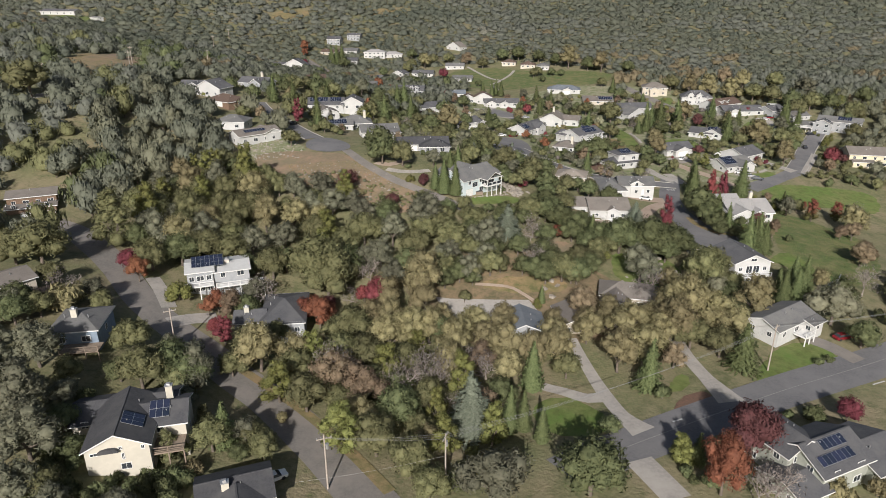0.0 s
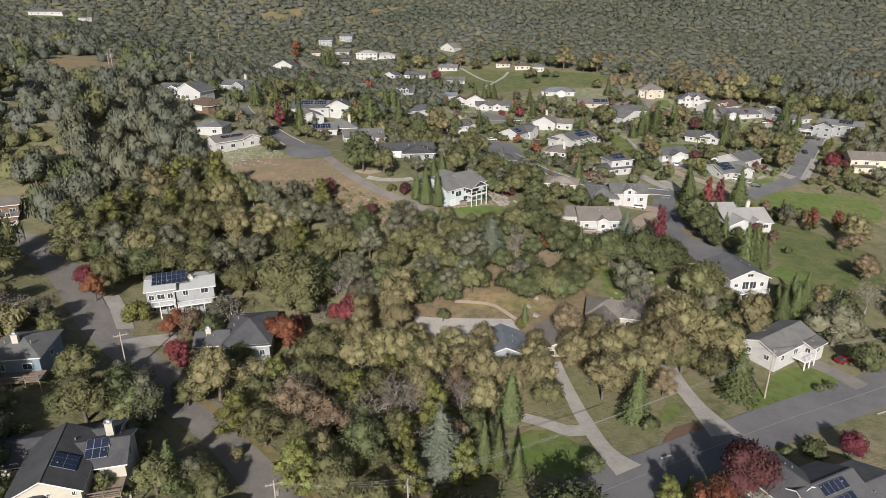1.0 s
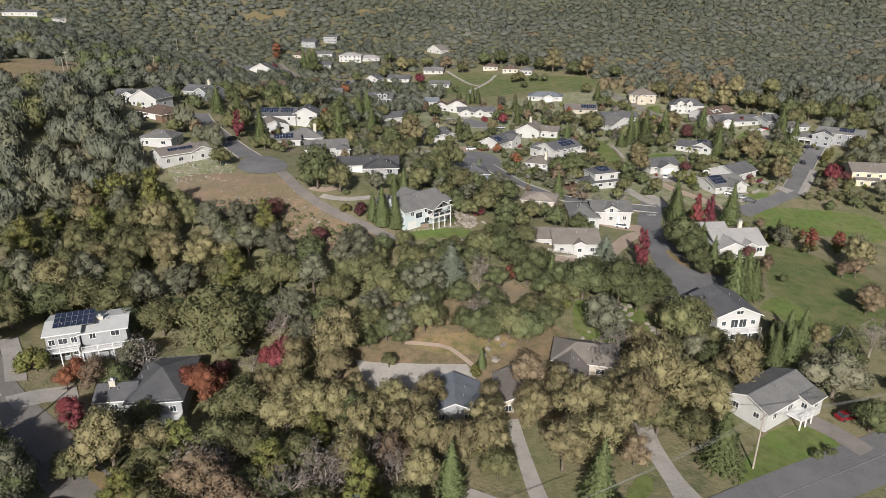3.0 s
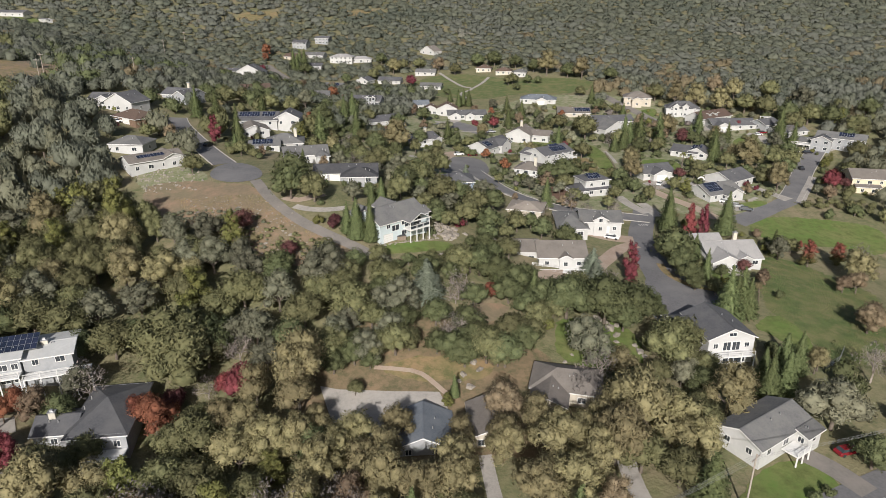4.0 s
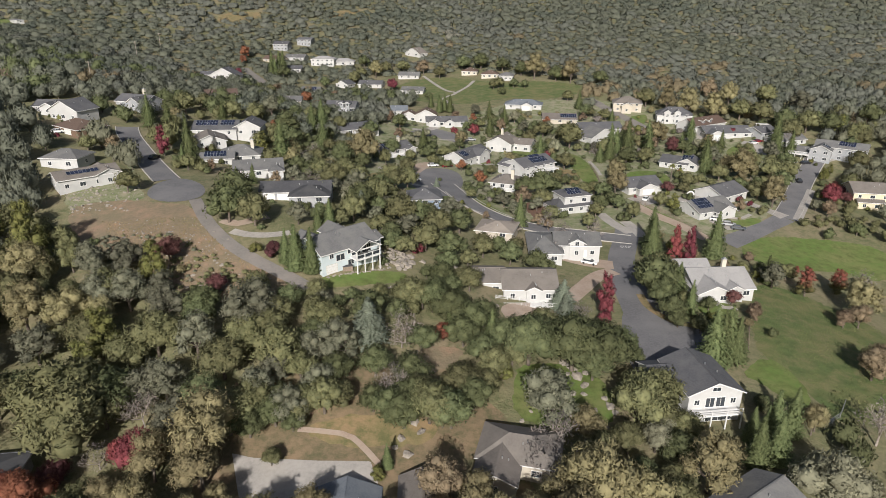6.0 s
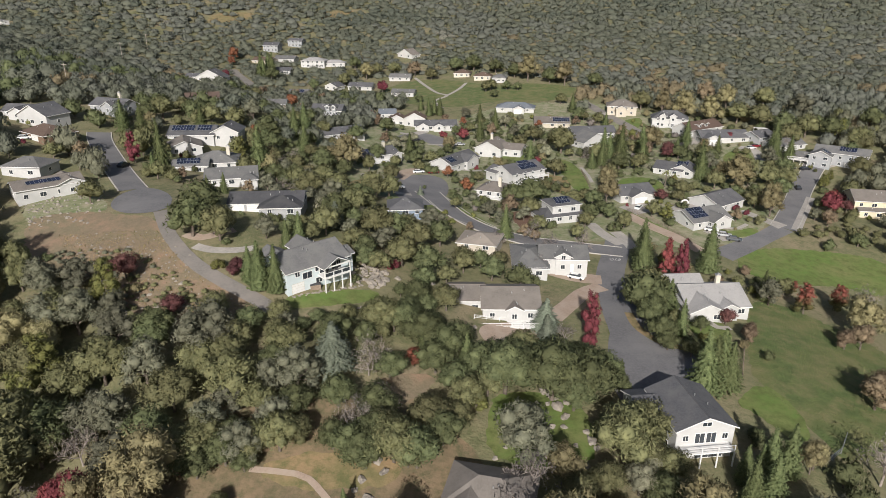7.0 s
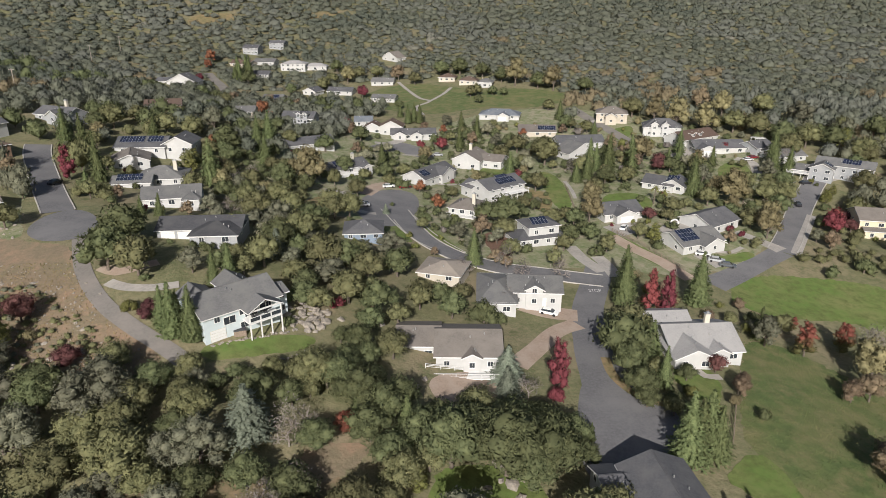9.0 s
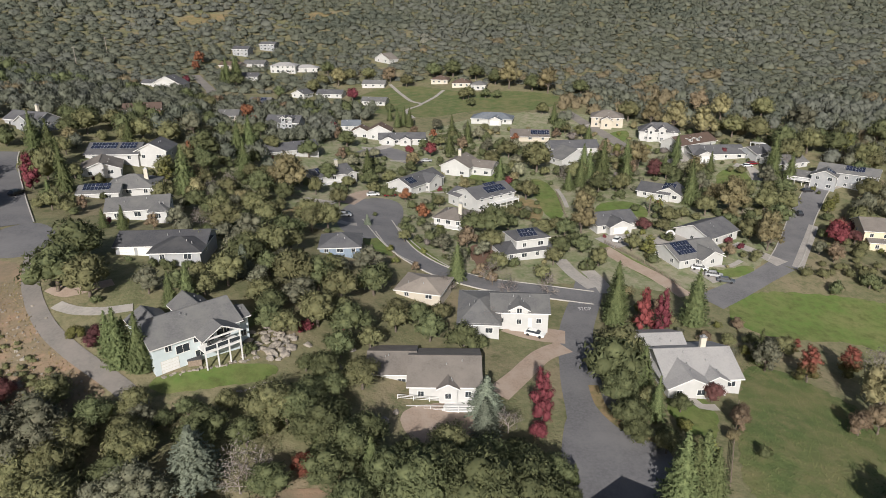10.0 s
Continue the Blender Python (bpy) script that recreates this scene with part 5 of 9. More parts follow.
ribbon("verge", [(-41.8, 117.4), (-32, 110.6), (-23.9, 103.2), (-15.7, 93.5), (-8.5, 83.5)], 2.2, DRY, "brown leaf strewn verge along the lane", 0.13, False, "bank")
ribbon("path", [(8.3, 154.5), (13.7, 153.9), (18, 152.7), (22.9, 147.3)], 1.1, TAN_DRIVE, "pale dirt footpath", 0.14, False, "path")
ribbon("path", [(100.9, 208.6), (102.3, 205), (105.5, 205)], 2, CONCRETE, "pale garden path", 0.14, False, "path")
ribbon("kerb", [(34, 283.8), (37.7, 273.1), (42.1, 265.4), (47.7, 261)], 0.5, KERB, "pale concrete kerb of the lane", 0.2, False, "kerb")
ribbon("kerb", [(39.8, 291.7), (44.9, 278.6), (50, 269.4), (55.8, 262.8)], 0.5, KERB, "pale concrete kerb of the lane", 0.2, False, "kerb")
ribbon("drive", [(102.6, 285.5), (107.6, 288.3), (112.6, 291.2)], [9, 9, 7], CONCRETE, "wide pale concrete garage forecourt", 0.14, False, "drive")
ribbon("drive", [(93.8, 267), (95.3, 261.2), (96.2, 253.7)], 4, CONCRETE, "pale concrete drive by tall conifers", 0.12, False, "drive")
ribbon("drive", [(142.2, 286.6), (146.7, 281), (151.3, 274.7)], [4, 4, 6], CONCRETE, "pale concrete drive beside the street", 0.13, False, "drive")
ribbon("drive", [(116.8, 281.9), (122.1, 288), (127.4, 291.2)], [5, 6, 5], CONCRETE, "pale concrete pool surround", 0.12, False, "terrace")
ribbon("drive", [(18, 387.4), (24.1, 388.3), (29.9, 395.7)], [3, 4, 5], CONCRETE, "pale concrete drive of a white house", 0.14, False, "drive")
ribbon("path", [(36.1, 339.7), (42.7, 336), (51.1, 333.6), (56.3, 335.5)], 1.6, CONCRETE, "pale garden path", 0.13, False, "path")
ribbon("path", [(31.5, 373.4), (38.6, 374.7), (47, 377.7)], 1.6, CONCRETE, "pale pavement of the cul-de-sac", 0.14, False, "path")
ribbon("drive", [(-18.3, 395.5), (-19.4, 414)], 6, CONCRETE, "pale concrete drive of a grey house", 0.13, False, "drive")
ribbon("drive", [(125.6, 425.6), (133.7, 430.8), (141.6, 434.1)], [4, 5, 6], CONCRETE, "pale forecourt of a large house", 0.13, False, "drive")
ribbon("path", [(96.3, 336.6), (96.9, 326.6), (96.7, 316.1)], 1.4, CONCRETE, "pale path along a garden fence", 0.12, False, "path")
ribbon("drive", [(17.5, 309.9), (14.5, 311.2), (7.8, 312.2)], [5, 4, 3], CONCRETE, "pale drive under a large oak", 0.13, False, "drive")
ribbon("path", [(22, 290.2), (24.6, 288.6), (28, 288.9)], 3.5, CONCRETE, "pale concrete apron by the turning circle", 0.14, False, "path")
ribbon("drive", [(124.3, 269.6), (127.3, 265), (128.5, 262)], 5, CONCRETE, "pale drive with parked cars", 0.13, False, "drive")
ribbon("path", [(128.9, 271.5), (134.4, 271.3), (139.5, 275.1)], 1.5, CONCRETE, "curved pale path", 0.13, False, "path")
ribbon("pavement", [(178.7, 309.5), (164.7, 287.9), (154.9, 273)], 3, CONCRETE, "pale pavement beside the street", 0.13, False, "pavement")

# ---- houses ----
house("house", 6.4, 195.2, 42.5, [(0, 0, 15.4, 11, 5.3, 'x', 0.47), (8.4, 5, 5.6, 9, 5.5, 'y', 0.6), (0.6, 5, 5.6, 8.5, 5.3, 'y', 0.55), (15.3, 1.5, 2.3, 5, 4.9, 'x', 0.4)], z=30.6, wall='mint', roof='grey', label='two level pale blue white house with grey gabled roof and deck', windows=(3, 1, 1), garage=((0, 1.0, 3.0),), porches=((7.4, -3.0, 6.6, 3.0, 2.8, 5.2, 0.54),), sliders=((4.9, 0.0, 2.6, 2.4, 1.6),))
house("house", 47.9, 202.2, -0.6, [(0, 0, 12.8, 13, 3.4, 'x', 0.36), (-8, 4, 8.5, 10, 3.4, 'x', 0.34), (5.4, -0.6, 3.3, 3, 3.4, 'y', 0.5)], z=21.0, wall='white', roof='taupe', label='single storey white house with broad taupe shingle roof', windows=(3, 1, 1), decks=((-1.0, -3.0, 14.8, 3.0, 0.1, 'white'),))
house("house", 57.4, 227.7, -3.2, [(0, 0, 8.8, 17, 3.2, 'hip', 0.42), (7.3, 5, 12.5, 10, 3.8, 'x', 0.42), (11.3, 4.6, 4.0, 5, 4.6, 'y', 0.55)], z=20.4, wall='white', roof='grey', label='white house with grey hipped roof and open garage', windows=(2, 1, 0), garage=((1, 4.2, 4.8),))
house("house", 97.1, 209.7, 4.0, [(0, 0, 14.9, 14, 3.0, 'x', 0.4), (-0.5, -2.5, 8.5, 9, 3.0, 'y', 0.45), (7.5, -1.0, 4.2, 5, 3.1, 'y', 0.5), (-3, 8, 11, 12, 3.0, 'x', 0.42)], z=17.8, wall='white', roof='pale', label='white bungalow with pale grey roof and chimney', windows=(4, 1, 1), chimneys=((9.8, 7.3, 8.0),))
house("house", 77.4, 159.7, 7.1, [(0, 0, 10.1, 12, 6.2, 'y', 0.42), (-3.5, 6, 6.5, 8, 4.8, 'x', 0.4)], z=17.2, wall='white', roof='slate', label='two level white house with dark gabled roof and rear deck', windows=(0, 2, 2), decks=((0.6, -2.4, 8.6, 2.4, 3.0, 'white'),), sliders=((4.1, 0.0, 3.1, 1.8, 2.1), (6.1, 0.0, 3.1, 1.8, 2.1), (5.05, 0.0, 6.4, 1.7, 0.9), (1.6, 0.0, 3.7, 1.1, 1.2), (8.5, 0.0, 3.7, 1.1, 1.2), (6.1, 0.0, 0.1, 5.0, 2.3)))
house("house", 38.9, 146.6, -14.0, [(0, 0, 12.8, 9, 3.4, 'hip', 0.44), (0.4, -5, 6.5, 8, 3.2, 'y', 0.42)], z=17.2, wall='beige', roof='taupe', label='low house with taupe hipped roof and skylights under oaks', windows=(2, 1, 1), panels=())
house("house", 27.2, 133.6, 2.4, [(0, 0, 6.4, 10, 3.0, 'y', 0.42)], z=15.9, wall='beige', roof='taupe', label='small taupe roofed wing among trees', windows=(2, 1, 1))
house("house", 13.8, 131.9, 2.0, [(0, 0, 10.0, 10, 2.7, 'y', 0.42)], z=15.1, wall='grey', roof='blue', label='blue grey roofed house shaded by oaks', windows=(2, 1, 1))
house("house", 74.9, 129.0, 33.5, [(0, 0, 15.0, 8.2, 3.2, 'x', 0.4), (10.2, -2.2, 4.6, 4, 2.7, 'x', 0.3)], z=16.6, wall='white', roof='grey', label='beige house with grey gabled roof above the road', windows=(3, 2, 1), decks=((6.1, -3.2, 3.8, 3.0, 0.9, 'white'),))
house("house", 58.2, 80.1, 24.0, [(0, 0, 10.9, 10, 4.6, 'x', 0.5), (-2, 5, 8, 8, 5.4, 'y', 0.5), (-5.5, -1, 6, 8, 2.8, 'x', 0.3), (10.4, -2, 8, 11, 3.0, 'x', 0.35)], z=16.7, wall='sage', roof='slate', label='sage green house with dark roof and solar panels', windows=(2, 2, 1), panels=((0, 'front', 0.8, 1.0, 7, 1), (0, 'front', 3.2, 3.0, 5, 1)))
gable_front = house("house", -54.9, 81.6, 14.2, [(0, 0, 9.3, 13, 5.6, 'y', 0.5), (6.3, 5, 7.8, 8, 5.2, 'x', 0.42), (-4, 9, 16, 8, 4.6, 'x', 0.4)], z=19.3, wall='cream', roof='coal', label='large cream two storey house with dark roof and solar panels', windows=(0, 1, 1), chimneys=((11.3, 11, 8.6),), panels=((0, 'front', 3, 1.2, 3, 2), (1, 'front', 2.2, 1.0, 3, 2)), sliders=((1.3, 0, 4.3, 1.1, 0.6), (5.4, 0, 3.1, 0.5, 1.2), (5.2, 0, 4.9, 0.6, 0.6), (8.4, 0, 4.5, 0.6, 0.8), (5.6, 0, 1.2, 1.6, 1.2)), decks=((9.4, 0.8, 4.6, 4.2, 2.6, 'wood'),))
arch = [(1.7, 4.75), (2.3, 5.25), (3.4, 5.5), (4.5, 5.4), (5.0, 5.05), (4.9, 4.75)]
part("eyebrow_roof", mesh_from("eyebrow_roof", [(x, y, z) for y in (-0.55, 0.0) for x, z in arch], [(0, 5, 4, 3, 2, 1), (6, 7, 8, 9, 10, 11)] + [(k, (k + 1) % 6, 6 + (k + 1) % 6, 6 + k) for k in range(6)], [ROOFS["coal"]]), gable_front, "dark arched eyebrow roof")
house("house", -35.6, 74.7, 20.3, [(0, 0, 10.6, 8, 3.2, 'x', 0.45), (2, -4, 7, 6, 3.4, 'y', 0.45)], z=16.2, wall='white', roof='coal', label='white house with dark grey roof beside the lane', windows=(2, 1, 1), chimneys=((4.0, 2.5, 5.6),))
house("house", -75.9, 111.2, 9.0, [(0, 0, 8.7, 10, 3.6, 'hip', 0.42)], z=25.7, wall='blue', roof='grey', label='blue grey house with grey hipped roof and deck', windows=(2, 1, 1), chimneys=((3.9, 3.5, 6.5),), decks=((2.6, -3.6, 7.0, 3.6, 0.6, 'wood'),))
house("house", -61.0, 142.6, 19.5, [(0, 0, 5.9, 9, 6.0, 'x', 0.18), (6.1, 0.5, 8.2, 9, 5.2, 'x', 0.16)], z=21.9, wall='grey', roof='white', label='hillside house on stilts with pale low roof and solar panels', windows=(3, 1, 1), panels=((0, 'front', 1.2, 1.6, 7, 3),), decks=((-0.5, -2.6, 6.4, 2.6, 3.2, 'white'), (6.4, -2.4, 11, 2.4, 2.4, 'white')), chimneys=((9.4, 4.5, 6.6),))
house("house", -41.0, 130.6, 8.0, [(0, 0, 9.6, 15.5, 3.6, 'hip', 0.5), (-6.0, 2, 6.5, 7, 3.2, 'x', 0.4)], z=17.2, wall='grey', roof='slate', label='dark roofed grey house among oaks', windows=(3, 1, 1), chimneys=((-3.5, 5.0, 5.6),), decks=((3.4, -4.2, 6.1, 4.2, 0.5, 'white'),))
house("house", -95.0, 120.9, 53.2, [(0, 0, 11.1, 9, 3.4, 'x', 0.3)], z=29.4, wall='beige', roof='taupe', label='tan roofed house with open carport deck', windows=(2, 1, 1), decks=((4.4, -4, 8.9, 4, 0.6, 'wood'),))
house("house", -129.7, 186.1, 24.0, [(0, 0, 13.0, 9, 3.4, 'x', 0.25), (0, -4.5, 13.0, 5, 1.2, 'x', 0.2)], z=29.7, wall='brown', roof='taupe', label='terraced brown timber house with tan roofs', windows=(4, 1, 1), decks=((3.9, -7, 9.1, 2.5, -0.6, 'white'),))
house("house", -17.0, 233.6, 4.5, [(0, 0, 19.0, 9.5, 2.7, 'x', 0.36), (8.6, -4.5, 10.5, 10, 2.7, 'hip', 0.33)], z=36.3, wall='grey', roof='coal', label='broad dark roofed house with double garage', windows=(3, 1, 1), garage=((0, 0.8, 3.2), (0, 4.6, 3.2)))
house("house", -32.3, 260.7, 15.1, [(0, 0, 15.0, 10, 2.9, 'x', 0.42), (10.8, -3, 4.2, 8, 2.9, 'hip', 0.45)], z=35.1, wall='white', roof='grey', label='white house with grey gabled roof and side deck', windows=(3, 1, 1))
house("house", -45.1, 285.4, 10.3, [(0, 0, 14.0, 12, 2.7, 'hip', 0.45), (-5.5, -5, 11, 8, 3, 'x', 0.35)], z=34.1, wall='white', roof='grey', label='white house with grey hipped roof and solar panels', windows=(3, 1, 1), chimneys=((11.2, 5, 7.0),), panels=((1, 'front', 1.2, 1.0, 7, 2),))
house("house", -58.4, 298.5, 22.0, [(0, 0, 11.6, 12, 2.7, 'y', 0.38)], z=36.1, wall='white', roof='taupe', label='cream house with broad taupe gable', windows=(2, 1, 1))
house("house", -64.5, 314.5, 3.3, [(0, 0, 17.0, 12, 2.9, 'x', 0.42), (16.0, 1, 10, 11, 3.6, 'y', 0.5)], z=37.5, wall='white', roof='slate', label='large white house with dark roof and solar panels', windows=(3, 1, 1), panels=((0, 'front', 1.0, 2.4, 8, 2), (0, 'front', 10.5, 2.4, 5, 2)))
house("house", -15.8, 351.1, 30.2, [(0, 0, 22.5, 10, 2.5, 'x', 0.42)], z=30.0, wall='white', roof='slate', label='long house with blue grey roof', windows=(4, 1, 1))
house("house", 7.7, 330.8, 40.4, [(0, 0, 16.4, 10, 2.7, 'x', 0.42), (12.3, -2.5, 4.1, 5, 2.7, 'y', 0.45)], z=25.2, wall='white', roof='slate', label='white house with dark solar roof and balcony', windows=(3, 1, 1), chimneys=((11.5, 4, 7.0),), panels=((0, 'front', 2.5, 1.5, 6, 2),), decks=((0, -3, 13.1, 3, 0.4, 'white'),))
house("house", 22.7, 256.1, 4.8, [(0, 0, 10.2, 10, 2.5, 'hip', 0.42)], z=27.6, wall='blue', roof='slate', label='low blue grey house half hidden by oaks', windows=(3, 1, 1))
house("house", 42.6, 328.8, 53.7, [(0, 0, 19.6, 11, 3.4, 'x', 0.45), (8.8, -1.5, 7.8, 5, 3.6, 'y', 0.55)], z=21.8, wall='white', roof='slate', label='white gabled house with dark solar roof', windows=(2, 2, 1), panels=((0, 'front', 1.0, 1.2, 4, 2), (0, 'back', 2, 1.2, 6, 2)))
house("house", 65.3, 311.5, 36.8, [(0, 0, 17.1, 12, 4.8, 'x', 0.4), (-1.2, 8, 8, 6, 4.0, 'y', 0.45)], z=21.2, wall='white', roof='slate', label='two storey white house with blue grey roof and solar panels', windows=(4, 1, 1), panels=((0, 'front', 6, 1.4, 8, 2), (0, 'front', 7.5, 4.8, 5, 1)), decks=((6.0, -2.4, 11.1, 2.4, 2.6, 'white'),))
house("house", 51.1, 299.0, -23.0, [(0, 0, 9.8, 11, 2.7, 'hip', 0.45), (9.3, 2.5, 7, 8, 2.7, 'hip', 0.4)], z=21.3, wall='white', roof='taupe', label='white house with taupe hipped roof and veranda', windows=(3, 1, 1), chimneys=((7.8, 3.2, 7.2),), decks=((0, -2, 9.8, 2, 0.3, 'white'),))
house("house", 53.1, 359.2, -21.9, [(0, 0, 12.1, 13, 4.0, 'y', 0.5), (11.1, 4, 9, 9, 3.6, 'x', 0.42)], z=21.9, wall='white', roof='taupe', label='cream house with taupe gables and chimney', windows=(2, 1, 2), chimneys=((6.0, 6, 9.5),))
house("house", 24.9, 397.4, 4.2, [(0, 0, 20.9, 9, 2.7, 'x', 0.45), (1, -2, 6, 6, 2.7, 'y', 0.5), (9.4, -2, 5, 6, 2.7, 'y', 0.5)], z=25.6, wall='white', roof='slate', label='white house with dark grey roof and twin gables', windows=(4, 1, 1))
house("house", 19.0, 403.3, -1.8, [(0, 0, 10.7, 9, 4.2, 'y', 0.5), (-8, 2, 8.5, 8, 3.4, 'y', 0.5)], z=26.7, wall='white', roof='brown', label='white gabled house with brown roof', windows=(2, 1, 1))
house("house", 5.5, 415.5, 4.1, [(0, 0, 8.6, 9, 2.7, 'x', 0.42)], z=28.4, wall='white', roof='blue', label='white house with blue grey roof', windows=(2, 1, 1))
house("house", -27.3, 402.1, -8.6, [(0, 0, 15.4, 9, 3.0, 'x', 0.55), (7.7, -0.6, 2, 4, 5.2, 'y', 0.6), (10.8, -0.6, 2, 4, 5.2, 'y', 0.6)], z=32.3, wall='grey', roof='slate', label='grey house with dark dormered roof', windows=(4, 1, 1), garage=((0, 0.8, 4.5),))
house("house", -48.6, 400.9, 4.1, [(0, 0, 8.8, 9, 2.7, 'x', 0.42)], z=35.6, wall='beige', roof='grey', label='small house with grey roof', windows=(2, 1, 1))
house("house", -23.2, 507.6, -8.4, [(0, 0, 15.7, 10, 2.5, 'x', 0.4)], z=30.8, wall='white', roof='slate', label='white house with dark roof by the field', windows=(3, 1, 1))
house("house", -38.2, 507.2, -26.0, [(0, 0, 9.3, 9, 2.5, 'y', 0.45)], z=31.0, wall='white', roof='slate', label='small white gabled house', windows=(2, 1, 1))
house("house", 6.7, 484.6, -8.4, [(0, 0, 14.0, 10, 2.5, 'x', 0.35)], z=29.9, wall='white', roof='grey', label='white farmhouse by the field', windows=(3, 1, 1))
house("house", 2.0, 532.5, -6.9, [(0, 0, 14.4, 10, 2.5, 'x', 0.4)], z=33.6, wall='white', roof='grey', label='white house with grey roof by the field', windows=(3, 1, 1))
house("house", 68.3, 435.4, -10.3, [(0, 0, 20.6, 11, 2.7, 'hip', 0.42), (9.3, -3, 6.2, 7, 2.7, 'y', 0.45)], z=28.7, wall='white', roof='blue', label='white house with blue grey hipped roof', windows=(3, 1, 1), garage=((1, 0.8, 4.2),))
house("house", 85.7, 403.5, -3.8, [(0, 0, 17.4, 11, 2.5, 'x', 0.42)], z=26.2, wall='beige', roof='taupe', label='beige house with taupe roof and solar panels', windows=(3, 1, 1), panels=((0, 'front', 9, 1.2, 8, 2),))
house("house", 101.6, 383.4, 6.7, [(0, 0, 21.2, 11, 2.7, 'x', 0.42)], z=24.7, wall='white', roof='slate', label='white house with dark grey roof', windows=(3, 1, 1))
house("house", 103.1, 366.0, 31.3, [(0, 0, 15.9, 10, 2.9, 'y', 0.45)], z=23.6, wall='white', roof='grey', label='white gabled house with grey roof', windows=(2, 1, 1))
house("house", 127.0, 424.7, -12.0, [(0, 0, 15.1, 12, 5.0, 'hip', 0.45), (4.5, -3, 5.3, 6, 4.2, 'y', 0.5)], z=29.0, wall='beige', roof='taupe', label='large beige two storey house with arched porch', windows=(3, 1, 1))
house("house", 144.6, 402.2, -13.0, [(0, 0, 17.6, 11, 4.6, 'hip', 0.6), (3.5, -0.8, 3, 4, 6, 'y', 0.7), (8.4, -0.8, 3, 4, 6, 'y', 0.7)], z=26.9, wall='white', roof='slate', label='white house with steep dark roof and dormers', windows=(3, 1, 1))
house("house", 157.1, 382.0, 30.9, [(0, 0, 23.4, 11, 2.9, 'x', 0.5), (7.0, 1, 1.6, 3, 5, 'y', 0.6), (11.7, 1, 1.6, 3, 5, 'y', 0.6)], z=26.2, wall='white', roof='brown', label='white house with brown dormered roof', windows=(3, 1, 1))
house("house", 159.6, 372.7, 3.2, [(0, 0, 22.5, 12, 2.7, 'x', 0.42), (0, -3, 8, 7, 2.7, 'y', 0.42)], z=24.8, wall='white', roof='slate', label='long white house with dark grey roof', windows=(4, 1, 1), garage=((1, 1.5, 4.8),))
house("house", 184.4, 369.0, 28.0, [(0, 0, 11.4, 10, 2.7, 'x', 0.42)], z=25.7, wall='grey', roof='slate', label='grey house partly behind a conifer', windows=(2, 1, 1))
house("house", 187.9, 358.1, 15.4, [(0, 0, 14.8, 10, 2.7, 'x', 0.42)], z=24.3, wall='white', roof='grey', label='white house with grey roof among trees', windows=(3, 1, 1))
house("house", 194.2, 343.6, -36.1, [(0, 0, 8.3, 8, 5.4, 'y', 0.45), (1, 6, 20, 10, 6, 'x', 0.4), (-8, 2, 8.5, 8, 3.4, 'x', 0.4)], z=21.2, wall='grey', roof='grey', label='grey two storey house with white trim and solar panels', windows=(2, 1, 1), garage=((1, 12, 4.8),), panels=((0, 'front', 2, 0.8, 3, 2), (1, 'front', 9, 1.5, 6, 2)), decks=((-8, -1, 8, 3, 2.6, 'white'),))
house("house", 123.5, 327.4, -34.2, [(0, 0, 11.2, 10, 2.5, 'x', 0.42), (6.2, 1, 9, 9, 2.5, 'y', 0.5)], z=22.4, wall='white', roof='slate', label='small white house with dark roof and solar panels', windows=(2, 1, 1), panels=((0, 'front', 8, 1.0, 4, 3),))
house("house", 102.0, 293.3, 16.2, [(0, 0, 13.9, 11, 2.7, 'x', 0.42), (3.0, -2.5, 7.5, 6, 2.7, 'y', 0.45)], z=20.6, wall='white', roof='slate', label='white bungalow with dark roof and garage gable', windows=(3, 1, 1), garage=((1, 1.2, 4.8),))
house("house", 71.2, 270.9, 19.2, [(0, 0, 16.2, 9, 2.7, 'hip', 0.4), (4, 1, 10, 8, 6.0, 'hip', 0.4)], z=19.8, wall='white', roof='slate', label='white two storey house with dark hipped roofs', windows=(4, 1, 1), chimneys=(), panels=((1, 'front', 1.5, 0.6, 5, 2),))
house("house", 119.3, 268.5, 23.1, [(0, 0, 15.3, 12, 2.7, 'x', 0.42), (6.1, -2, 7.7, 6, 2.7, 'y', 0.5)], z=19.0, wall='white', roof='grey', label='white house with taupe grey roof and solar panels', windows=(3, 2, 1), panels=((0, 'front', 1, 1.4, 6, 3),))
house("house", 132.9, 282.7, 34.9, [(0, 0, 14.1, 12, 3.0, 'x', 0.42)], z=19.9, wall='white', roof='slate', label='white gabled house with dark roof', windows=(2, 1, 1))
house("house", 186.7, 295.2, -11.9, [(0, 0, 17.1, 12, 5.8, 'x', 0.42), (1, -3, 8.6, 4, 3.0, 'x', 0.3)], z=15.3, wall='yellow', roof='taupe', label='pale yellow two storey house with taupe roof', windows=(4, 1, 1))
house("house", -66.7, 573.4, -3.1, [(0, 0, 17.6, 11, 5.2, 'hip', 0.35)], z=38.1, wall='white', roof='pale', label='large white house on the far slope', windows=(5, 1, 1))
house("house", -103.4, 576.1, -18.9, [(0, 0, 15.8, 10, 2.7, 'x', 0.4)], z=40.7, wall='beige', roof='brown', label='far house with brown roof', windows=(3, 1, 1))
house("house", -88.9, 585.0, -9.4, [(0, 0, 15.4, 10, 2.7, 'x', 0.4)], z=40.9, wall='white', roof='grey', label='far white house with grey roof', windows=(3, 1, 1))
house("house", -51.1, 577.1, 1.2, [(0, 0, 16.3, 10, 2.9, 'hip', 0.4)], z=38.3, wall='white', roof='pale', label='far white house with pale roof', windows=(3, 1, 1))
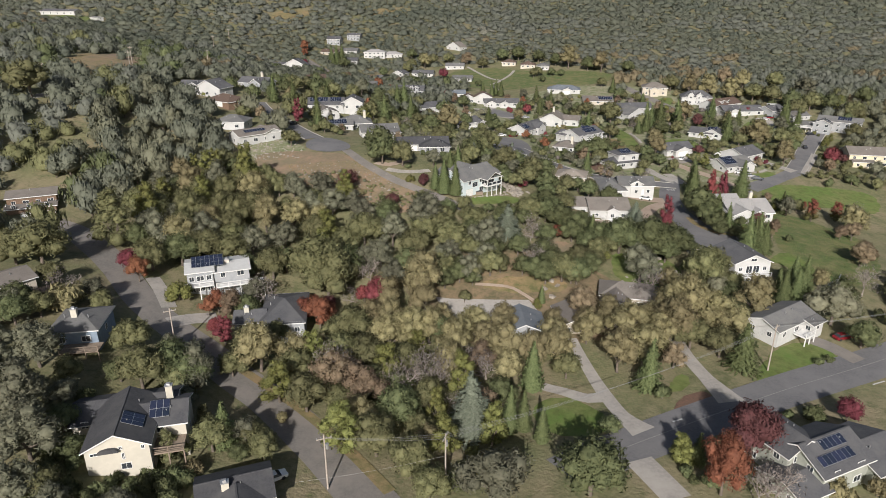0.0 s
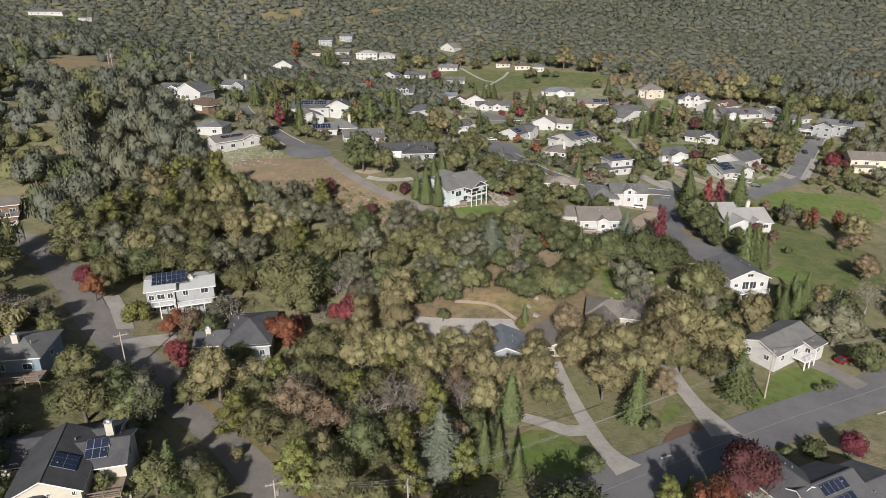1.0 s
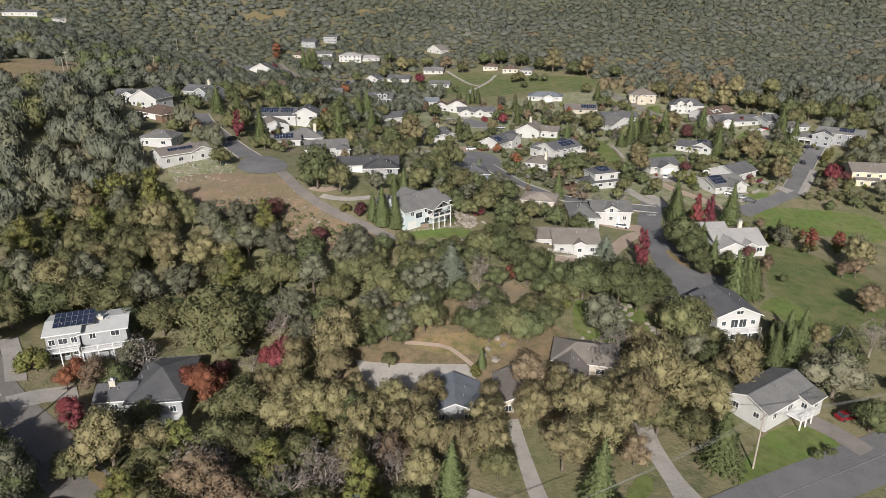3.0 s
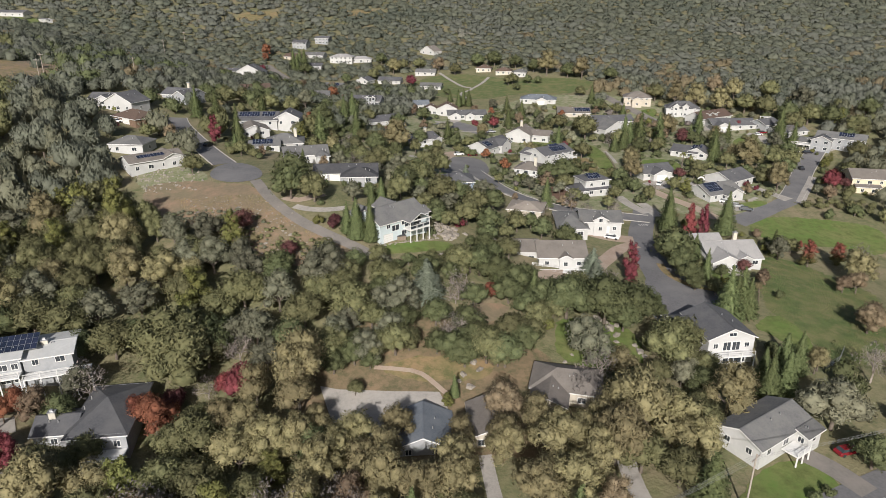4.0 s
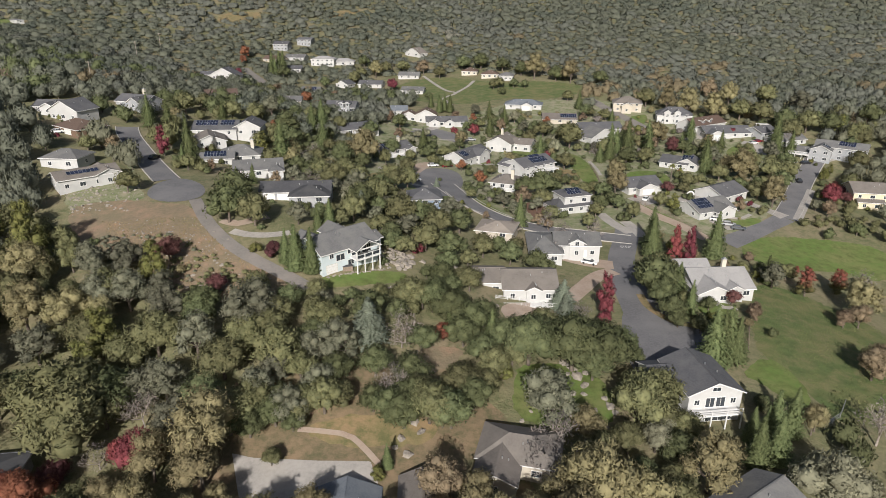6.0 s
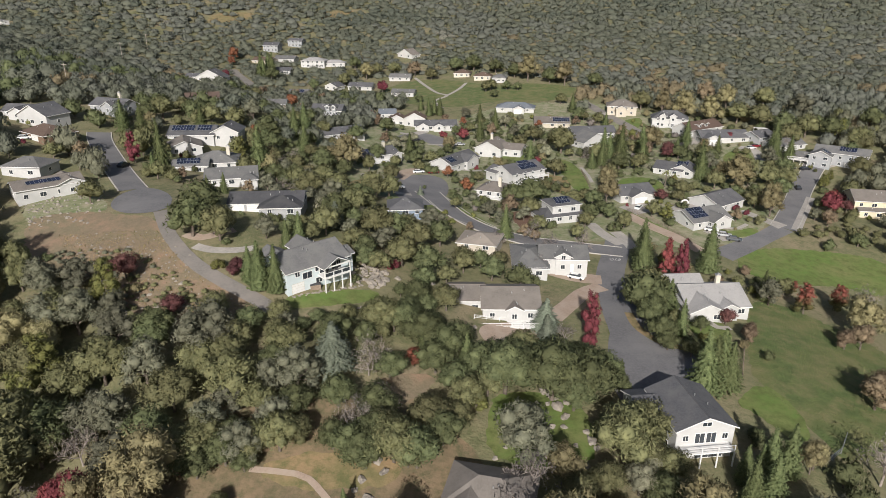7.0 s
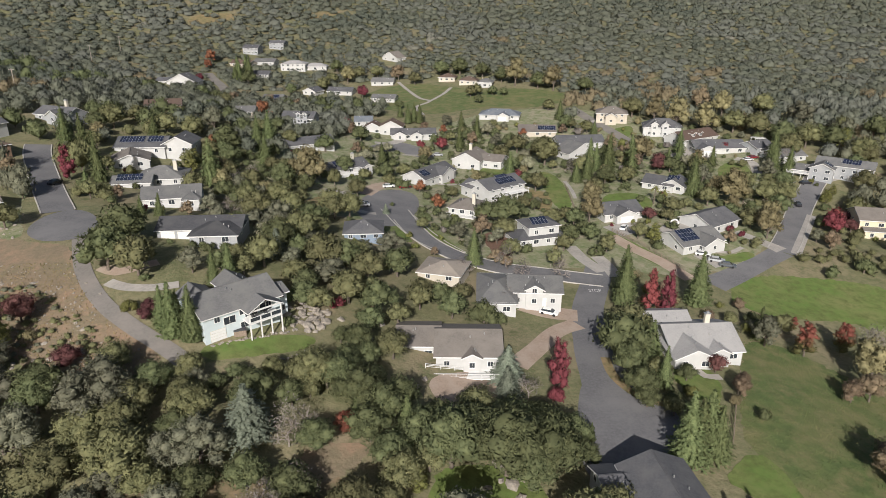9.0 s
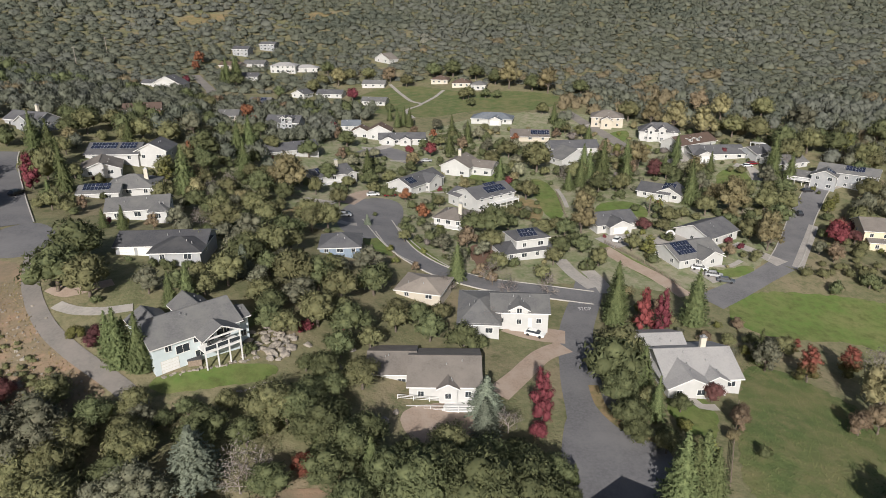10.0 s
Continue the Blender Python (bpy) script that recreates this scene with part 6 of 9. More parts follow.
house("house", -118.8, 498.2, -7.5, [(0, 0, 18.5, 10, 2.9, 'y', 0.5), (-8, 2, 9, 8, 3, 'x', 0.42)], z=37.2, wall='white', roof='slate', label='white gabled house with dark roof among trees', windows=(3, 1, 1))
house("house", -80.8, 379.3, 18.1, [(0, 0, 14.8, 11, 2.7, 'x', 0.35)], z=41.5, wall='brown', roof='brown', label='brown roofed house among trees', windows=(3, 1, 1))
house("house", -103.7, 611.6, -7.4, [(0, 0, 11.9, 10, 5, 'x', 0.4)], z=46.4, wall='grey', roof='slate', label='dark far house with tall windows', windows=(4, 1, 1))
house("house", -88.4, 631.6, -8.5, [(0, 0, 11.9, 10, 5, 'x', 0.3)], z=48.7, wall='grey', roof='slate', label='dark modern far house', windows=(4, 1, 1))
house("house", 3.2, 605.7, -42.6, [(0, 0, 15.9, 9, 2.7, 'y', 0.5)], z=42.9, wall='white', roof='taupe', label='far white gabled house on the slope', windows=(2, 1, 1))
house("house", 46.3, 532.2, -10.2, [(0, 0, 10.7, 11, 2.9, 'hip', 0.42)], z=36.2, wall='cream', roof='brown', label='far cream house with brown roof', windows=(3, 1, 1))
house("house", 59.6, 519.4, -9.2, [(0, 0, 11.0, 11, 2.9, 'hip', 0.42)], z=35.7, wall='cream', roof='brown', label='far cream house with brown hipped roof', windows=(3, 1, 1))
house("house", 70.8, 509.9, -11.0, [(0, 0, 9.0, 11, 3.4, 'hip', 0.42)], z=35.3, wall='white', roof='grey', label='far white house with grey roof', windows=(3, 1, 1))
house("house", -102.8, 336.1, -20.8, [(0, 0, 16.0, 9, 3.0, 'x', 0.5), (8.0, -2, 6.4, 5, 3.0, 'y', 0.6)], z=45.4, wall='grey', roof='slate', label='dark two storey house with chimney and gables', windows=(3, 1, 1), chimneys=((11.2, 5, 7.5),))
house("house", -123.5, 313.2, -6.1, [(0, 0, 15.9, 8, 3.0, 'x', 0.45), (4.8, -3, 6.4, 7, 3.0, 'y', 0.5)], z=46.8, wall='white', roof='slate', label='white gabled house with blue grey roof and columns', windows=(3, 1, 1))
house("house", -74.4, 237.7, 42.2, [(0, 0, 16.6, 9, 3.6, 'x', 0.36), (10.3, -0.4, 6.3, 9.5, 3.7, 'y', 0.4)], z=37.4, wall='white', roof='taupe', label='long white house with taupe roof on the knoll', windows=(4, 1, 1), panels=((0, 'front', 3, 1.5, 8, 1),))
house("house", -89.2, 255.6, -4.8, [(0, 0, 11.8, 9, 3.4, 'hip', 0.42)], z=40.0, wall='white', roof='grey', label='white house with grey hipped roof', windows=(2, 1, 1))
house("house", -104.8, 292.8, -35.9, [(0, 0, 16.0, 11, 2.5, 'hip', 0.4)], z=43.9, wall='brown', roof='brown', label='low brown roofed house with white garage door', windows=(2, 1, 1), garage=((0, 7, 4.8),))
house("house", -367.4, 634.6, -10.2, [(0, 0, 34.7, 11, 3.2, 'x', 0.35)], z=71.1, wall='white', roof='slate', label='white ranch house on the far hill', windows=(5, 1, 1))
house("house", -311.5, 612.0, -39.2, [(0, 0, 14.3, 5, 2.6, 'x', 0.3)], z=67.2, wall='white', roof='grey', label='small white shed on the far hill', windows=(1, 1, 1))
house("house", -81.1, 549.2, -4.5, [(0, 0, 11.6, 10, 2.5, 'x', 0.4)], z=36.2, wall='white', roof='slate', label='far white house between trees', windows=(3, 1, 1))
house("house", -54.8, 472.8, -6.4, [(0, 0, 11.5, 10, 2.5, 'x', 0.4)], z=31.0, wall='beige', roof='grey', label='house with grey roof and solar panels', windows=(3, 1, 1), panels=((0, 'front', 3, 1, 6, 2),))
house("house", -114.7, 307.8, -18.7, [(0, 0, 13.7, 10, 4, 'y', 0.5)], z=45.4, wall='white', roof='slate', label='white house with gable among trees', windows=(3, 1, 1))
house("house", 42.9, 241.2, -16.4, [(0, 0, 10.8, 10, 2.5, 'hip', 0.3)], z=23.0, wall='beige', roof='tan', label='low house with broad tan roof among oaks', windows=(2, 1, 1))

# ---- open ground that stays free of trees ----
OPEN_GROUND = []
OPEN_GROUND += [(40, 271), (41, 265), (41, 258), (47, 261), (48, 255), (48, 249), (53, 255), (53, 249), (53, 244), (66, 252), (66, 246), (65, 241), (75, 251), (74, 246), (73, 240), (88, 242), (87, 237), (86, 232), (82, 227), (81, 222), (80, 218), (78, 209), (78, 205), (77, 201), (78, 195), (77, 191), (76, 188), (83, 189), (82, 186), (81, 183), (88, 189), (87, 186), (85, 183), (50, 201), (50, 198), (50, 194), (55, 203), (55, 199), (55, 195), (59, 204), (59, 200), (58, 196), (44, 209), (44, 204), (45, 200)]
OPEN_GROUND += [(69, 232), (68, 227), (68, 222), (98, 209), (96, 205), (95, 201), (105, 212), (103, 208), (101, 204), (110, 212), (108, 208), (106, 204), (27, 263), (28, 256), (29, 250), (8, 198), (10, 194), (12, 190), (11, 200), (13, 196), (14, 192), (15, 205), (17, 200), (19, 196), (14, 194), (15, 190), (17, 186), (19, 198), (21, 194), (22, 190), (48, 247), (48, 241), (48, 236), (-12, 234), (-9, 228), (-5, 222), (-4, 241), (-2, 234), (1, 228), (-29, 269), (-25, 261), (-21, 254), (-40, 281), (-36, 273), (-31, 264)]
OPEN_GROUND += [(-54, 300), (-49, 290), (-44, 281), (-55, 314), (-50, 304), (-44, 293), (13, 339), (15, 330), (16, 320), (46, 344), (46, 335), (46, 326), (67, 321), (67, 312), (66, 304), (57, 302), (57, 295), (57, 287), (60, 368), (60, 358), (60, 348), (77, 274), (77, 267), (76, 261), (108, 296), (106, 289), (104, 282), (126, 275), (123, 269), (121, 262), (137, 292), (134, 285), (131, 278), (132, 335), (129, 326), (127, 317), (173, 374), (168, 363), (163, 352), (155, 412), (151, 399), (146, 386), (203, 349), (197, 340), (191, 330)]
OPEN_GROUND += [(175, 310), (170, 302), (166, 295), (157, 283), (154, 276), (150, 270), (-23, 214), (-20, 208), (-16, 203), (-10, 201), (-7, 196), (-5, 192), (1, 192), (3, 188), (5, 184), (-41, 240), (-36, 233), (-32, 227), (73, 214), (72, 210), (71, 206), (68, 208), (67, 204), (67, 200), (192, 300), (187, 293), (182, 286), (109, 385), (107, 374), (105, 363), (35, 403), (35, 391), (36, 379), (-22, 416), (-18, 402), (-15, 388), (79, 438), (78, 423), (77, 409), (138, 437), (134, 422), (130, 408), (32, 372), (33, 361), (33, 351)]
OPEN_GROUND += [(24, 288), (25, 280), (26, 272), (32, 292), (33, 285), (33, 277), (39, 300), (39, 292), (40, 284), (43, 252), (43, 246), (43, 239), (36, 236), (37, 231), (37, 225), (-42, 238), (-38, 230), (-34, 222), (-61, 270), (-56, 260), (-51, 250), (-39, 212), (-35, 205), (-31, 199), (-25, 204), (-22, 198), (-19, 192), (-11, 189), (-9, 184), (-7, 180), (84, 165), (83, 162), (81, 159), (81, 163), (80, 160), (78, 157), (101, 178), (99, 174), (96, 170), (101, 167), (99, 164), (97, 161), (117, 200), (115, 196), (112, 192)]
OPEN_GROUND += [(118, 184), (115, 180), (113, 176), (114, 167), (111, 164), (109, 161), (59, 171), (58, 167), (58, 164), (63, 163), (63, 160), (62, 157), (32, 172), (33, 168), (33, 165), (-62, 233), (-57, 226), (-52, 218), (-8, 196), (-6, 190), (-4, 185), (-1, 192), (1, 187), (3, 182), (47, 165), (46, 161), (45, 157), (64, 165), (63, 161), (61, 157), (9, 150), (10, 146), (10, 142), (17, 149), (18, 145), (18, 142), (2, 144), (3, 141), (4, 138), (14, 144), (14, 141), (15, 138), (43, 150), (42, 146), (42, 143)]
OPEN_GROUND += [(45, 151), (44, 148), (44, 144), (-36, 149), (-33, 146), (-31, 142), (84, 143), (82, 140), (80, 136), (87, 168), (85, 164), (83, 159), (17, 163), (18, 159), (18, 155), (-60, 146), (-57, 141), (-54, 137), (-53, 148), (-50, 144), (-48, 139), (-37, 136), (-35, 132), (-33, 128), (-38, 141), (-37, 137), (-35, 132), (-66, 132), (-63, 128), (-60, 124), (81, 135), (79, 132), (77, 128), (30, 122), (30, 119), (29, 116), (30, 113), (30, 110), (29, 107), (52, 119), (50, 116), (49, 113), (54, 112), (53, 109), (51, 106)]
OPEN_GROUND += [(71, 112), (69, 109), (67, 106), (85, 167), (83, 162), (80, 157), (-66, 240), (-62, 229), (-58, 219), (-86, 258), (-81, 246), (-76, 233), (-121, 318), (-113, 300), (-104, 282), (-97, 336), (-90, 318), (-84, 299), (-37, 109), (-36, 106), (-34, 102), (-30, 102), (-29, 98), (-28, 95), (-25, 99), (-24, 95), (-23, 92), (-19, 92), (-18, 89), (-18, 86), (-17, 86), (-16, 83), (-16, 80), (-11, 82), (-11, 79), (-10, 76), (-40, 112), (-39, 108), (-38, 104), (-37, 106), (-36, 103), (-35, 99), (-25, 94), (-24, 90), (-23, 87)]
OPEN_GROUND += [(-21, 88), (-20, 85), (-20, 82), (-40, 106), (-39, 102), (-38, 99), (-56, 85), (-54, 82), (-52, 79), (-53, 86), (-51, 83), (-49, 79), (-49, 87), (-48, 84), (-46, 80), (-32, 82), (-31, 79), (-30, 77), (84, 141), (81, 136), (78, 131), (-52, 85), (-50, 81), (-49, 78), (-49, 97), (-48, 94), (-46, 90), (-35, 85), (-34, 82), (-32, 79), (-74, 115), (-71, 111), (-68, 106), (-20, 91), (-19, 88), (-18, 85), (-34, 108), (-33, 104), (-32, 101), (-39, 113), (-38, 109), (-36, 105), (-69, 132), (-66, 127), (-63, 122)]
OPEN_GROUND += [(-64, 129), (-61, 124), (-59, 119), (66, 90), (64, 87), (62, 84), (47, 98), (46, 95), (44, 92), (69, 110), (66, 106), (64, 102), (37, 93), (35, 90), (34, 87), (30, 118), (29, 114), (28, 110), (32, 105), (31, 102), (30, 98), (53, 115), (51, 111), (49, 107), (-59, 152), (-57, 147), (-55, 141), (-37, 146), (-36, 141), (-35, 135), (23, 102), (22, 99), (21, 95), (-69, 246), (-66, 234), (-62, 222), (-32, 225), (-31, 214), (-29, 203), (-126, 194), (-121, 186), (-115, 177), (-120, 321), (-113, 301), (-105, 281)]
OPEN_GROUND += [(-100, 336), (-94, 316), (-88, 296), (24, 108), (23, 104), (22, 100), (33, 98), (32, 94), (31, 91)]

# ---- trees: x, y, crown radius, height ----
for spot in [(-61.2, 74.2, 4, 7.6), (8.2, 79.6, 5.6, 10.7), (-63.9, 82.6, 5, 9.5), (-68.7, 89.9, 5.5, 10.4), (-65.1, 95.4, 2.9, 5.5), (-34.9, 95.4, 2.8, 5.3), (-46.9, 101.5, 2.7, 5.1), (-73.7, 103.8, 5.1, 9.7), (-47.2, 108.4, 4.7, 9), (-45.9, 145.2, 3.5, 6.7), (-13, 154.4, 3.9, 7.4), (7, 155.8, 3.7, 7.1), (52, 158.4, 5.6, 10.7), (0.4, 160.2, 4.1, 7.8), (-18.9, 160.9, 4.8, 9.1), (11.1, 160.9, 3.6, 6.8), (-16.8, 161.5, 4.6, 8.7), (-51.4, 165, 4.7, 9), (2.9, 165.7, 3.7, 7), (8.1, 169.7, 3.6, 6.9), (-44.4, 170, 4.6, 8.8), (-14, 171.2, 5.1, 9.7), (-6.6, 177, 5, 9.6)]:
    place_tree("grey", *spot)
for spot in [(-3.8, 179.6, 4.9, 9.3), (-23.4, 181.4, 4.1, 7.9), (-5.9, 181.8, 3.8, 7.2), (-38.6, 184.2, 4.8, 9.1), (-32.6, 184.7, 4.5, 8.6), (8.2, 185, 2.1, 3.9), (-27, 187.8, 3.2, 6.2), (-34.6, 190.2, 3.3, 6.3), (-44.4, 195.5, 3.4, 6.5), (-38.1, 197.2, 4.1, 7.9), (-46.8, 198.1, 4.2, 7.9), (122, 221, 3.9, 7.4), (122.4, 224, 2.9, 5.5), (7.4, 249.6, 4.1, 7.7), (-43.4, 356.1, 5.3, 10), (73.7, 388.1, 3.3, 6.2), (222.7, 409.8, 6.5, 12.4), (50.9, 423.4, 3.3, 6.3)]:
    place_tree("grey", *spot)
for spot in [(-58.8, 75.9, 3.3, 5.7), (-2.1, 81.7, 3.5, 6.2), (-5.4, 87.2, 4.4, 7.7), (-43.4, 89.3, 1.7, 3), (-30.5, 91, 3.2, 5.7), (-39.3, 91.5, 3.8, 6.7), (-11.6, 93.3, 4.9, 8.5), (-33.3, 95, 2.6, 4.5), (-67.3, 101.5, 3, 5.3), (-49.2, 104.4, 3.7, 6.5), (-56.1, 104.6, 5.2, 9.1), (-26.3, 106.3, 4.8, 8.5), (-20, 107, 3.7, 6.5), (-2.7, 108.5, 3.9, 6.9), (-14.1, 112.9, 4.2, 7.3), (-61.9, 114.4, 4.2, 7.4), (-42.6, 114.5, 3.4, 6), (-30.6, 116.6, 4.4, 7.7), (20.2, 120.1, 3.5, 6.2), (-8.6, 121.2, 4.4, 7.7), (-40.1, 121.7, 5, 8.8), (-17.2, 123, 4.8, 8.5)]:
    place_tree("olive", *spot)
for spot in [(-22.2, 123.6, 4.7, 8.2), (60.1, 124.1, 4.5, 7.8), (-72.7, 125.9, 3.1, 5.5), (54.9, 127.8, 4.6, 8), (-37.5, 129.6, 3.2, 5.6), (-23.9, 131.9, 4, 7.1), (-20.6, 132.4, 5.4, 9.5), (-87.8, 134.6, 3.3, 5.8), (69.1, 138.2, 3.7, 6.5), (-21.1, 138.8, 3.7, 6.5), (-95.6, 144.1, 6.9, 12.1), (-103.3, 146.2, 5.4, 9.5), (5.4, 147.3, 2, 3.5), (-28.9, 149.8, 7.5, 13.1), (-72.5, 150.2, 5.2, 9.2), (60.1, 150.2, 3.1, 5.4), (-30.9, 154.3, 8.5, 14.8), (75.5, 155, 3.4, 6), (-25.3, 155.6, 4.8, 8.5), (-2.1, 155.6, 4.2, 7.4), (33.3, 155.7, 2.9, 5.1), (-44.3, 156.4, 5.3, 9.2), (31.1, 156.6, 4.8, 8.4)]:
    place_tree("olive", *spot)
for spot in [(8.2, 156.8, 3, 5.2), (70.9, 157.2, 4.3, 7.6), (-0.1, 157.5, 4.3, 7.5), (12.4, 158, 4.3, 7.5), (68.9, 158.7, 6.1, 10.7), (29.5, 158.9, 4.3, 7.6), (-61.7, 159.6, 5.6, 9.8), (-55.5, 160.3, 5.1, 9), (72.8, 162.7, 5.1, 9), (37, 164.1, 4, 7.1), (7, 165.1, 3.8, 6.7), (-7.5, 166, 5, 8.7), (2.1, 168.2, 5.5, 9.6), (-26.6, 168.5, 4.7, 8.2), (43.2, 170, 3.9, 6.8), (-22.1, 172.1, 5.6, 9.8), (2.7, 172.1, 3.3, 5.9), (-5.4, 172.8, 4.3, 7.5), (-17.7, 172.9, 4.3, 7.5), (47.2, 174.1, 3.4, 5.9), (-60.3, 174.3, 5, 8.7), (-0.4, 174.7, 4.3, 7.6), (-4.2, 175.2, 3.6, 6.3)]:
    place_tree("olive", *spot)
for spot in [(9.8, 178.6, 4.1, 7.1), (0.1, 179.5, 3.7, 6.5), (7.4, 181.2, 3.3, 5.8), (26.5, 186.5, 2.6, 4.6), (6.5, 186.9, 3, 5.3), (-38.5, 187.2, 4.7, 8.3), (-6.4, 187.6, 3.5, 6.1), (28.9, 189.6, 3.6, 6.3), (19.4, 190.2, 2.2, 3.8), (26.3, 190.0, 4.6, 6.8), (91.2, 190.8, 2.5, 4.4), (23.5, 191.4, 2.2, 3.8), (39.6, 201.5, 3.8, 6.6), (91.9, 203.6, 2.7, 4.7), (39.8, 214.4, 2.9, 5), (-13.7, 215.1, 5.1, 8.9), (29, 218, 4.5, 7.8), (6.8, 219.3, 2.9, 5.1), (91, 221.2, 4.7, 8.2)]:
    place_tree("olive", *spot)
for spot in [(44.1, 223.2, 3.5, 6.2), (9.6, 225.1, 4.4, 7.7), (3.4, 226.5, 2.1, 3.7), (43.9, 227.2, 3.4, 5.9), (129.7, 228.7, 2.7, 4.8), (31.8, 229.3, 4.8, 8.5), (117.5, 229.8, 2, 3.5), (22.1, 230.6, 5.3, 9.3), (53.8, 231.1, 3, 5.2), (-56.3, 240, 3.8, 6.7), (-1.4, 240.2, 3.3, 5.8), (13.8, 245.4, 4.8, 8.3), (-0.6, 258.2, 4.8, 8.5), (80.1, 259.3, 3, 5.2), (-164.8, 265.7, 8.9, 15.6), (-46.7, 270.2, 2.1, 3.7), (97.3, 270.2, 3.4, 6), (84.8, 270.4, 3.1, 5.5), (-82.4, 271.1, 3.4, 6), (5.4, 272.2, 4, 7), (-7.8, 274, 4, 7.1), (17.4, 274.1, 4.1, 7.1), (43, 277.4, 2.3, 4)]:
    place_tree("olive", *spot)
for spot in [(68, 278.5, 3.9, 6.8), (21.1, 278.6, 4.8, 8.4), (15.1, 281.4, 4.6, 8), (-0.9, 283.3, 4.6, 8), (84.5, 291.1, 3.5, 6.1), (148.7, 291.2, 4.2, 7.3), (89.4, 294.5, 3.2, 5.5), (122.6, 294.8, 2.6, 4.6), (-58.2, 295.5, 2.7, 4.8), (-14.1, 300, 4.3, 7.4), (76.3, 305.1, 3.1, 5.5), (132.5, 305.9, 2.4, 4.2), (19.8, 308.7, 3.7, 6.5), (141.4, 309.4, 4.1, 7.2), (-38, 312.6, 3.7, 6.5), (156.9, 315.7, 3.5, 6.1), (164.6, 316.6, 5.4, 9.5), (172.5, 319, 5.1, 8.9), (104.4, 321.1, 3.5, 6.2), (83.6, 325.1, 4.4, 7.7), (29.1, 326.8, 2.8, 4.9), (19.6, 330.1, 2.8, 5), (163.6, 330.4, 4.5, 7.9)]:
    place_tree("olive", *spot)
for spot in [(209.1, 331.8, 4.9, 8.6), (118.8, 332, 4.1, 7.2), (-74.9, 337.9, 5.3, 9.2), (-56.1, 340.2, 4.9, 8.7), (-46.5, 341.3, 5.4, 9.4), (33.9, 341.9, 3.4, 6), (51, 342.5, 2.1, 3.8), (104.9, 345.2, 4.7, 8.3), (154, 348, 3.7, 6.5), (151.7, 349.2, 4.4, 7.7), (-71.1, 351, 4.3, 7.5), (223.4, 354.3, 4.9, 8.6), (-13.7, 357.1, 4, 7), (82, 357.1, 3.4, 5.9), (223, 357.8, 6.1, 10.6), (91.9, 360.5, 6.8, 11.9), (-27.4, 363.4, 4.1, 7.1), (91.3, 364.5, 6.5, 11.3), (197, 367.3, 6, 10.6), (74.2, 368.6, 4.2, 7.4), (208.4, 375.4, 6.4, 11.2), (82.2, 379.5, 4.9, 8.5), (193.9, 393.3, 6.8, 11.8)]:
    place_tree("olive", *spot)
for spot in [(186.7, 400.9, 6.4, 11.2), (119.1, 407.6, 3.7, 6.5), (112.3, 413.9, 3.2, 5.7), (213.7, 432.2, 6.4, 11.2), (147.1, 432.4, 6.4, 11.2), (-64.8, 438.3, 4.6, 8), (106.2, 449.1, 3.6, 6.2), (65.7, 487.4, 3.9, 6.9), (68.9, 490.4, 4.2, 7.4), (-27.1, 519.4, 5.2, 9.1), (31, 528.4, 5, 8.8), (-25, 539.9, 4.4, 7.7), (4.3, 550.1, 5.6, 9.7), (-7.9, 550.7, 5.3, 9.2)]:
    place_tree("olive", *spot)
for spot in [(-59.3, 75.4, 2.8, 3.1), (-52.8, 76.4, 2.2, 2.4), (-55.5, 77.2, 2.5, 2.8), (-41.2, 77.9, 2.6, 2.8), (-51.4, 78.7, 2.2, 2.4), (-60.2, 80.1, 2.6, 2.8), (-46.2, 80.1, 2.3, 2.5), (-47.9, 80.3, 1.7, 1.9), (-42.9, 80.3, 2.6, 2.9), (-50.6, 81.4, 1.4, 1.5), (-57.3, 82.4, 2.1, 2.3), (-42.9, 82.5, 2.7, 2.9), (-40.5, 83, 2, 2.2), (40, 83.4, 1.1, 1.2), (-46.9, 83.6, 1.4, 1.6), (-61, 83.8, 2.1, 2.3), (1.5, 84.2, 2.7, 3), (27.6, 84.2, 2.2, 2.4), (39.3, 85.2, 1.5, 1.6), (-63, 97.7, 2, 2.2), (69.8, 101.7, 1.5, 1.6), (64.1, 101.9, 1.5, 1.6), (69.1, 102.4, 2.3, 2.5)]:
    place_tree("shrub", *spot)
for spot in [(42.6, 108.1, 2.3, 2.6), (-50.6, 114.5, 2.5, 2.8), (81.3, 122.6, 1.4, 1.6), (84.1, 123.9, 1.2, 1.4), (60.9, 148.8, 2.4, 2.7), (93.1, 164.3, 2.1, 2.3), (93.8, 165.1, 1.9, 2.1), (-18.4, 192.6, 1.3, 1.5), (90.4, 201.5, 2.2, 2.4), (19.1, 204.8, 1.5, 1.6), (-52.3, 210.5, 1.5, 1.7), (-11.5, 213.2, 1.3, 1.4), (-3.6, 228.7, 1.7, 1.8), (-6.9, 228.7, 1.4, 1.6), (-0, 229.3, 1.7, 1.8), (-7.6, 229.6, 1, 1.4), (-5.3, 230, 1, 1.7), (-12.9, 230.6, 1, 1.1), (51.2, 234.4, 0.9, 1.1), (48.1, 234.9, 0.9, 1.3), (51, 235, 1, 1.5), (28.1, 252.7, 0.7, 1.1)]:
    place_tree("shrub", *spot)
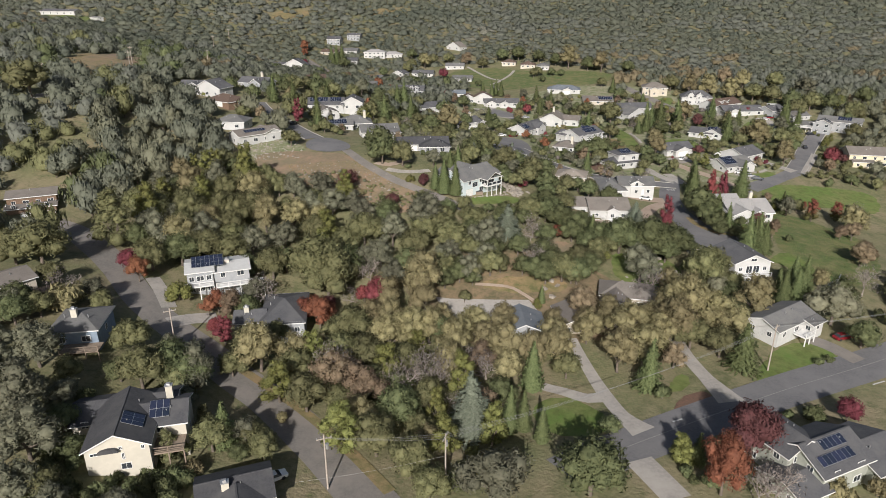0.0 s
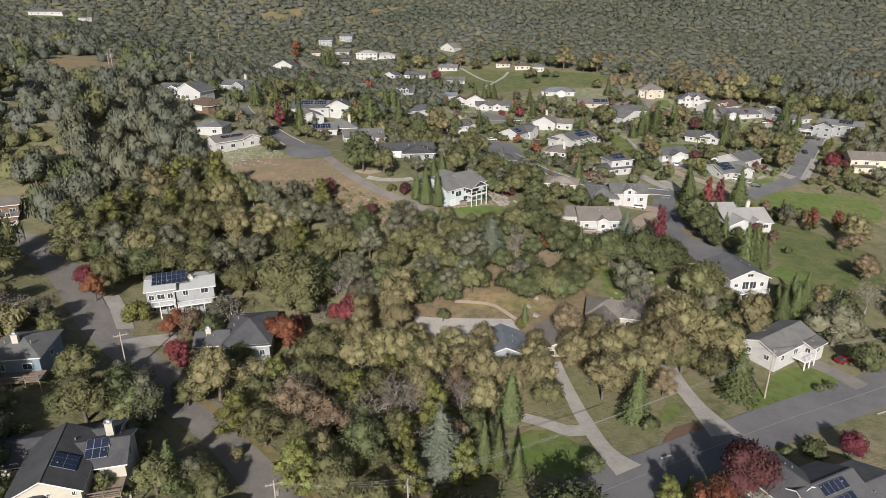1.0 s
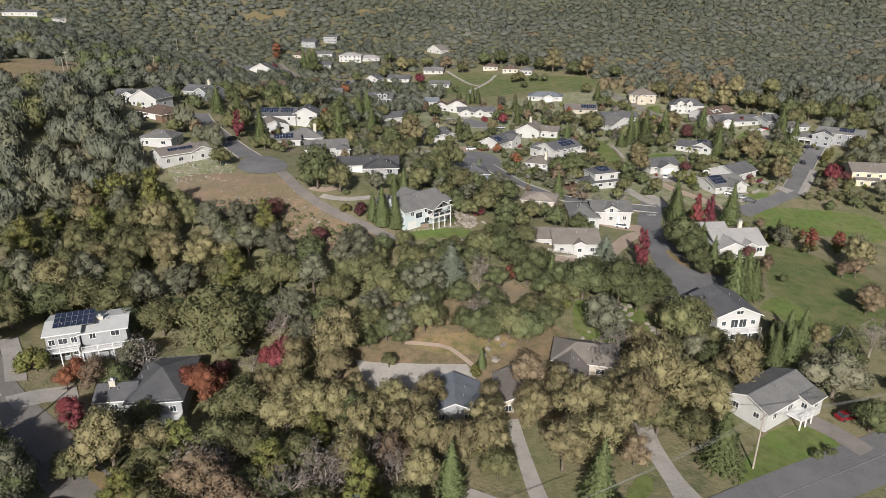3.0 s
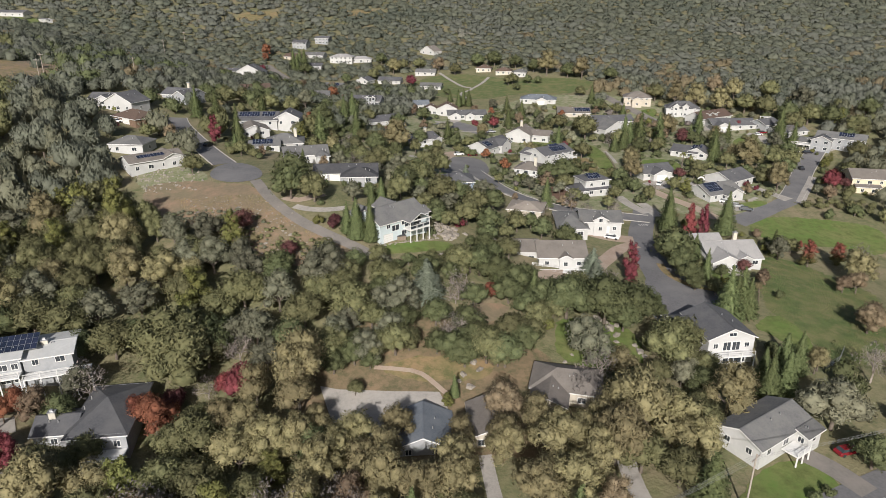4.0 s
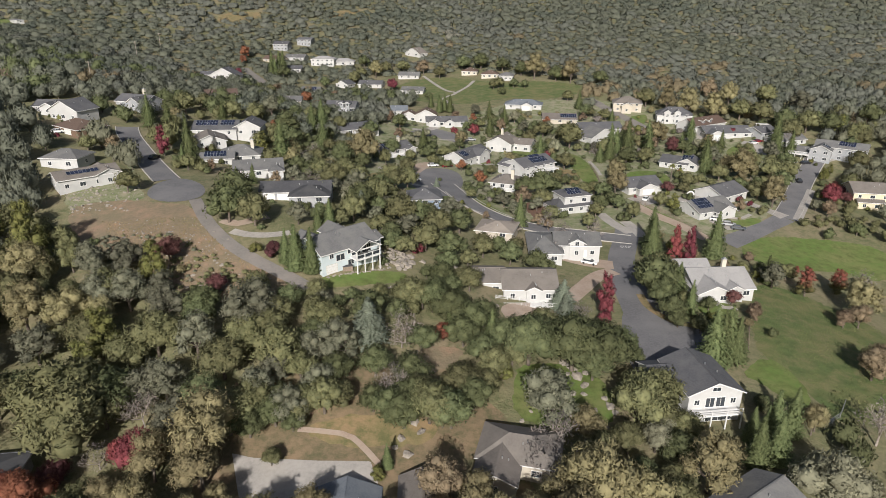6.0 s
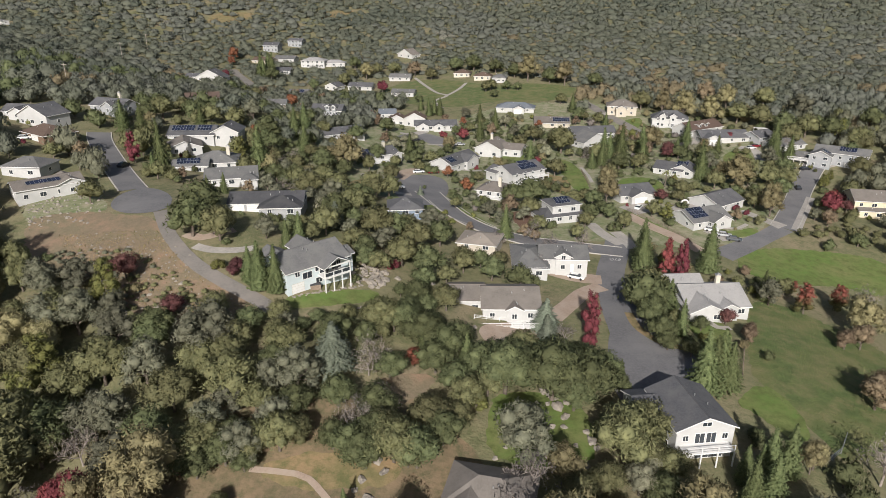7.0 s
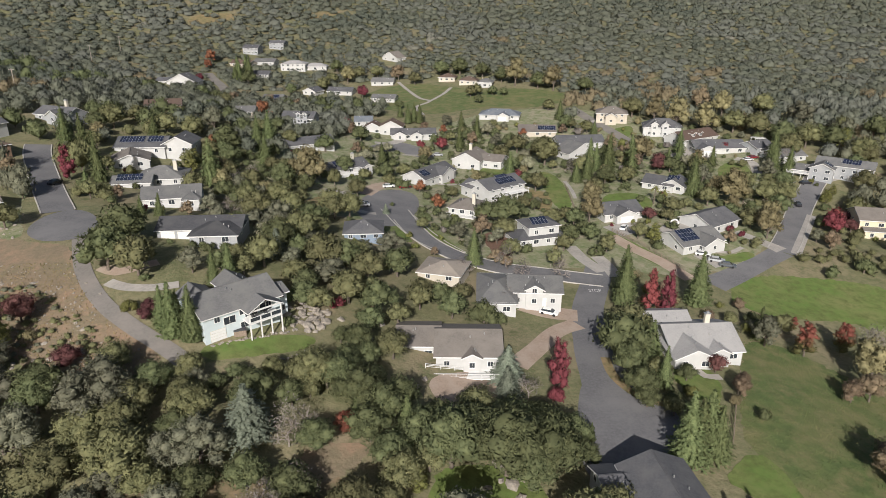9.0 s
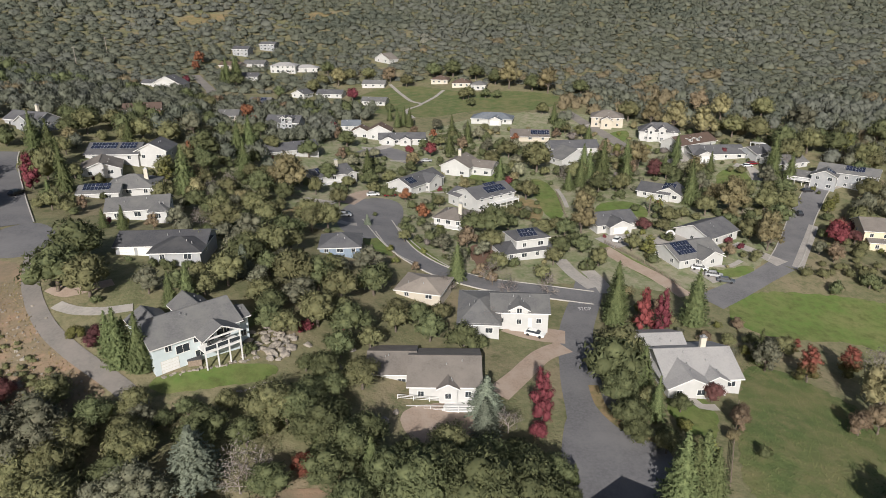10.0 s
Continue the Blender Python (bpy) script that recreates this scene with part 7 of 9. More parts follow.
for spot in [(28.1, 253.3, 0.8, 1.2), (158.9, 260.4, 2.7, 3), (170.2, 264.1, 3.4, 3.7), (128.2, 266.7, 1, 1.6), (126.9, 267.2, 1, 1.1), (93.7, 267.3, 2.8, 3.1), (73.6, 268, 2.2, 2.4), (54.9, 268.2, 1.4, 1.5), (85.7, 272.5, 1.1, 1.9), (51.7, 277.1, 1.5, 1.6), (46.8, 278.6, 1.5, 1.6), (115.9, 279.2, 2.3, 2.5), (-42.6, 280.3, 1.2, 1.8), (135.6, 280.7, 0.8, 1.2), (-99.9, 282.8, 0.7, 0.9), (-35, 283.9, 0.7, 0.8), (201.9, 286.9, 1.2, 1.4), (43.8, 287.2, 2.2, 2.4), (121.8, 287.5, 2.1, 2.3), (145.6, 287.5, 0.7, 1), (-104.8, 287.7, 0.7, 1.1), (199.1, 288.4, 1, 1.7), (53.7, 294.2, 0.9, 1.2)]:
    place_tree("shrub", *spot)
for spot in [(-56, 294.2, 1.2, 1.8), (-105.5, 300, 1.2, 1.8), (-115.1, 302.9, 0.7, 1.1), (-114.6, 307.7, 0.8, 1.1), (-121.8, 308.4, 0.9, 1.3), (-63.4, 309.8, 0.6, 1), (73.4, 312.8, 0.9, 1.3), (77, 313.6, 1.2, 1.4), (128.1, 319.6, 0.7, 0.9), (117, 325.9, 2.4, 2.7), (14.4, 330, 0.8, 1.3), (50.3, 330.4, 0.8, 1.1), (-99, 330.6, 1, 1.4), (-101.4, 330.6, 0.9, 1.1), (36.5, 335, 2.5, 2.8), (54.5, 336.8, 0.7, 1), (194.3, 336.8, 1.1, 1.4), (59.4, 352.8, 0.6, 1), (28.9, 354.6, 3.1, 3.4), (194.9, 354.6, 1.2, 1.4), (192.6, 356, 1, 1.6), (73.6, 359.4, 3.2, 3.5), (106, 362.7, 0.9, 1)]:
    place_tree("shrub", *spot)
for spot in [(187.7, 366.5, 1, 1.3), (113.3, 367.2, 1.2, 2), (170.2, 368.1, 1.1, 1.5), (181.2, 369.5, 1, 1.6), (-77.6, 375.8, 0.7, 0.8), (-76.1, 376.3, 1.1, 1.4), (-74.8, 376.4, 1.1, 1.5), (159.7, 378.9, 0.8, 1.2), (116.2, 380.5, 0.6, 0.8), (116.2, 381.6, 0.7, 0.8)]:
    place_tree("shrub", *spot)
for spot in [(22.9, 81, 6.2, 10.2), (42, 82, 1.8, 2.9), (-58.6, 84.7, 2.7, 4.4), (-62.5, 89.7, 3.1, 5.2), (-34.5, 89.8, 2.1, 3.4), (29.8, 96.9, 2.4, 3.8), (-8.3, 102.5, 5, 8.3), (-51.5, 102.9, 2.1, 3.4), (-60.1, 104.9, 3.1, 5.2), (-48.5, 106.8, 4.8, 7.9), (11.6, 108.1, 3.6, 5.9), (-52.3, 108.4, 4.6, 7.6), (-8.8, 111.9, 3.9, 6.4), (-53.8, 112.6, 4, 6.6), (-84.6, 115.1, 3.9, 6.4), (95, 130.4, 4.1, 6.7), (-0.6, 132.7, 3.9, 6.5), (-45.5, 137.8, 3.4, 5.7), (65.2, 144.8, 2.9, 4.9), (72.7, 149.3, 3.6, 6), (0.4, 153, 3.1, 5.1), (-50.5, 154.2, 4.4, 7)]:
    place_tree("deep", *spot)
for spot in [(-3.1, 153.7, 3.7, 6.1), (7.6, 154.1, 2.5, 4.1), (26.6, 155, 4.1, 6.7), (4.4, 155.3, 3.6, 5.9), (34.8, 155.7, 4.6, 7.7), (-67.3, 155.9, 5.5, 9), (24.2, 156.7, 4, 6.7), (-26, 157.5, 6.1, 10), (-9.2, 158.4, 4.7, 7.8), (4.9, 158.8, 3.2, 5.3), (27.9, 159.1, 4.4, 7.2), (-41.5, 159.8, 4.5, 7.4), (28.8, 160.4, 3.4, 5.6), (-25.2, 160.4, 4.4, 7.3), (38.9, 160.8, 3.9, 6.5), (67.3, 164.2, 2.8, 4.6), (13.9, 165, 3.8, 6.3), (27.3, 165.9, 4.1, 6.7), (20.6, 167.4, 3.8, 6.2), (62.9, 171.7, 4.5, 7.5), (41.2, 174.1, 4, 6.6), (59.3, 174.4, 7, 11.5), (65.9, 174.8, 5.8, 9.6)]:
    place_tree("deep", *spot)
for spot in [(8.3, 174.9, 3.4, 5.7), (50.6, 175.4, 6.5, 10.7), (29.1, 175.7, 3.5, 5.8), (67.2, 177.7, 5.5, 9.2), (72.8, 178, 2.5, 4.1), (58.9, 178.6, 6, 9.9), (45.8, 179, 4.5, 7.5), (50.7, 178, 5.8, 8.8), (-16.1, 179.8, 4.1, 6.8), (53.7, 181.5, 4.7, 7.8), (-16.3, 182.5, 4.2, 7), (71.4, 182.6, 3.5, 5.7), (18.1, 182.8, 4.2, 6.9), (60.6, 182.8, 4.8, 7.9), (66.7, 183.2, 4.3, 7.1), (39.6, 183.6, 4.5, 7.4), (1.2, 184, 3.4, 5.6), (11.3, 185.5, 1.9, 3.1), (35.5, 186, 4.9, 8), (42.1, 187.1, 3.9, 6.4), (13.8, 188.3, 1.9, 3.2), (31.2, 189.3, 4.4, 7.3), (36.3, 190.5, 3.6, 6)]:
    place_tree("deep", *spot)
for spot in [(91.7, 192.8, 2.3, 3.8), (87, 193.4, 2.9, 4.7), (31.6, 194.1, 3.6, 5.9), (33.2, 201.4, 3.6, 5.9), (97.6, 202.8, 2.2, 3.7), (29.4, 203, 2, 3.3), (34.7, 209.5, 3.4, 5.6), (86.6, 210.3, 6.7, 11), (-20.7, 216.9, 5.9, 9.8), (35.6, 217.5, 4.5, 7.4), (94.2, 219.3, 3.5, 5.7), (58.4, 220.2, 3.9, 6.5), (61.8, 221.5, 2.4, 3.9), (51.2, 222.2, 4, 6.6), (48.9, 228.1, 3.4, 5.6), (-22, 228.8, 5.9, 9.7), (123, 230.6, 2.3, 3.8), (26.5, 232.3, 4.9, 8.1), (-22.5, 232.5, 3.9, 6.4), (10.3, 234.6, 4.9, 8.1), (38.1, 237.6, 4.6, 7.6), (-10.8, 241.2, 2.1, 3.4), (13.1, 259, 4.3, 7.1)]:
    place_tree("deep", *spot)
for spot in [(88, 277.6, 3.6, 5.9), (94.3, 278.9, 3.3, 5.4), (-16.4, 282, 3.9, 6.4), (63.3, 290.6, 4.8, 8), (91.4, 290.8, 3.8, 6.3), (69.2, 290.9, 6.2, 10.2), (74.6, 296.1, 3.5, 5.9), (144.3, 297.4, 3.6, 5.9), (165.2, 307.4, 4.5, 7.4), (-5.6, 307.9, 5.5, 9.1), (-27.2, 322.3, 4.7, 7.7), (110.5, 331.6, 4.5, 7.4), (-78.2, 332.2, 4.4, 7.2), (180, 334.3, 4.2, 6.9), (-32.3, 335.3, 6.1, 10.1), (26.6, 335.4, 4.2, 6.9), (11.5, 336.8, 4.2, 6.9), (213.1, 345.9, 5.2, 8.6), (141.3, 350.6, 4, 6.5), (77.6, 353, 3.6, 5.9), (0.1, 359.4, 4.5, 7.4), (218.8, 371.8, 6.3, 10.5), (-23.1, 376.9, 3.8, 6.3)]:
    place_tree("deep", *spot)
for spot in [(201.3, 381.1, 6.5, 10.8), (11.9, 385.2, 4.7, 7.7), (244.4, 386.5, 6.6, 10.9), (109.8, 415.6, 4.3, 7.2), (-77.1, 460.8, 3.9, 6.5), (-85.4, 463.5, 4.9, 8.1), (24.8, 465, 2.8, 4.6), (70, 471.6, 2.8, 4.7), (133.5, 486.3, 5.5, 9.1), (85.3, 486.5, 3.3, 5.4), (78.6, 489, 3.5, 5.8), (107, 499.3, 6.4, 10.6), (-44.8, 503.7, 4.3, 7.2), (86.5, 519.1, 5.9, 9.8), (-77.5, 527.6, 5.3, 8.8), (75.3, 534.6, 6.1, 10.1), (60.4, 545.5, 7.1, 11.6), (47.9, 547.9, 6.3, 10.4), (-15.7, 552.8, 5.3, 8.7), (-26.2, 571.2, 5.8, 9.5)]:
    place_tree("deep", *spot)
for spot in [(60.7, 80.5, 3.1, 3.4), (68.1, 81.5, 2.6, 2.9), (-40.1, 85.5, 2, 2.2), (-40.4, 86.2, 1.7, 1.8), (-30, 102.5, 1.5, 1.6), (-79.4, 125.3, 4.8, 5.3), (-25.5, 195.9, 1.6, 1.8), (-37.3, 198.7, 1.9, 2.1), (-45.7, 203.3, 1.9, 2.1), (1.8, 230.7, 1, 1.5), (-29.7, 256.4, 0.8, 1.3), (74, 268.5, 0.7, 1), (133.5, 270.2, 0.8, 0.9), (82.3, 270.2, 1, 1.6), (-103.7, 299, 0.7, 0.9), (-55.8, 311.7, 1.1, 1.3), (-90.6, 326.2, 0.8, 1.3), (20.7, 336.9, 1.2, 2.1), (61.5, 351.1, 1.1, 1.8), (-5, 353.1, 0.8, 1.2), (195.1, 355.3, 0.8, 1.2), (108.2, 363.5, 1, 1.3), (175.4, 368.6, 0.9, 1.4)]:
    place_tree("shrubgold", *spot)
for spot in [(-45.1, 87.4, 2.5, 6.2), (-42.1, 96.7, 2.3, 5.6), (-87.4, 163.5, 6.5, 15.8)]:
    place_tree("tall", *spot)
for spot in [(42.2, 88.3, 1.9, 6.2), (-37.9, 93.6, 2.8, 8.9), (40.8, 111.8, 3.6, 11.4), (63.1, 119.5, 4.3, 11), (89.4, 178.9, 4.2, 13.4), (94.8, 180, 3.3, 10.5), (91.3, 180.4, 3.6, 11.4), (92.2, 200.2, 2.3, 9.0), (93.6, 181, 3.9, 12.5), (-24.2, 252.3, 2, 6.3), (-29, 252.8, 1.6, 5.1), (57.5, 255.7, 3, 10.5), (-51.7, 270.5, 2.2, 7.1), (-53.6, 281.9, 3.3, 15.7), (-26.2, 299, 5, 16), (-67.7, 302.5, 3.8, 15.3), (-79.8, 313, 3.5, 13.2), (139.9, 320.6, 4.1, 13), (-16, 326.7, 4.1, 13.1), (144.5, 333.6, 4, 12.8), (105.3, 339.2, 3.6, 11.4), (124, 344.8, 3.9, 12.5), (-23.8, 346.8, 3.9, 12.4), (182.4, 349.7, 4, 12.7)]:
    place_tree("fir", *spot)
for spot in [(110.9, 350.3, 3.7, 11.8), (189.6, 350.4, 3.4, 10.9), (-20.4, 350.9, 4.5, 14.4), (108.8, 351.1, 4.3, 13.7), (24.3, 353.2, 3.2, 10.1), (117.3, 355.5, 4.7, 14.8), (127.6, 357.2, 4.4, 14), (162.1, 360, 2.7, 8.5), (187.6, 361.3, 4.4, 14.2), (150, 365.8, 3, 9.6), (154.1, 378.2, 3.5, 11), (65.5, 402.8, 3.4, 10.8), (58.3, 415.1, 3.2, 10.1), (109.5, 431.5, 3.3, 10.6), (26.4, 443.1, 2.3, 7.3), (-85.2, 526.5, 3.7, 11.9), (-83.3, 528.5, 4.4, 14.2), (-80.9, 542, 5.1, 16.2), (-89.8, 548.3, 4.4, 14), (-87.7, 560.4, 4, 12.7)]:
    place_tree("fir", *spot)
for spot in [(13.3, 114.3, 4.1, 8.6), (1.7, 118.1, 4.3, 8.9), (36.4, 118.1, 4.6, 9.7), (-38, 118.1, 5.5, 11.6), (42, 119.8, 4.7, 9.8), (-31.2, 119.8, 4.3, 8.9), (24.4, 121, 4.3, 9.1), (9.2, 125.4, 4.1, 8.6), (47.2, 126.4, 4.5, 9.5), (23.8, 125.5, 4.6, 9.0), (12.3, 128.2, 4.2, 8.8), (3.8, 128.9, 4.2, 8.8), (-12, 129.1, 4.6, 9.7), (51, 129.4, 5.6, 11.9), (32.3, 129.5, 3.8, 8), (40.7, 129.6, 5.6, 10.0), (61.9, 130.6, 3.8, 8), (65.5, 131, 4.3, 8.9), (32.6, 131.3, 3.8, 8), (-6, 131.6, 4.7, 9.9), (-9.7, 132.2, 4.2, 8.8)]:
    place_tree("gold", *spot)
for spot in [(53.6, 132.2, 4.2, 8.8), (45, 132.5, 3.9, 8.1), (-3.3, 132.7, 4.2, 8.9), (25.8, 132.7, 3.3, 7), (7.0, 133.0, 4.4, 8.0), (57, 135.3, 6.8, 14.2), (14.8, 135.7, 3.4, 7.2), (-11.1, 136, 4.4, 9.3), (62.8, 136.3, 4.9, 10.2), (-0, 136.7, 3.3, 6.9), (59.4, 137, 3.7, 7.7), (38.4, 136.2, 4.2, 8.2), (51.2, 137.5, 4, 8.5), (-17, 138.1, 3.7, 7.8), (-4.6, 142.6, 5.1, 10.8), (75.3, 143.1, 5.1, 10.7), (-13.1, 145, 4.3, 9), (-5.6, 146.8, 6.8, 14.3), (99.2, 157.5, 2.3, 6.2), (100.3, 158.4, 2.2, 5.9), (-42.9, 178.3, 4.9, 10.2), (-35.8, 178.4, 4.1, 8.5), (-51.1, 178.8, 5.3, 11.2)]:
    place_tree("gold", *spot)
for spot in [(104, 194.6, 1.4, 2.8), (139.2, 208.9, 5.2, 10.9), (150.5, 283.2, 4.7, 9.8), (153.2, 289.4, 4.8, 10.1), (97.3, 294.5, 4.2, 8.8), (100.1, 306.9, 4.4, 9.3), (150.8, 311.2, 5.6, 11.9), (2.9, 313.4, 6.8, 14.2), (152.4, 316.2, 5.8, 12.1), (148.7, 322.3, 3.6, 7.5), (131.5, 361.5, 5.5, 11.5), (134.6, 366.6, 5.1, 10.7), (173.3, 401.2, 6.9, 14.5), (163.4, 411.8, 7.1, 15), (155.6, 422.1, 6.2, 13.1), (191.6, 428, 6.3, 13.3), (115.3, 492.6, 7, 14.7), (94, 508, 8, 16.7), (-14.4, 539.5, 5.4, 11.4)]:
    place_tree("gold", *spot)
for spot in [(50.1, 78, 4.2, 8.8), (47.8, 78.4, 3.9, 8.2), (-7.7, 111.5, 5, 10.6), (-1, 113.3, 4.2, 8.8), (-20.5, 114.8, 4.7, 9.9), (-23.3, 115, 5.1, 10.8), (-2.7, 115.2, 5.2, 10.8), (6.3, 116.5, 4.1, 8.5), (9, 117.4, 3.4, 7.1), (4.1, 124.4, 3.1, 6.4), (-43.7, 144.1, 4.2, 8.9), (49.7, 144.6, 3.9, 8.2), (-22.9, 147.3, 2.6, 5.5), (52.4, 150.3, 4.1, 8.7), (110.1, 155.8, 4.7, 9.8), (-18.9, 156, 3.8, 7.9), (-21.2, 158.2, 2.6, 5.4), (24.5, 161.5, 3.7, 7.9), (24.6, 164.1, 2.9, 6.1), (28.5, 166.4, 3.3, 7), (25.1, 175.7, 2.7, 5.7), (25.7, 177.3, 3.6, 7.6), (65.2, 194.9, 2.5, 5.2)]:
    place_tree("bare", *spot)
for spot in [(109.2, 215.4, 2.3, 4.8), (147.2, 222.5, 4.1, 8.6), (64.8, 231.1, 2.8, 5.8), (54.8, 245.6, 2.7, 5.7), (70.3, 250, 2.8, 5.9), (80.3, 250.8, 3.1, 6.5), (66.5, 256.5, 3.2, 6.7), (-8.2, 260, 2.6, 5.4), (-16.9, 298, 3.5, 7.4), (-16.8, 311.2, 3.2, 6.6), (100.4, 343.9, 3.4, 7.2), (193.3, 361.1, 3, 6.2)]:
    place_tree("bare", *spot)
for spot in [(39.5, 88.1, 2.6, 6), (39.8, 89.5, 1.9, 4.6), (-46.4, 90.2, 2.4, 4.5), (-18, 94.8, 4.5, 10.6), (-31.9, 108.5, 3.9, 9.1), (-11.4, 116.2, 4.4, 10.3), (-27.7, 120.8, 4.1, 9.6), (-6, 126, 3.1, 7.3), (23, 143.9, 1.3, 3.2), (45.5, 169.7, 1.9, 4.4), (98.3, 190.2, 1.7, 4), (113.5, 277.7, 2.6, 6.1), (-35.9, 307.1, 2.9, 6.9), (-37.1, 313.6, 2.8, 6.6), (189.6, 321.4, 2.3, 5.4), (196.1, 328.6, 1.9, 4.4), (221.9, 371.4, 4.1, 9.5)]:
    place_tree("lime", *spot)
for spot in [(-15.7, 108.1, 4.9, 9.8), (-21.9, 112.3, 5.1, 10.1), (48.5, 119.5, 2.9, 5.9), (8.1, 119.6, 3.7, 7.5), (-49.4, 137.2, 3.3, 6.7), (32.7, 139.3, 4.3, 8.6), (46, 179.5, 2.2, 4.5), (106.5, 198.4, 2.2, 4.4), (107.4, 200.2, 2.2, 4.4), (130.4, 201.4, 2.5, 5), (135, 202.8, 3.1, 6.3), (-17.6, 254.4, 2, 3.9), (66.7, 254.9, 2, 4), (46.9, 256.4, 1.4, 2.9), (63.7, 258.2, 2.1, 4.1), (-41.5, 267.1, 1.9, 3.9), (-76, 275.4, 2.8, 5.6), (136.3, 277, 2.3, 4.6), (168.6, 279, 3, 5.9), (12.7, 364.8, 2.5, 5.1), (7.3, 394.1, 3, 6.1), (185.9, 444.2, 6, 12), (-64.3, 449.7, 3.8, 7.6)]:
    place_tree("rust", *spot)
for spot in [(-30.3, 453, 3.2, 6.4), (-48.2, 465.9, 3.1, 6.2), (19.2, 542.7, 5.2, 10.4)]:
    place_tree("rust", *spot)
for spot in [(5.3, 99.1, 5.5, 13.3), (18.5, 176.8, 5.2, 9.6), (61.3, 193.7, 3.2, 7.4), (61.5, 199.4, 4.3, 8), (11.1, 231.2, 3.2, 7.2), (31.1, 290.3, 1.5, 3.6)]:
    place_tree("cedar", *spot)
for spot in [(4.8, 89.2, 2.7, 2.9), (-61.9, 138.9, 3.4, 3.7), (96.5, 197.6, 1.7, 1.9), (-10.5, 203.2, 1.7, 1.8), (25.9, 252.9, 1.1, 1.5), (-25.9, 258.3, 0.7, 1.2), (41.6, 259.4, 1.3, 1.5), (39.5, 267.9, 1.4, 1.5), (48.7, 270.2, 1.3, 1.4), (-31.2, 283.5, 1.2, 1.4), (189.4, 289.6, 0.9, 1.4), (115.7, 291.6, 1.1, 1.8), (111, 292.3, 1, 1.3), (52.8, 293.9, 1.1, 1.3), (-50.1, 296.8, 0.9, 1.2), (-110, 306.4, 1.2, 1.7), (67.9, 309.4, 0.6, 1), (-59.8, 310.8, 0.8, 1.3), (128.8, 317.9, 1.2, 1.5), (191.8, 324.8, 2.4, 2.7), (14.7, 332, 1.1, 1.2), (113.4, 335, 2.7, 3), (193.4, 339.5, 1.2, 2)]:
    place_tree("shrublime", *spot)
for spot in [(113.4, 380.1, 0.7, 1)]:
    place_tree("shrublime", *spot)
# x -15.2 and -29.9: maroon crowns standing for bare scrub and its dark shadow
for spot in [(51.6, 89.8, 5.4, 11.3), (-28.5, 143.1, 2.5, 4.8), (-28, 144.4, 2.4, 4.5), (-15.2, 188.9, 2.4, 4.6), (-29.9, 200.6, 3.3, 6.2), (-6.5, 200.6, 1.6, 2.9), (-6.1, 202.5, 1.8, 3.4), (105, 206.8, 2.3, 4.4), (116.6, 294.3, 2.6, 5), (185.1, 296.7, 2.5, 4.8), (188.9, 304.8, 2.6, 4.9), (136.8, 350.9, 3.1, 5.9), (139.5, 359.5, 3.2, 6.1)]:
    place_tree("maroon", *spot)
for spot in [(43.1, 80.6, 4.1, 11.6), (-53.8, 135, 2.4, 5), (-52.3, 137, 2.9, 6.1), (-29.1, 137.6, 4, 8.5), (-32.9, 138.8, 3.2, 6.6), (-72.7, 143.1, 3.2, 6.8), (33.5, 179.8, 2, 4.2), (47.3, 302.1, 2.7, 5.7), (40.8, 320.7, 2.4, 5), (-37.4, 336.2, 2.5, 5.2), (-29.9, 392.1, 2.7, 5.7), (87.4, 402.5, 2.1, 4.4), (49.2, 410.4, 2.1, 4.5), (-41, 416.9, 3.5, 7.3), (-40.6, 422.8, 3.3, 6.9), (-113.6, 558.5, 3.4, 7.2), (-116.6, 576.4, 4.7, 9.9)]:
    place_tree("orange", *spot)
for spot in [(74.7, 101.4, 2.7, 5.4), (-50.3, 128.7, 2, 4), (-16.3, 146.9, 4.1, 8.1), (-19.8, 148.6, 2.4, 4.8), (-77.6, 149, 2.8, 5.6), (70.2, 193.5, 1.9, 3.7), (139.8, 285.5, 1.4, 2.7), (177, 293, 3.9, 7.7), (180.6, 299.3, 3.6, 7.2), (78.7, 340.7, 2.1, 4.3), (173.4, 376.4, 2.2, 4.3), (48.6, 382.2, 3.4, 6.9), (1.9, 411.3, 2.4, 4.8), (-87.9, 422.3, 2.2, 4.4), (-0, 496.8, 4, 8), (-105.6, 519.2, 2.8, 5.6)]:
    place_tree("red", *spot)
for spot in [(-47.4, 125.2, 2.5, 7), (71.3, 197.2, 2.7, 11.3), (34, 218.6, 1.2, 3.4), (103.3, 232.4, 2.6, 11.6), (99.2, 233, 2.6, 11.6), (-61.3, 279.6, 3.1, 10.3)]:
    place_tree("redtall", *spot)
for spot in [(93.3, 140.2, 5.9, 10.6), (69.5, 151.8, 3.3, 6), (71.6, 156.9, 3.4, 6.2), (6.6, 240.6, 3.1, 5.5)]:
    place_tree("pale", *spot)
for spot in [(14.0, 122.0, 4.4, 10.5), (2.0, 125.0, 4.2, 10.0), (19.5, 119.0, 4.0, 10.5)]:
    place_tree("gold", *spot)
for spot in [(86.9, 196.4, 3.7, 6.8), (86.2, 203.5, 4.4, 8.0), (87.0, 208.5, 4.2, 8.0)]:
    place_tree("deep", *spot)
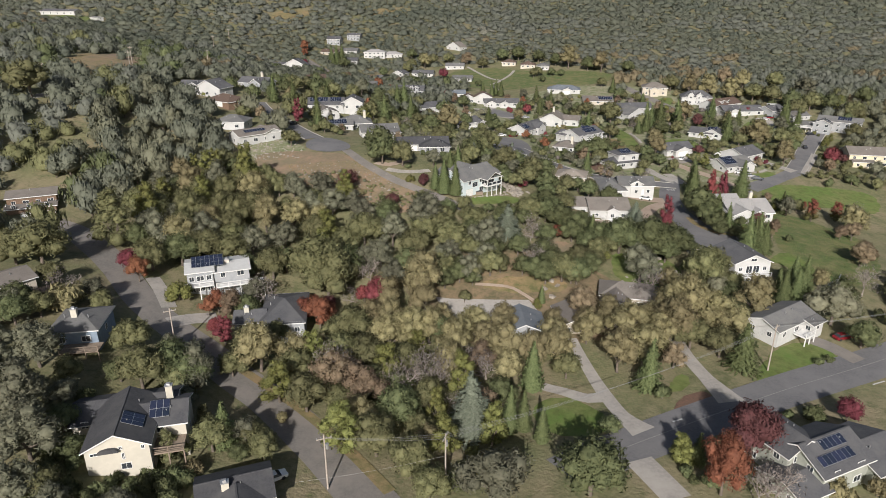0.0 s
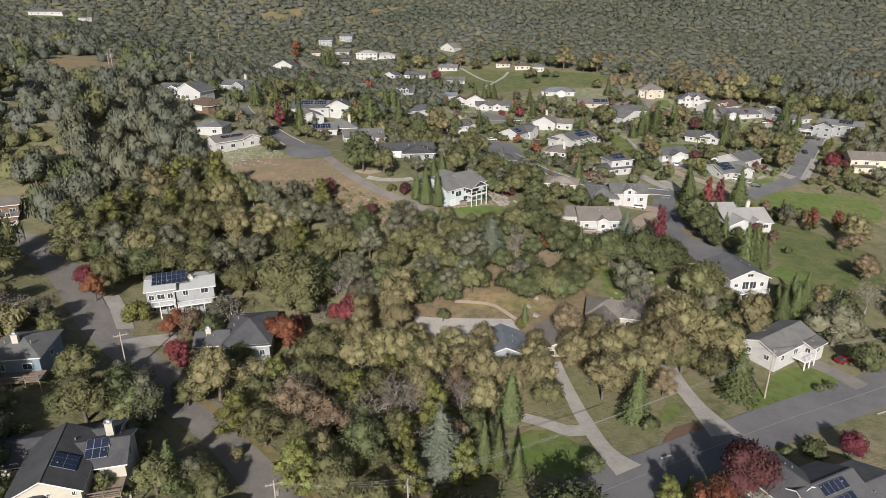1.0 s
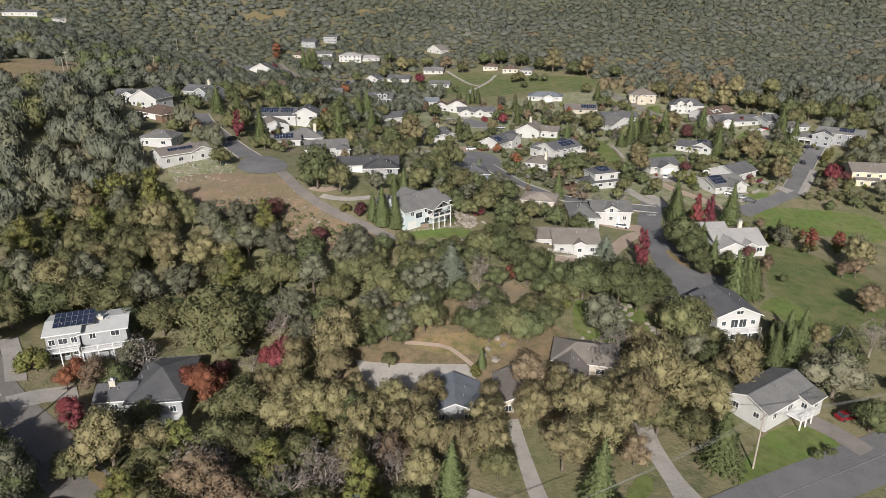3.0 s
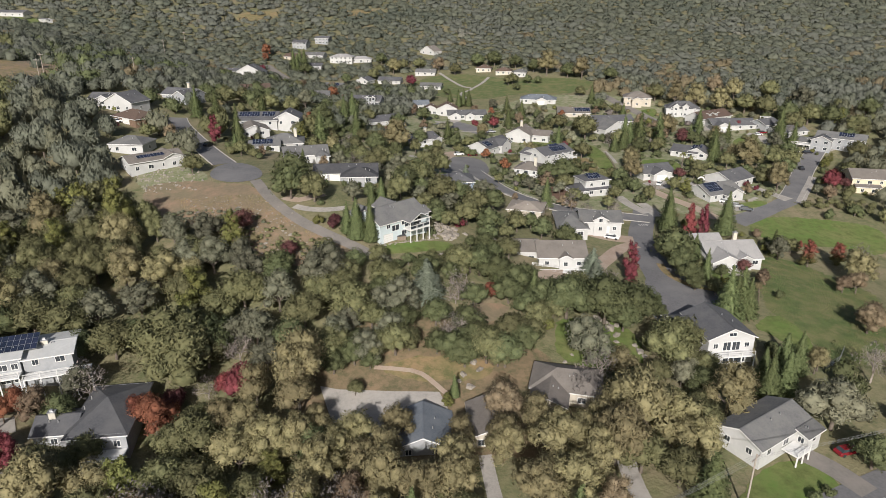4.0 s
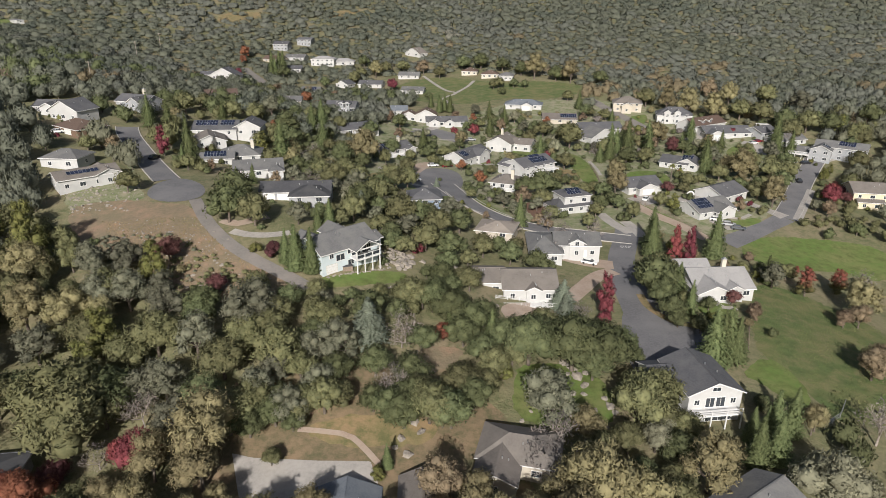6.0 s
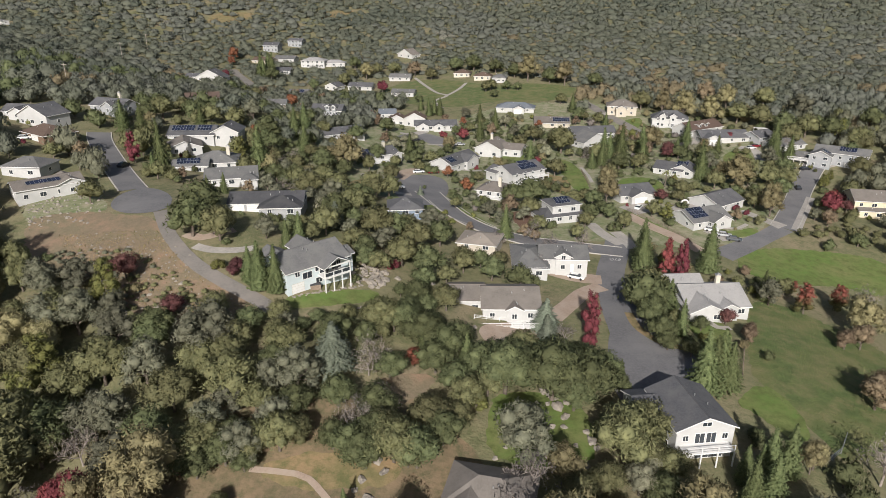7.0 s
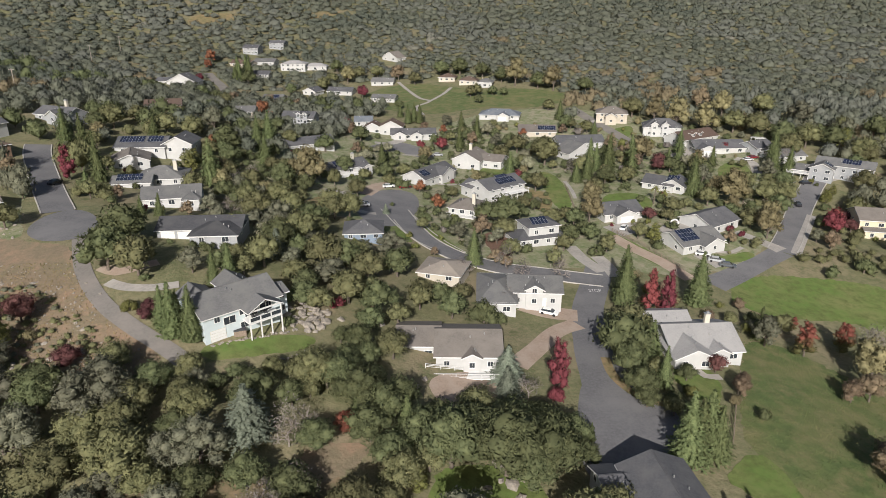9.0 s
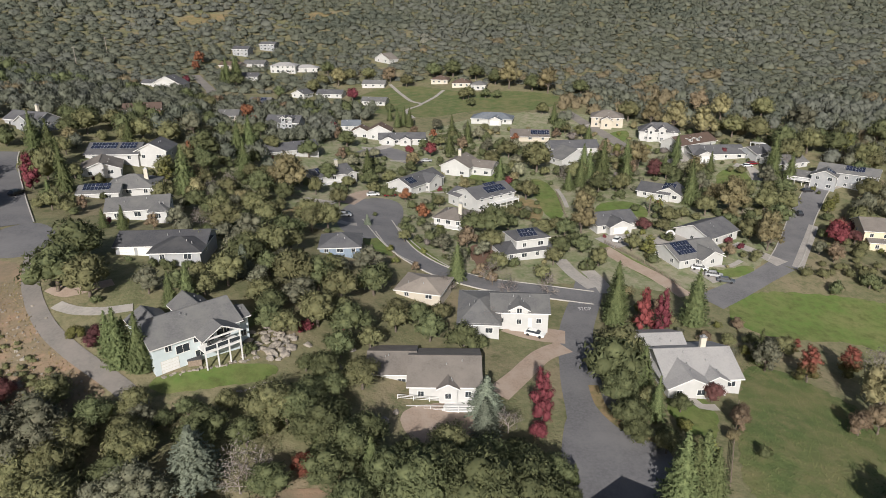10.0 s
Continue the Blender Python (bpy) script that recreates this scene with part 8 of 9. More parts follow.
for spot in [(14.6, 98.8, 1.9, 9.0), (11.9, 98.6, 2.1, 10.0), (17.4, 95.2, 1.8, 8.0), (17.8, 112.5, 2.9, 11.4), (24.5, 146.5, 1.3, 5.1), (85.5, 148.7, 2.6, 10.4), (89.3, 149.8, 2.6, 10.5), (87, 154.4, 2, 7.9), (89.5, 154.7, 2, 7.9), (90.9, 155, 2.8, 11), (94.9, 156.6, 2.6, 10.5), (43.2, 179.8, 2.3, 9), (74.5, 183.3, 1, 4), (34.7, 184.1, 1.3, 5.3), (3.8, 195.7, 2.8, 11.1), (0.2, 196.4, 2.8, 11.2), (0.7, 197.7, 2.2, 8.8), (-2.5, 198.7, 2.2, 8.8), (91.1, 208.1, 2.2, 8.8), (93.2, 210.7, 2.4, 9.4), (2.5, 213.3, 1.9, 7.7), (5, 215.3, 2.2, 8.9), (121.5, 223.5, 2.2, 8.7), (93.6, 236.6, 3.4, 13.3), (112.7, 238.5, 3.8, 14.9), (95.2, 241.9, 3.6, 14.3)]:
    place_tree("cypress", *spot)
for spot in [(142.9, 357.7, 2.1, 8.2), (31.5, 428.3, 2.6, 10.1), (37.1, 428.7, 2.6, 10.2), (34.1, 432, 2.6, 10.2)]:
    place_tree("cypress", *spot)
for spot in [(27, 214.9, 1.8, 2), (-29.4, 256, 1.1, 1.6), (142.5, 282.9, 1.1, 1.7), (-98.8, 283.3, 0.9, 1.3), (103.5, 289.9, 0.7, 1.1), (-53, 296.4, 1, 1.3), (128.8, 318.1, 1.1, 1.4), (52.9, 336.4, 1.2, 1.5), (-11.3, 348.6, 0.7, 0.9), (-5.1, 352.3, 1, 1.1), (187.1, 364.8, 1.2, 1.5), (190.7, 367.8, 0.9, 1.3), (165.4, 381.9, 0.7, 0.9), (169.2, 384.5, 0.9, 1.2), (39, 387.7, 2.3, 2.5)]:
    place_tree("shrubred", *spot)
for spot in [(122.2, 177, 4.0, 7.4), (125.5, 180.5, 3.4, 6.4)]:
    place_tree("rust", *spot)
for spot in [(0.9, 155.8, 2.8, 4.6), (4.6, 156.4, 3.0, 5.0), (21.0, 158.6, 3.2, 5.6), (25.0, 157.6, 3.0, 5.2)]:
    place_tree("deep", *spot)
for spot in [(8.6, 158.4, 3.2, 5.6), (15.2, 159.4, 3.0, 5.4), (-2.6, 157.8, 3.2, 5.8)]:
    place_tree("olive", *spot)
for spot in [(129.8, 218.6, 3.2, 8.5), (141.3, 223.1, 2.8, 7.7), (132.8, 230.1, 1.5, 4)]:
    place_tree("orangetall", *spot)

# ---- cars ----
car(74.4, 230.1, -25, (0.75, 0.75, 0.73), "white saloon car parked on a tan forecourt")
car(178.0, 318.1, 75, (0.03, 0.03, 0.035), "black car parked on the street")
car(29.2, 324.7, 10, (0.75, 0.75, 0.73), "white van by a garden")
car(35.1, 325.9, 15, (0.2, 0.014, 0.022), "red car by a garden")
car(178.8, 364.1, 10, (0.75, 0.75, 0.73), "white car on a curved drive")
car(181.8, 366.2, 10, (0.2, 0.014, 0.022), "red car on a curved drive")
car(185.6, 340.1, 20, (0.75, 0.75, 0.73), "white car at the end of the street")
car(191.1, 339.1, 10, (0.03, 0.03, 0.035), "dark car at the end of the street")
car(125.2, 268.6, -20, (0.75, 0.75, 0.73), "white car on a drive")
car(127.8, 265.0, -20, (0.4, 0.41, 0.42), "silver car on a drive")
car(129.9, 262.1, -20, (0.1, 0.11, 0.12), "dark car on a drive")
car(106.8, 287.5, 60, (0.75, 0.75, 0.73), "white car in front of a garage")
car(22.4, 299.4, 30, (0.03, 0.03, 0.035), "dark car by the turning circle")
car(-62.4, 273.5, 80, (0.03, 0.03, 0.035), "black pickup on the knoll street")
car(155.0, 397.7, 0, (0.75, 0.75, 0.73), "white car by a white house")
car(47.0, 375.3, 0, (0.4, 0.41, 0.42), "silver car on the far cul-de-sac")
car(92.8, 133.9, 15, (0.2, 0.014, 0.022), "red car parked on an asphalt drive")
car(-27.7, 85.9, 35, (0.75, 0.75, 0.73), "white car beside a house")
car(-49.2, 285.5, 70, (0.03, 0.03, 0.035), "dark car on the knoll street")
car(22.9, 297.3, 10, (0.4, 0.41, 0.42), "silver car by a garden")
car(-101.2, 288.1, 20, (0.75, 0.75, 0.73), "white car by a garage")

# ---- utility poles and wires ----
utility_pole(-18.6, 84.4, 10.6, 20, "tall timber utility pole with crossarm and transformer")
utility_pole(0.4, 84.0, 10.8, 70, "tall timber utility pole beside the lane")
utility_pole(-55.6, 119.3, 9.5, 30, "timber utility pole with crossarm", False)
utility_pole(68.5, 119.2, 11, 40, "timber utility pole with crossarm", False)
utility_pole(-177.5, 528.7, 11, 20, "timber utility pole with crossarm", False)
utility_pole(-178.6, 573.0, 11, 20, "timber utility pole with crossarm", False)
utility_pole(-167.3, 281.9, 11, 0, "timber utility pole with crossarm", False)
utility_pole(-158.1, 344.5, 10, 0, "timber utility pole with crossarm", False)
utility_pole(-156.2, 337.4, 9, 0, "timber utility pole with crossarm", False)
utility_pole(-127.0, 366.4, 10, 0, "timber utility pole with crossarm", False)
for k in (-0.9, 0.0, 0.9):
    wire((-18.6 + k, 84.4, height(-18.6, 84.4) + 10.1), (0.4 + k * 0.4, 84.0 + k * 0.8, height(0.4, 84.0) + 10.3), 0.5)
for k in (-1.0, -0.4, 0.4, 1.0):
    wire((0.4 + k * 0.4, 84.0 + k * 0.8, height(0.4, 84.0) + 10.3), (68.5 + k, 119.2, 26.2), 1.6)
    wire((68.5 + k, 119.2, 26.2), (150.0 + k, 150.0, height(150.0, 150.0) + 10.5), 1.6)
wire((0.4, 84.0, height(0.4, 84.0) + 6.5), (-22.0, 78.0, height(-22.0, 78.0) + 6.5), 0.4)

# ---- boulders ----
for k, spot in enumerate([(22.4, 214.1, 0.98), (20.8, 209.5, 1.06), (22.7, 208.1, 1.15), (19.8, 207.3, 0.83), (23.7, 210.7, 0.96), (25.6, 208.8, 1.06), (22.7, 205.8, 1.24), (18.2, 207.6, 0.83), (19.9, 204.8, 0.71), (25.1, 206.3, 0.93), (19.9, 211.0, 0.75), (18.4, 203.1, 0.50), (25.6, 211.6, 0.65), (34.8, 206.3, 0.73), (36.1, 204.3, 0.72), (36.6, 212.7, 0.66), (44.1, 194.3, 0.86), (42.1, 194.5, 0.77), (45.8, 197.0, 0.59), (18.7, 201.9, 0.40), (16.9, 201.4, 0.40)]):
    boulder(*spot, k)
for k, spot in enumerate([(60.1, 172.7, 1.20), (59.2, 175.7, 0.92), (60.9, 169.8, 0.88), (57.8, 177.1, 0.73), (64.1, 165.9, 0.86), (64.7, 163.9, 0.94), (60.4, 167.0, 0.67), (58.0, 166.8, 0.77), (61.6, 162.5, 0.65), (65.2, 162.1, 0.64), (56.1, 171.6, 0.70), (62.0, 173.6, 0.71), (47.5, 158.6, 0.45), (49.5, 161.1, 0.36), (62.6, 157.7, 0.53), (58.4, 173.3, 0.60)]):
    boulder(*spot, k)
for k, spot in enumerate([(28.4, 156.7, 0.86), (26.3, 152.9, 0.84), (29.5, 154.5, 0.74), (27.4, 149.4, 0.92), (25.3, 150.8, 0.72), (58.3, 177.0, 0.87), (59.8, 175.0, 0.86)]):
    boulder(*spot, k)
for k, spot in enumerate([(-41.3, 213.8, 0.41), (-44.3, 215.5, 0.42), (-14.9, 192.8, 0.48), (-35.3, 200.7, 0.35), (-43.1, 214.0, 0.35), (-14.4, 192.1, 0.50), (-23.9, 208.8, 0.36), (-22.6, 194.8, 0.52), (-23.0, 212.1, 0.48), (-23.7, 200.2, 0.35), (-34.5, 213.3, 0.62), (-18.4, 198.8, 0.35), (-17.0, 198.1, 0.54), (-19.2, 199.8, 0.38), (-26.5, 202.4, 0.35), (-29.9, 193.6, 0.35), (-38.9, 198.9, 0.35), (-27.7, 201.5, 0.36), (-18.5, 208.4, 0.40), (-34.6, 198.3, 0.35), (-29.3, 195.0, 0.35), (-22.7, 191.0, 0.35), (-44.3, 210.4, 0.54), (-28.4, 208.0, 0.37), (-37.5, 203.0, 0.35), (-19.4, 190.9, 0.54), (-18.0, 189.5, 0.35), (-28.8, 190.2, 0.48), (-26.0, 190.4, 0.43), (-22.2, 205.8, 0.35)]):
    boulder(*spot, k)
for k, spot in enumerate([(-34.7, 211.8, 0.40), (-18.0, 204.4, 0.35), (-45.8, 212.4, 0.56), (-34.7, 207.2, 0.35), (-16.6, 201.9, 0.35), (-47.4, 216.3, 0.35), (-27.8, 210.6, 0.35), (-31.7, 208.0, 0.62), (-38.1, 201.2, 0.52), (-25.6, 189.5, 0.38), (-69.3, 239.5, 0.35), (-68.4, 243.1, 0.57), (-58.7, 237.7, 0.35), (-71.1, 243.1, 0.36), (-64.3, 230.3, 0.35), (-66.5, 229.3, 0.44), (-57.3, 239.9, 0.57), (-58.3, 231.5, 0.50), (-69.1, 246.7, 0.37), (-53.5, 229.0, 0.54), (-64.9, 234.5, 0.52), (-58.2, 231.0, 0.43), (-59.4, 233.7, 0.37), (-52.1, 227.7, 0.35), (-51.2, 227.5, 0.46), (-66.9, 229.9, 0.35), (-54.5, 233.8, 0.35), (-67.9, 234.9, 0.45), (-55.3, 228.6, 0.35), (-67.3, 229.5, 0.35)]):
    boulder(*spot, k)
for k, spot in enumerate([(-62.8, 246.8, 0.56), (-55.2, 229.6, 0.44), (-61.6, 244.7, 0.51), (-62.4, 229.8, 0.50), (-64.3, 237.1, 0.35), (-70.5, 235.7, 0.43), (-56.9, 235.2, 0.35), (-63.3, 232.2, 0.44), (-68.1, 231.0, 0.52), (-70.2, 236.7, 0.40), (-61.7, 242.0, 0.37), (-59.1, 228.2, 0.35), (-68.9, 235.2, 0.55), (-64.7, 239.1, 0.55), (-65.0, 247.9, 0.58)]):
    boulder(*spot, k)
for k, spot in enumerate([(24.2, 207.5, 0.76), (20.4, 205.9, 0.44), (23.8, 211.0, 0.45), (21.3, 208.5, 0.62), (25.3, 213.1, 0.38), (22.8, 205.9, 0.59), (21.9, 212.3, 0.41), (24.3, 204.4, 0.52), (21.9, 218.2, 0.71), (21.1, 212.2, 0.53), (24.8, 211.9, 0.82), (22.8, 204.0, 0.72), (21.0, 210.6, 0.44), (22.8, 212.1, 0.70), (23.9, 208.8, 0.44), (23.2, 211.2, 0.81), (21.8, 206.1, 0.52), (22.3, 209.9, 0.56), (24.2, 210.6, 0.69), (22.8, 207.1, 0.37), (28.4, 210.8, 0.78), (23.3, 214.8, 0.86), (25.2, 207.0, 0.60), (18.1, 210.4, 0.73), (24.1, 210.1, 0.68), (20.6, 212.8, 0.68), (23.5, 211.8, 0.83), (21.3, 206.5, 0.78), (22.1, 211.4, 0.49), (22.5, 205.6, 0.82)]):
    boulder(*spot, k)
for k, spot in enumerate([(24.5, 211.8, 0.57), (23.4, 211.7, 0.58), (24.5, 209.8, 0.63), (21.3, 212.5, 0.56), (7.3, 195.2, 0.35), (7.7, 195.3, 0.35), (8.6, 195.8, 0.35), (8.9, 196.3, 0.35), (9.9, 196.3, 0.35), (10.2, 197.0, 0.35), (11.1, 197.4, 0.35), (11.7, 197.6, 0.35), (12.2, 197.9, 0.35), (12.7, 198.5, 0.35), (13.4, 198.9, 0.35), (14.2, 198.9, 0.35), (15.0, 199.4, 0.35), (15.7, 199.8, 0.35), (16.3, 200.2, 0.35), (16.9, 201.0, 0.35), (17.5, 201.5, 0.35), (18.3, 201.9, 0.35), (19.0, 202.0, 0.35), (19.5, 202.6, 0.35), (20.3, 203.4, 0.35), (20.8, 203.8, 0.35), (19.8, 194.7, 0.35), (20.3, 194.8, 0.35), (21.0, 195.1, 0.35), (21.6, 195.6, 0.35)]):
    boulder(*spot, k)
for k, spot in enumerate([(22.1, 196.0, 0.35), (22.3, 196.5, 0.35), (23.0, 197.0, 0.35), (23.5, 197.8, 0.35), (24.1, 197.7, 0.35), (24.7, 198.2, 0.35)]):
    boulder(*spot, k)

# ---- fences ----
fence([(95.2, 329.9), (94.5, 307.6), (95.2, 300.7)], 1.5, WOOD, "weathered timber garden fence")
fence([(102.6, 285.5), (109.6, 273.7), (116.5, 258.0)], 1.3, WOOD, "timber fence along a lane")
fence([(45.9, 200.7), (51.6, 201.5), (57.5, 202.4)], 1.0, TRIM, "white painted terrace railing")
fence([(109.9, 206.2), (103.5, 193.2), (98.7, 182.9)], 1.4, WOOD, "timber fence beside the meadow")
fence([(102.8, 159.4), (107.5, 162.8), (110.9, 167.1)], 1.4, METAL, "grey wire mesh fence")

# ---- road paint ----
ribbon("centre_line", [(20, 86.1), (26.3, 89.9), (34.1, 93.9), (48.8, 101.5), (70.2, 112.6), (98.2, 126.1), (149.2, 151.9)], 0.13, PAINT_WORN, "faded pale centre line", 0.17, False, "road marking")
ribbon("stop_dash", [(42.1, 100.1), (44.2, 101)], 0.35, PAINT_WHITE, "short white painted bar", 0.17, False, "road marking")
ribbon("stop_dash", [(88.5, 115.2), (92, 116.8)], 0.3, PAINT_WHITE, "short white painted bar", 0.17, False, "road marking")
ribbon("stop_line", [(87.6, 247.8), (90.9, 247.7)], 0.5, PAINT_WHITE, "white stop line painted on asphalt", 0.17, False, "road marking")
letters = bpy.data.curves.new("stop_marking", "FONT")
letters.body, letters.size, letters.extrude, letters.align_x, letters.align_y = "STOP", 1.5, 0.005, "CENTER", "CENTER"
letters.materials.append(PAINT_WHITE)
stop = new("stop_marking", letters)
stop.matrix_basis = pose(88.5, 244.5, height(88.5, 244.5) + 0.2) @ Matrix.Diagonal((0.9, 1.7, 1, 1))
tagged(stop, "white STOP lettering painted on the asphalt", "road marking", kind="structure")
tufts("long_grass", "tall uneven meadow grass tufts", [(118, 224), (128, 221), (135, 213), (142, 205), (133, 185), (119, 166), (107, 160), (106, 169), (101, 182), (105, 196)], 11000, 0.24, MEADOW, 4)
stones("loose_stones", "loose grey stones strewn on the earth bank", [(-56, 222), (-31, 221), (-16, 202), (-1, 191), (-11, 187), (-26, 192), (-44, 205)], 420, 0.24, 9)
tufts("dry_grass", "dry grass tufts on the earth bank", [(-56, 222), (-31, 221), (-16, 202), (-1, 191), (-11, 187), (-26, 192), (-44, 205)], 8000, 0.26, DRY, 14)
rng_scrub = np.random.default_rng(77)
BANK_FOOT = [(-54, 214), (-33, 212), (-18, 200), (-3, 191), (-11, 187), (-26, 191), (-44, 204)]
sx, sy = rng_scrub.uniform(-54, -2, 420), rng_scrub.uniform(187, 214, 420)
scrub = inside(BANK_FOOT, sx, sy)
sr = rng_scrub.uniform(0.4, 1.2, 420)
woods("scrub", "low dry grey scrub and weeds on the earth bank", np.stack([sx, sy, sr, sr * 1.1], 1)[scrub], [("olive", 0.3), ("grey", 0.4), ("gold", 0.3)], 60, 0.16, 78, 4, 1, "scrub")
stones("loose_stones", "loose grey stones on the grassy knoll", [(-78, 244), (-65, 250), (-58, 251), (-50, 235), (-59, 228), (-66, 225)], 200, 0.34, 10)
patch("pool", [(122, 283.5), (124.4, 286.8), (126.2, 286), (124.2, 282), (121.7, 280.4)], WATER, "small turquoise swimming pool", 0.16, 0.6, "pool", 0, 1)

# ---- garden things ----
palm(122.8, 309.8, 6.0)
palm(126.5, 310.9, 4.2)
palm(117.4, 332.8, 3.0)
trampoline(76.5, 354.1)
pergola(189.4, 382.4, 10)
pool_slide(123.4, 288.5, 20)
hot_tub(11.2, 199.8, 20)

# ---- trees that fill the woods between the named ones ----
TAKEN = []
for ob in list(scene.objects):
    if ob.parent is None and ob.get("category") in ("tree", "shrub"):
        TAKEN.append((ob.matrix_basis.translation.x, ob.matrix_basis.translation.y, ob.matrix_basis.to_scale().x * 0.75))
    elif ob.parent is None and ob.get("category") == "house":
        for w in [c for c in ob.children if c.name.startswith("wall")]:
            for q in [c for c in w.bound_box]:
                p = ob.matrix_basis @ w.matrix_basis @ Vector(q)
                TAKEN.append((p.x, p.y, 3.0))
            c = ob.matrix_basis @ w.matrix_basis @ (sum((Vector(b) for b in w.bound_box), Vector()) / 8)
            TAKEN.append((c.x, c.y, 0.45 * max(w.dimensions.x, w.dimensions.y) + 2))
            TAKEN.append((c.x - 1.5, c.y - 0.5 * w.dimensions.y - 4, 5.0))
            TAKEN.append((c.x - 0.3 * w.dimensions.x, c.y - 0.5 * w.dimensions.y - 3, 4.0))
    elif ob.get("category") in ("road", "drive", "path", "patio", "lawn", "field", "meadow", "terrace", "track", "bank", "pavement"):
        co = np.empty(len(ob.data.vertices) * 3)
        ob.data.vertices.foreach_get("co", co)
        for x, y, z in co.reshape(-1, 3)[::3]:
            TAKEN.append((x, y, 1.0))
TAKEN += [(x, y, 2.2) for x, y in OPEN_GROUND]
TAKEN = np.array(TAKEN)


def free_spots(poly, spacing, r0, r1, tall, seed, clear=0.6):
    """Seeded spots in an area of the plan, away from all that stands there already."""
    global TAKEN
    rng = np.random.default_rng(seed)
    poly_a = np.array(poly)
    lo, hi = poly_a.min(0), poly_a.max(0)
    xs, ys = np.meshgrid(np.arange(lo[0], hi[0], spacing), np.arange(lo[1], hi[1], spacing))
    xs = (xs + rng.uniform(-0.48, 0.48, xs.shape) * spacing).ravel()
    ys = (ys + rng.uniform(-0.48, 0.48, ys.shape) * spacing).ravel()
    keep = inside(poly, xs, ys)
    xs, ys = xs[keep], ys[keep]
    rs = rng.uniform(r0, r1, len(xs))
    out = []
    near = TAKEN
    for x, y, r in zip(xs, ys, rs):
        d = np.hypot(near[:, 0] - x, near[:, 1] - y)
        if (d > near[:, 2] + r * clear).all():
            out.append((x, y, r, r * rng.uniform(*tall)))
    return np.array(out).reshape(-1, 4)


def thicket(poly, spacing, r0, r1, tall, seed, mix, label, clear=0.5, sprays=620):
    global TAKEN
    spots = free_spots(poly, spacing, r0, r1, tall, seed, clear)
    if len(spots):
        woods("thicket", label, spots, mix, sprays, 0.075, seed + 60, 6, 2, rise=0.2)
        TAKEN = np.concatenate([TAKEN, spots[:, :3] * (1, 1, 0.75)])


def fill(poly, spacing, r0, r1, tall, seed, keys, clear=0.6):
    global TAKEN
    spots = free_spots(poly, spacing, r0, r1, tall, seed, clear)
    rng = random.Random(seed)
    for x, y, r, h in spots:
        k = rng.choice(keys)
        place_tree(k, x, y, r, h * (1.5 if k in ("fir", "cypress", "tall", "lime") else 1.0))
    if len(spots):
        TAKEN = np.concatenate([TAKEN, spots[:, :3] * (1, 1, 0.75)])


fill([(-80, 148), (-20, 148), (8, 185), (-15, 196), (-45, 210), (-80, 218), (-95, 200)], 5.8, 2.8, 5.3, (1.7, 2.3), 1, ["olive", "grey", "deep", "olive", "gold", "olive", "lime", "olive"], 0.45)
thicket([(-130, 140), (-75, 160), (-75, 240), (-60, 225), (-62, 300), (-130, 300)], 7.6, 3.2, 6.2, (1.7, 2.4), 2, [("deep", 0.2), ("hill_b", 0.25), ("grey", 0.2), ("olive", 0.35)], "dense oak woodland on the slope beside the knoll", 0.45)
fill([(-45, 95), (-8, 84), (32, 106), (28, 135), (0, 150), (-30, 135)], 5.2, 2.4, 4.0, (1.7, 2.2), 3, ["olive", "gold", "olive", "bare", "lime", "rust", "gold"], 0.4)
fill([(25, 118), (60, 124), (75, 140), (70, 165), (40, 140), (20, 140)], 6.5, 2.6, 3.8, (1.8, 2.3), 13, ["gold", "gold", "olive", "rust"], 0.45)
fill([(5, 150), (35, 160), (60, 165), (75, 185), (60, 195), (35, 198), (10, 190), (-5, 170)], 6.6, 2.8, 4.5, (1.5, 1.9), 4, ["deep", "olive", "grey", "deep"], 0.45)
fill([(-115, 40), (-45, 45), (-28, 80), (-45, 118), (-80, 135), (-115, 135)], 5.6, 2.4, 4.2, (1.6, 2.0), 5, ["grey", "olive", "grey", "grey", "deep", "bare"], 0.42)
fill([(-75, 112), (-20, 116), (-8, 150), (-30, 160), (-62, 158)], 6.0, 2.2, 3.6, (1.7, 2.2), 17, ["olive", "gold", "deep", "bare", "grey", "olive"], 0.45)
fill([(10, 205), (60, 225), (75, 260), (45, 285), (20, 275), (0, 245), (-8, 215)], 5.6, 2.4, 4.2, (1.4, 1.8), 6, ["deep", "olive", "grey", "olive"], 0.45)
fill([(15, 275), (95, 262), (180, 285), (210, 350), (200, 420), (10, 420)], 10.5, 2.3, 3.8, (1.6, 2.2), 15, ["deep", "olive", "olive", "grey", "fir", "gold", "deep", "pale", "rust"], 0.5)
fill([(-75, 262), (5, 250), (15, 345), (-80, 350)], 10.0, 2.5, 4.0, (1.6, 2.2), 16, ["deep", "olive", "olive", "grey", "fir", "gold"], 0.5)
thicket([(-60, 262), (5, 250), (15, 330), (-70, 340)], 5.0, 1.5, 3.2, (1.3, 1.8), 7, [("olive", 0.3), ("deep", 0.3), ("grey", 0.15), ("gold", 0.1), ("lime", 0.07), ("rust", 0.08)], "garden trees and shrubs between the knoll houses", 0.5)
thicket([(15, 275), (180, 262), (210, 420), (10, 420)], 5.2, 1.0, 2.9, (1.2, 1.7), 8, [("olive", 0.3), ("deep", 0.36), ("grey", 0.1), ("twig", 0.03), ("gold", 0.08), ("lime", 0.08), ("rust", 0.05)], "garden shrubs and small trees between houses", 0.4)
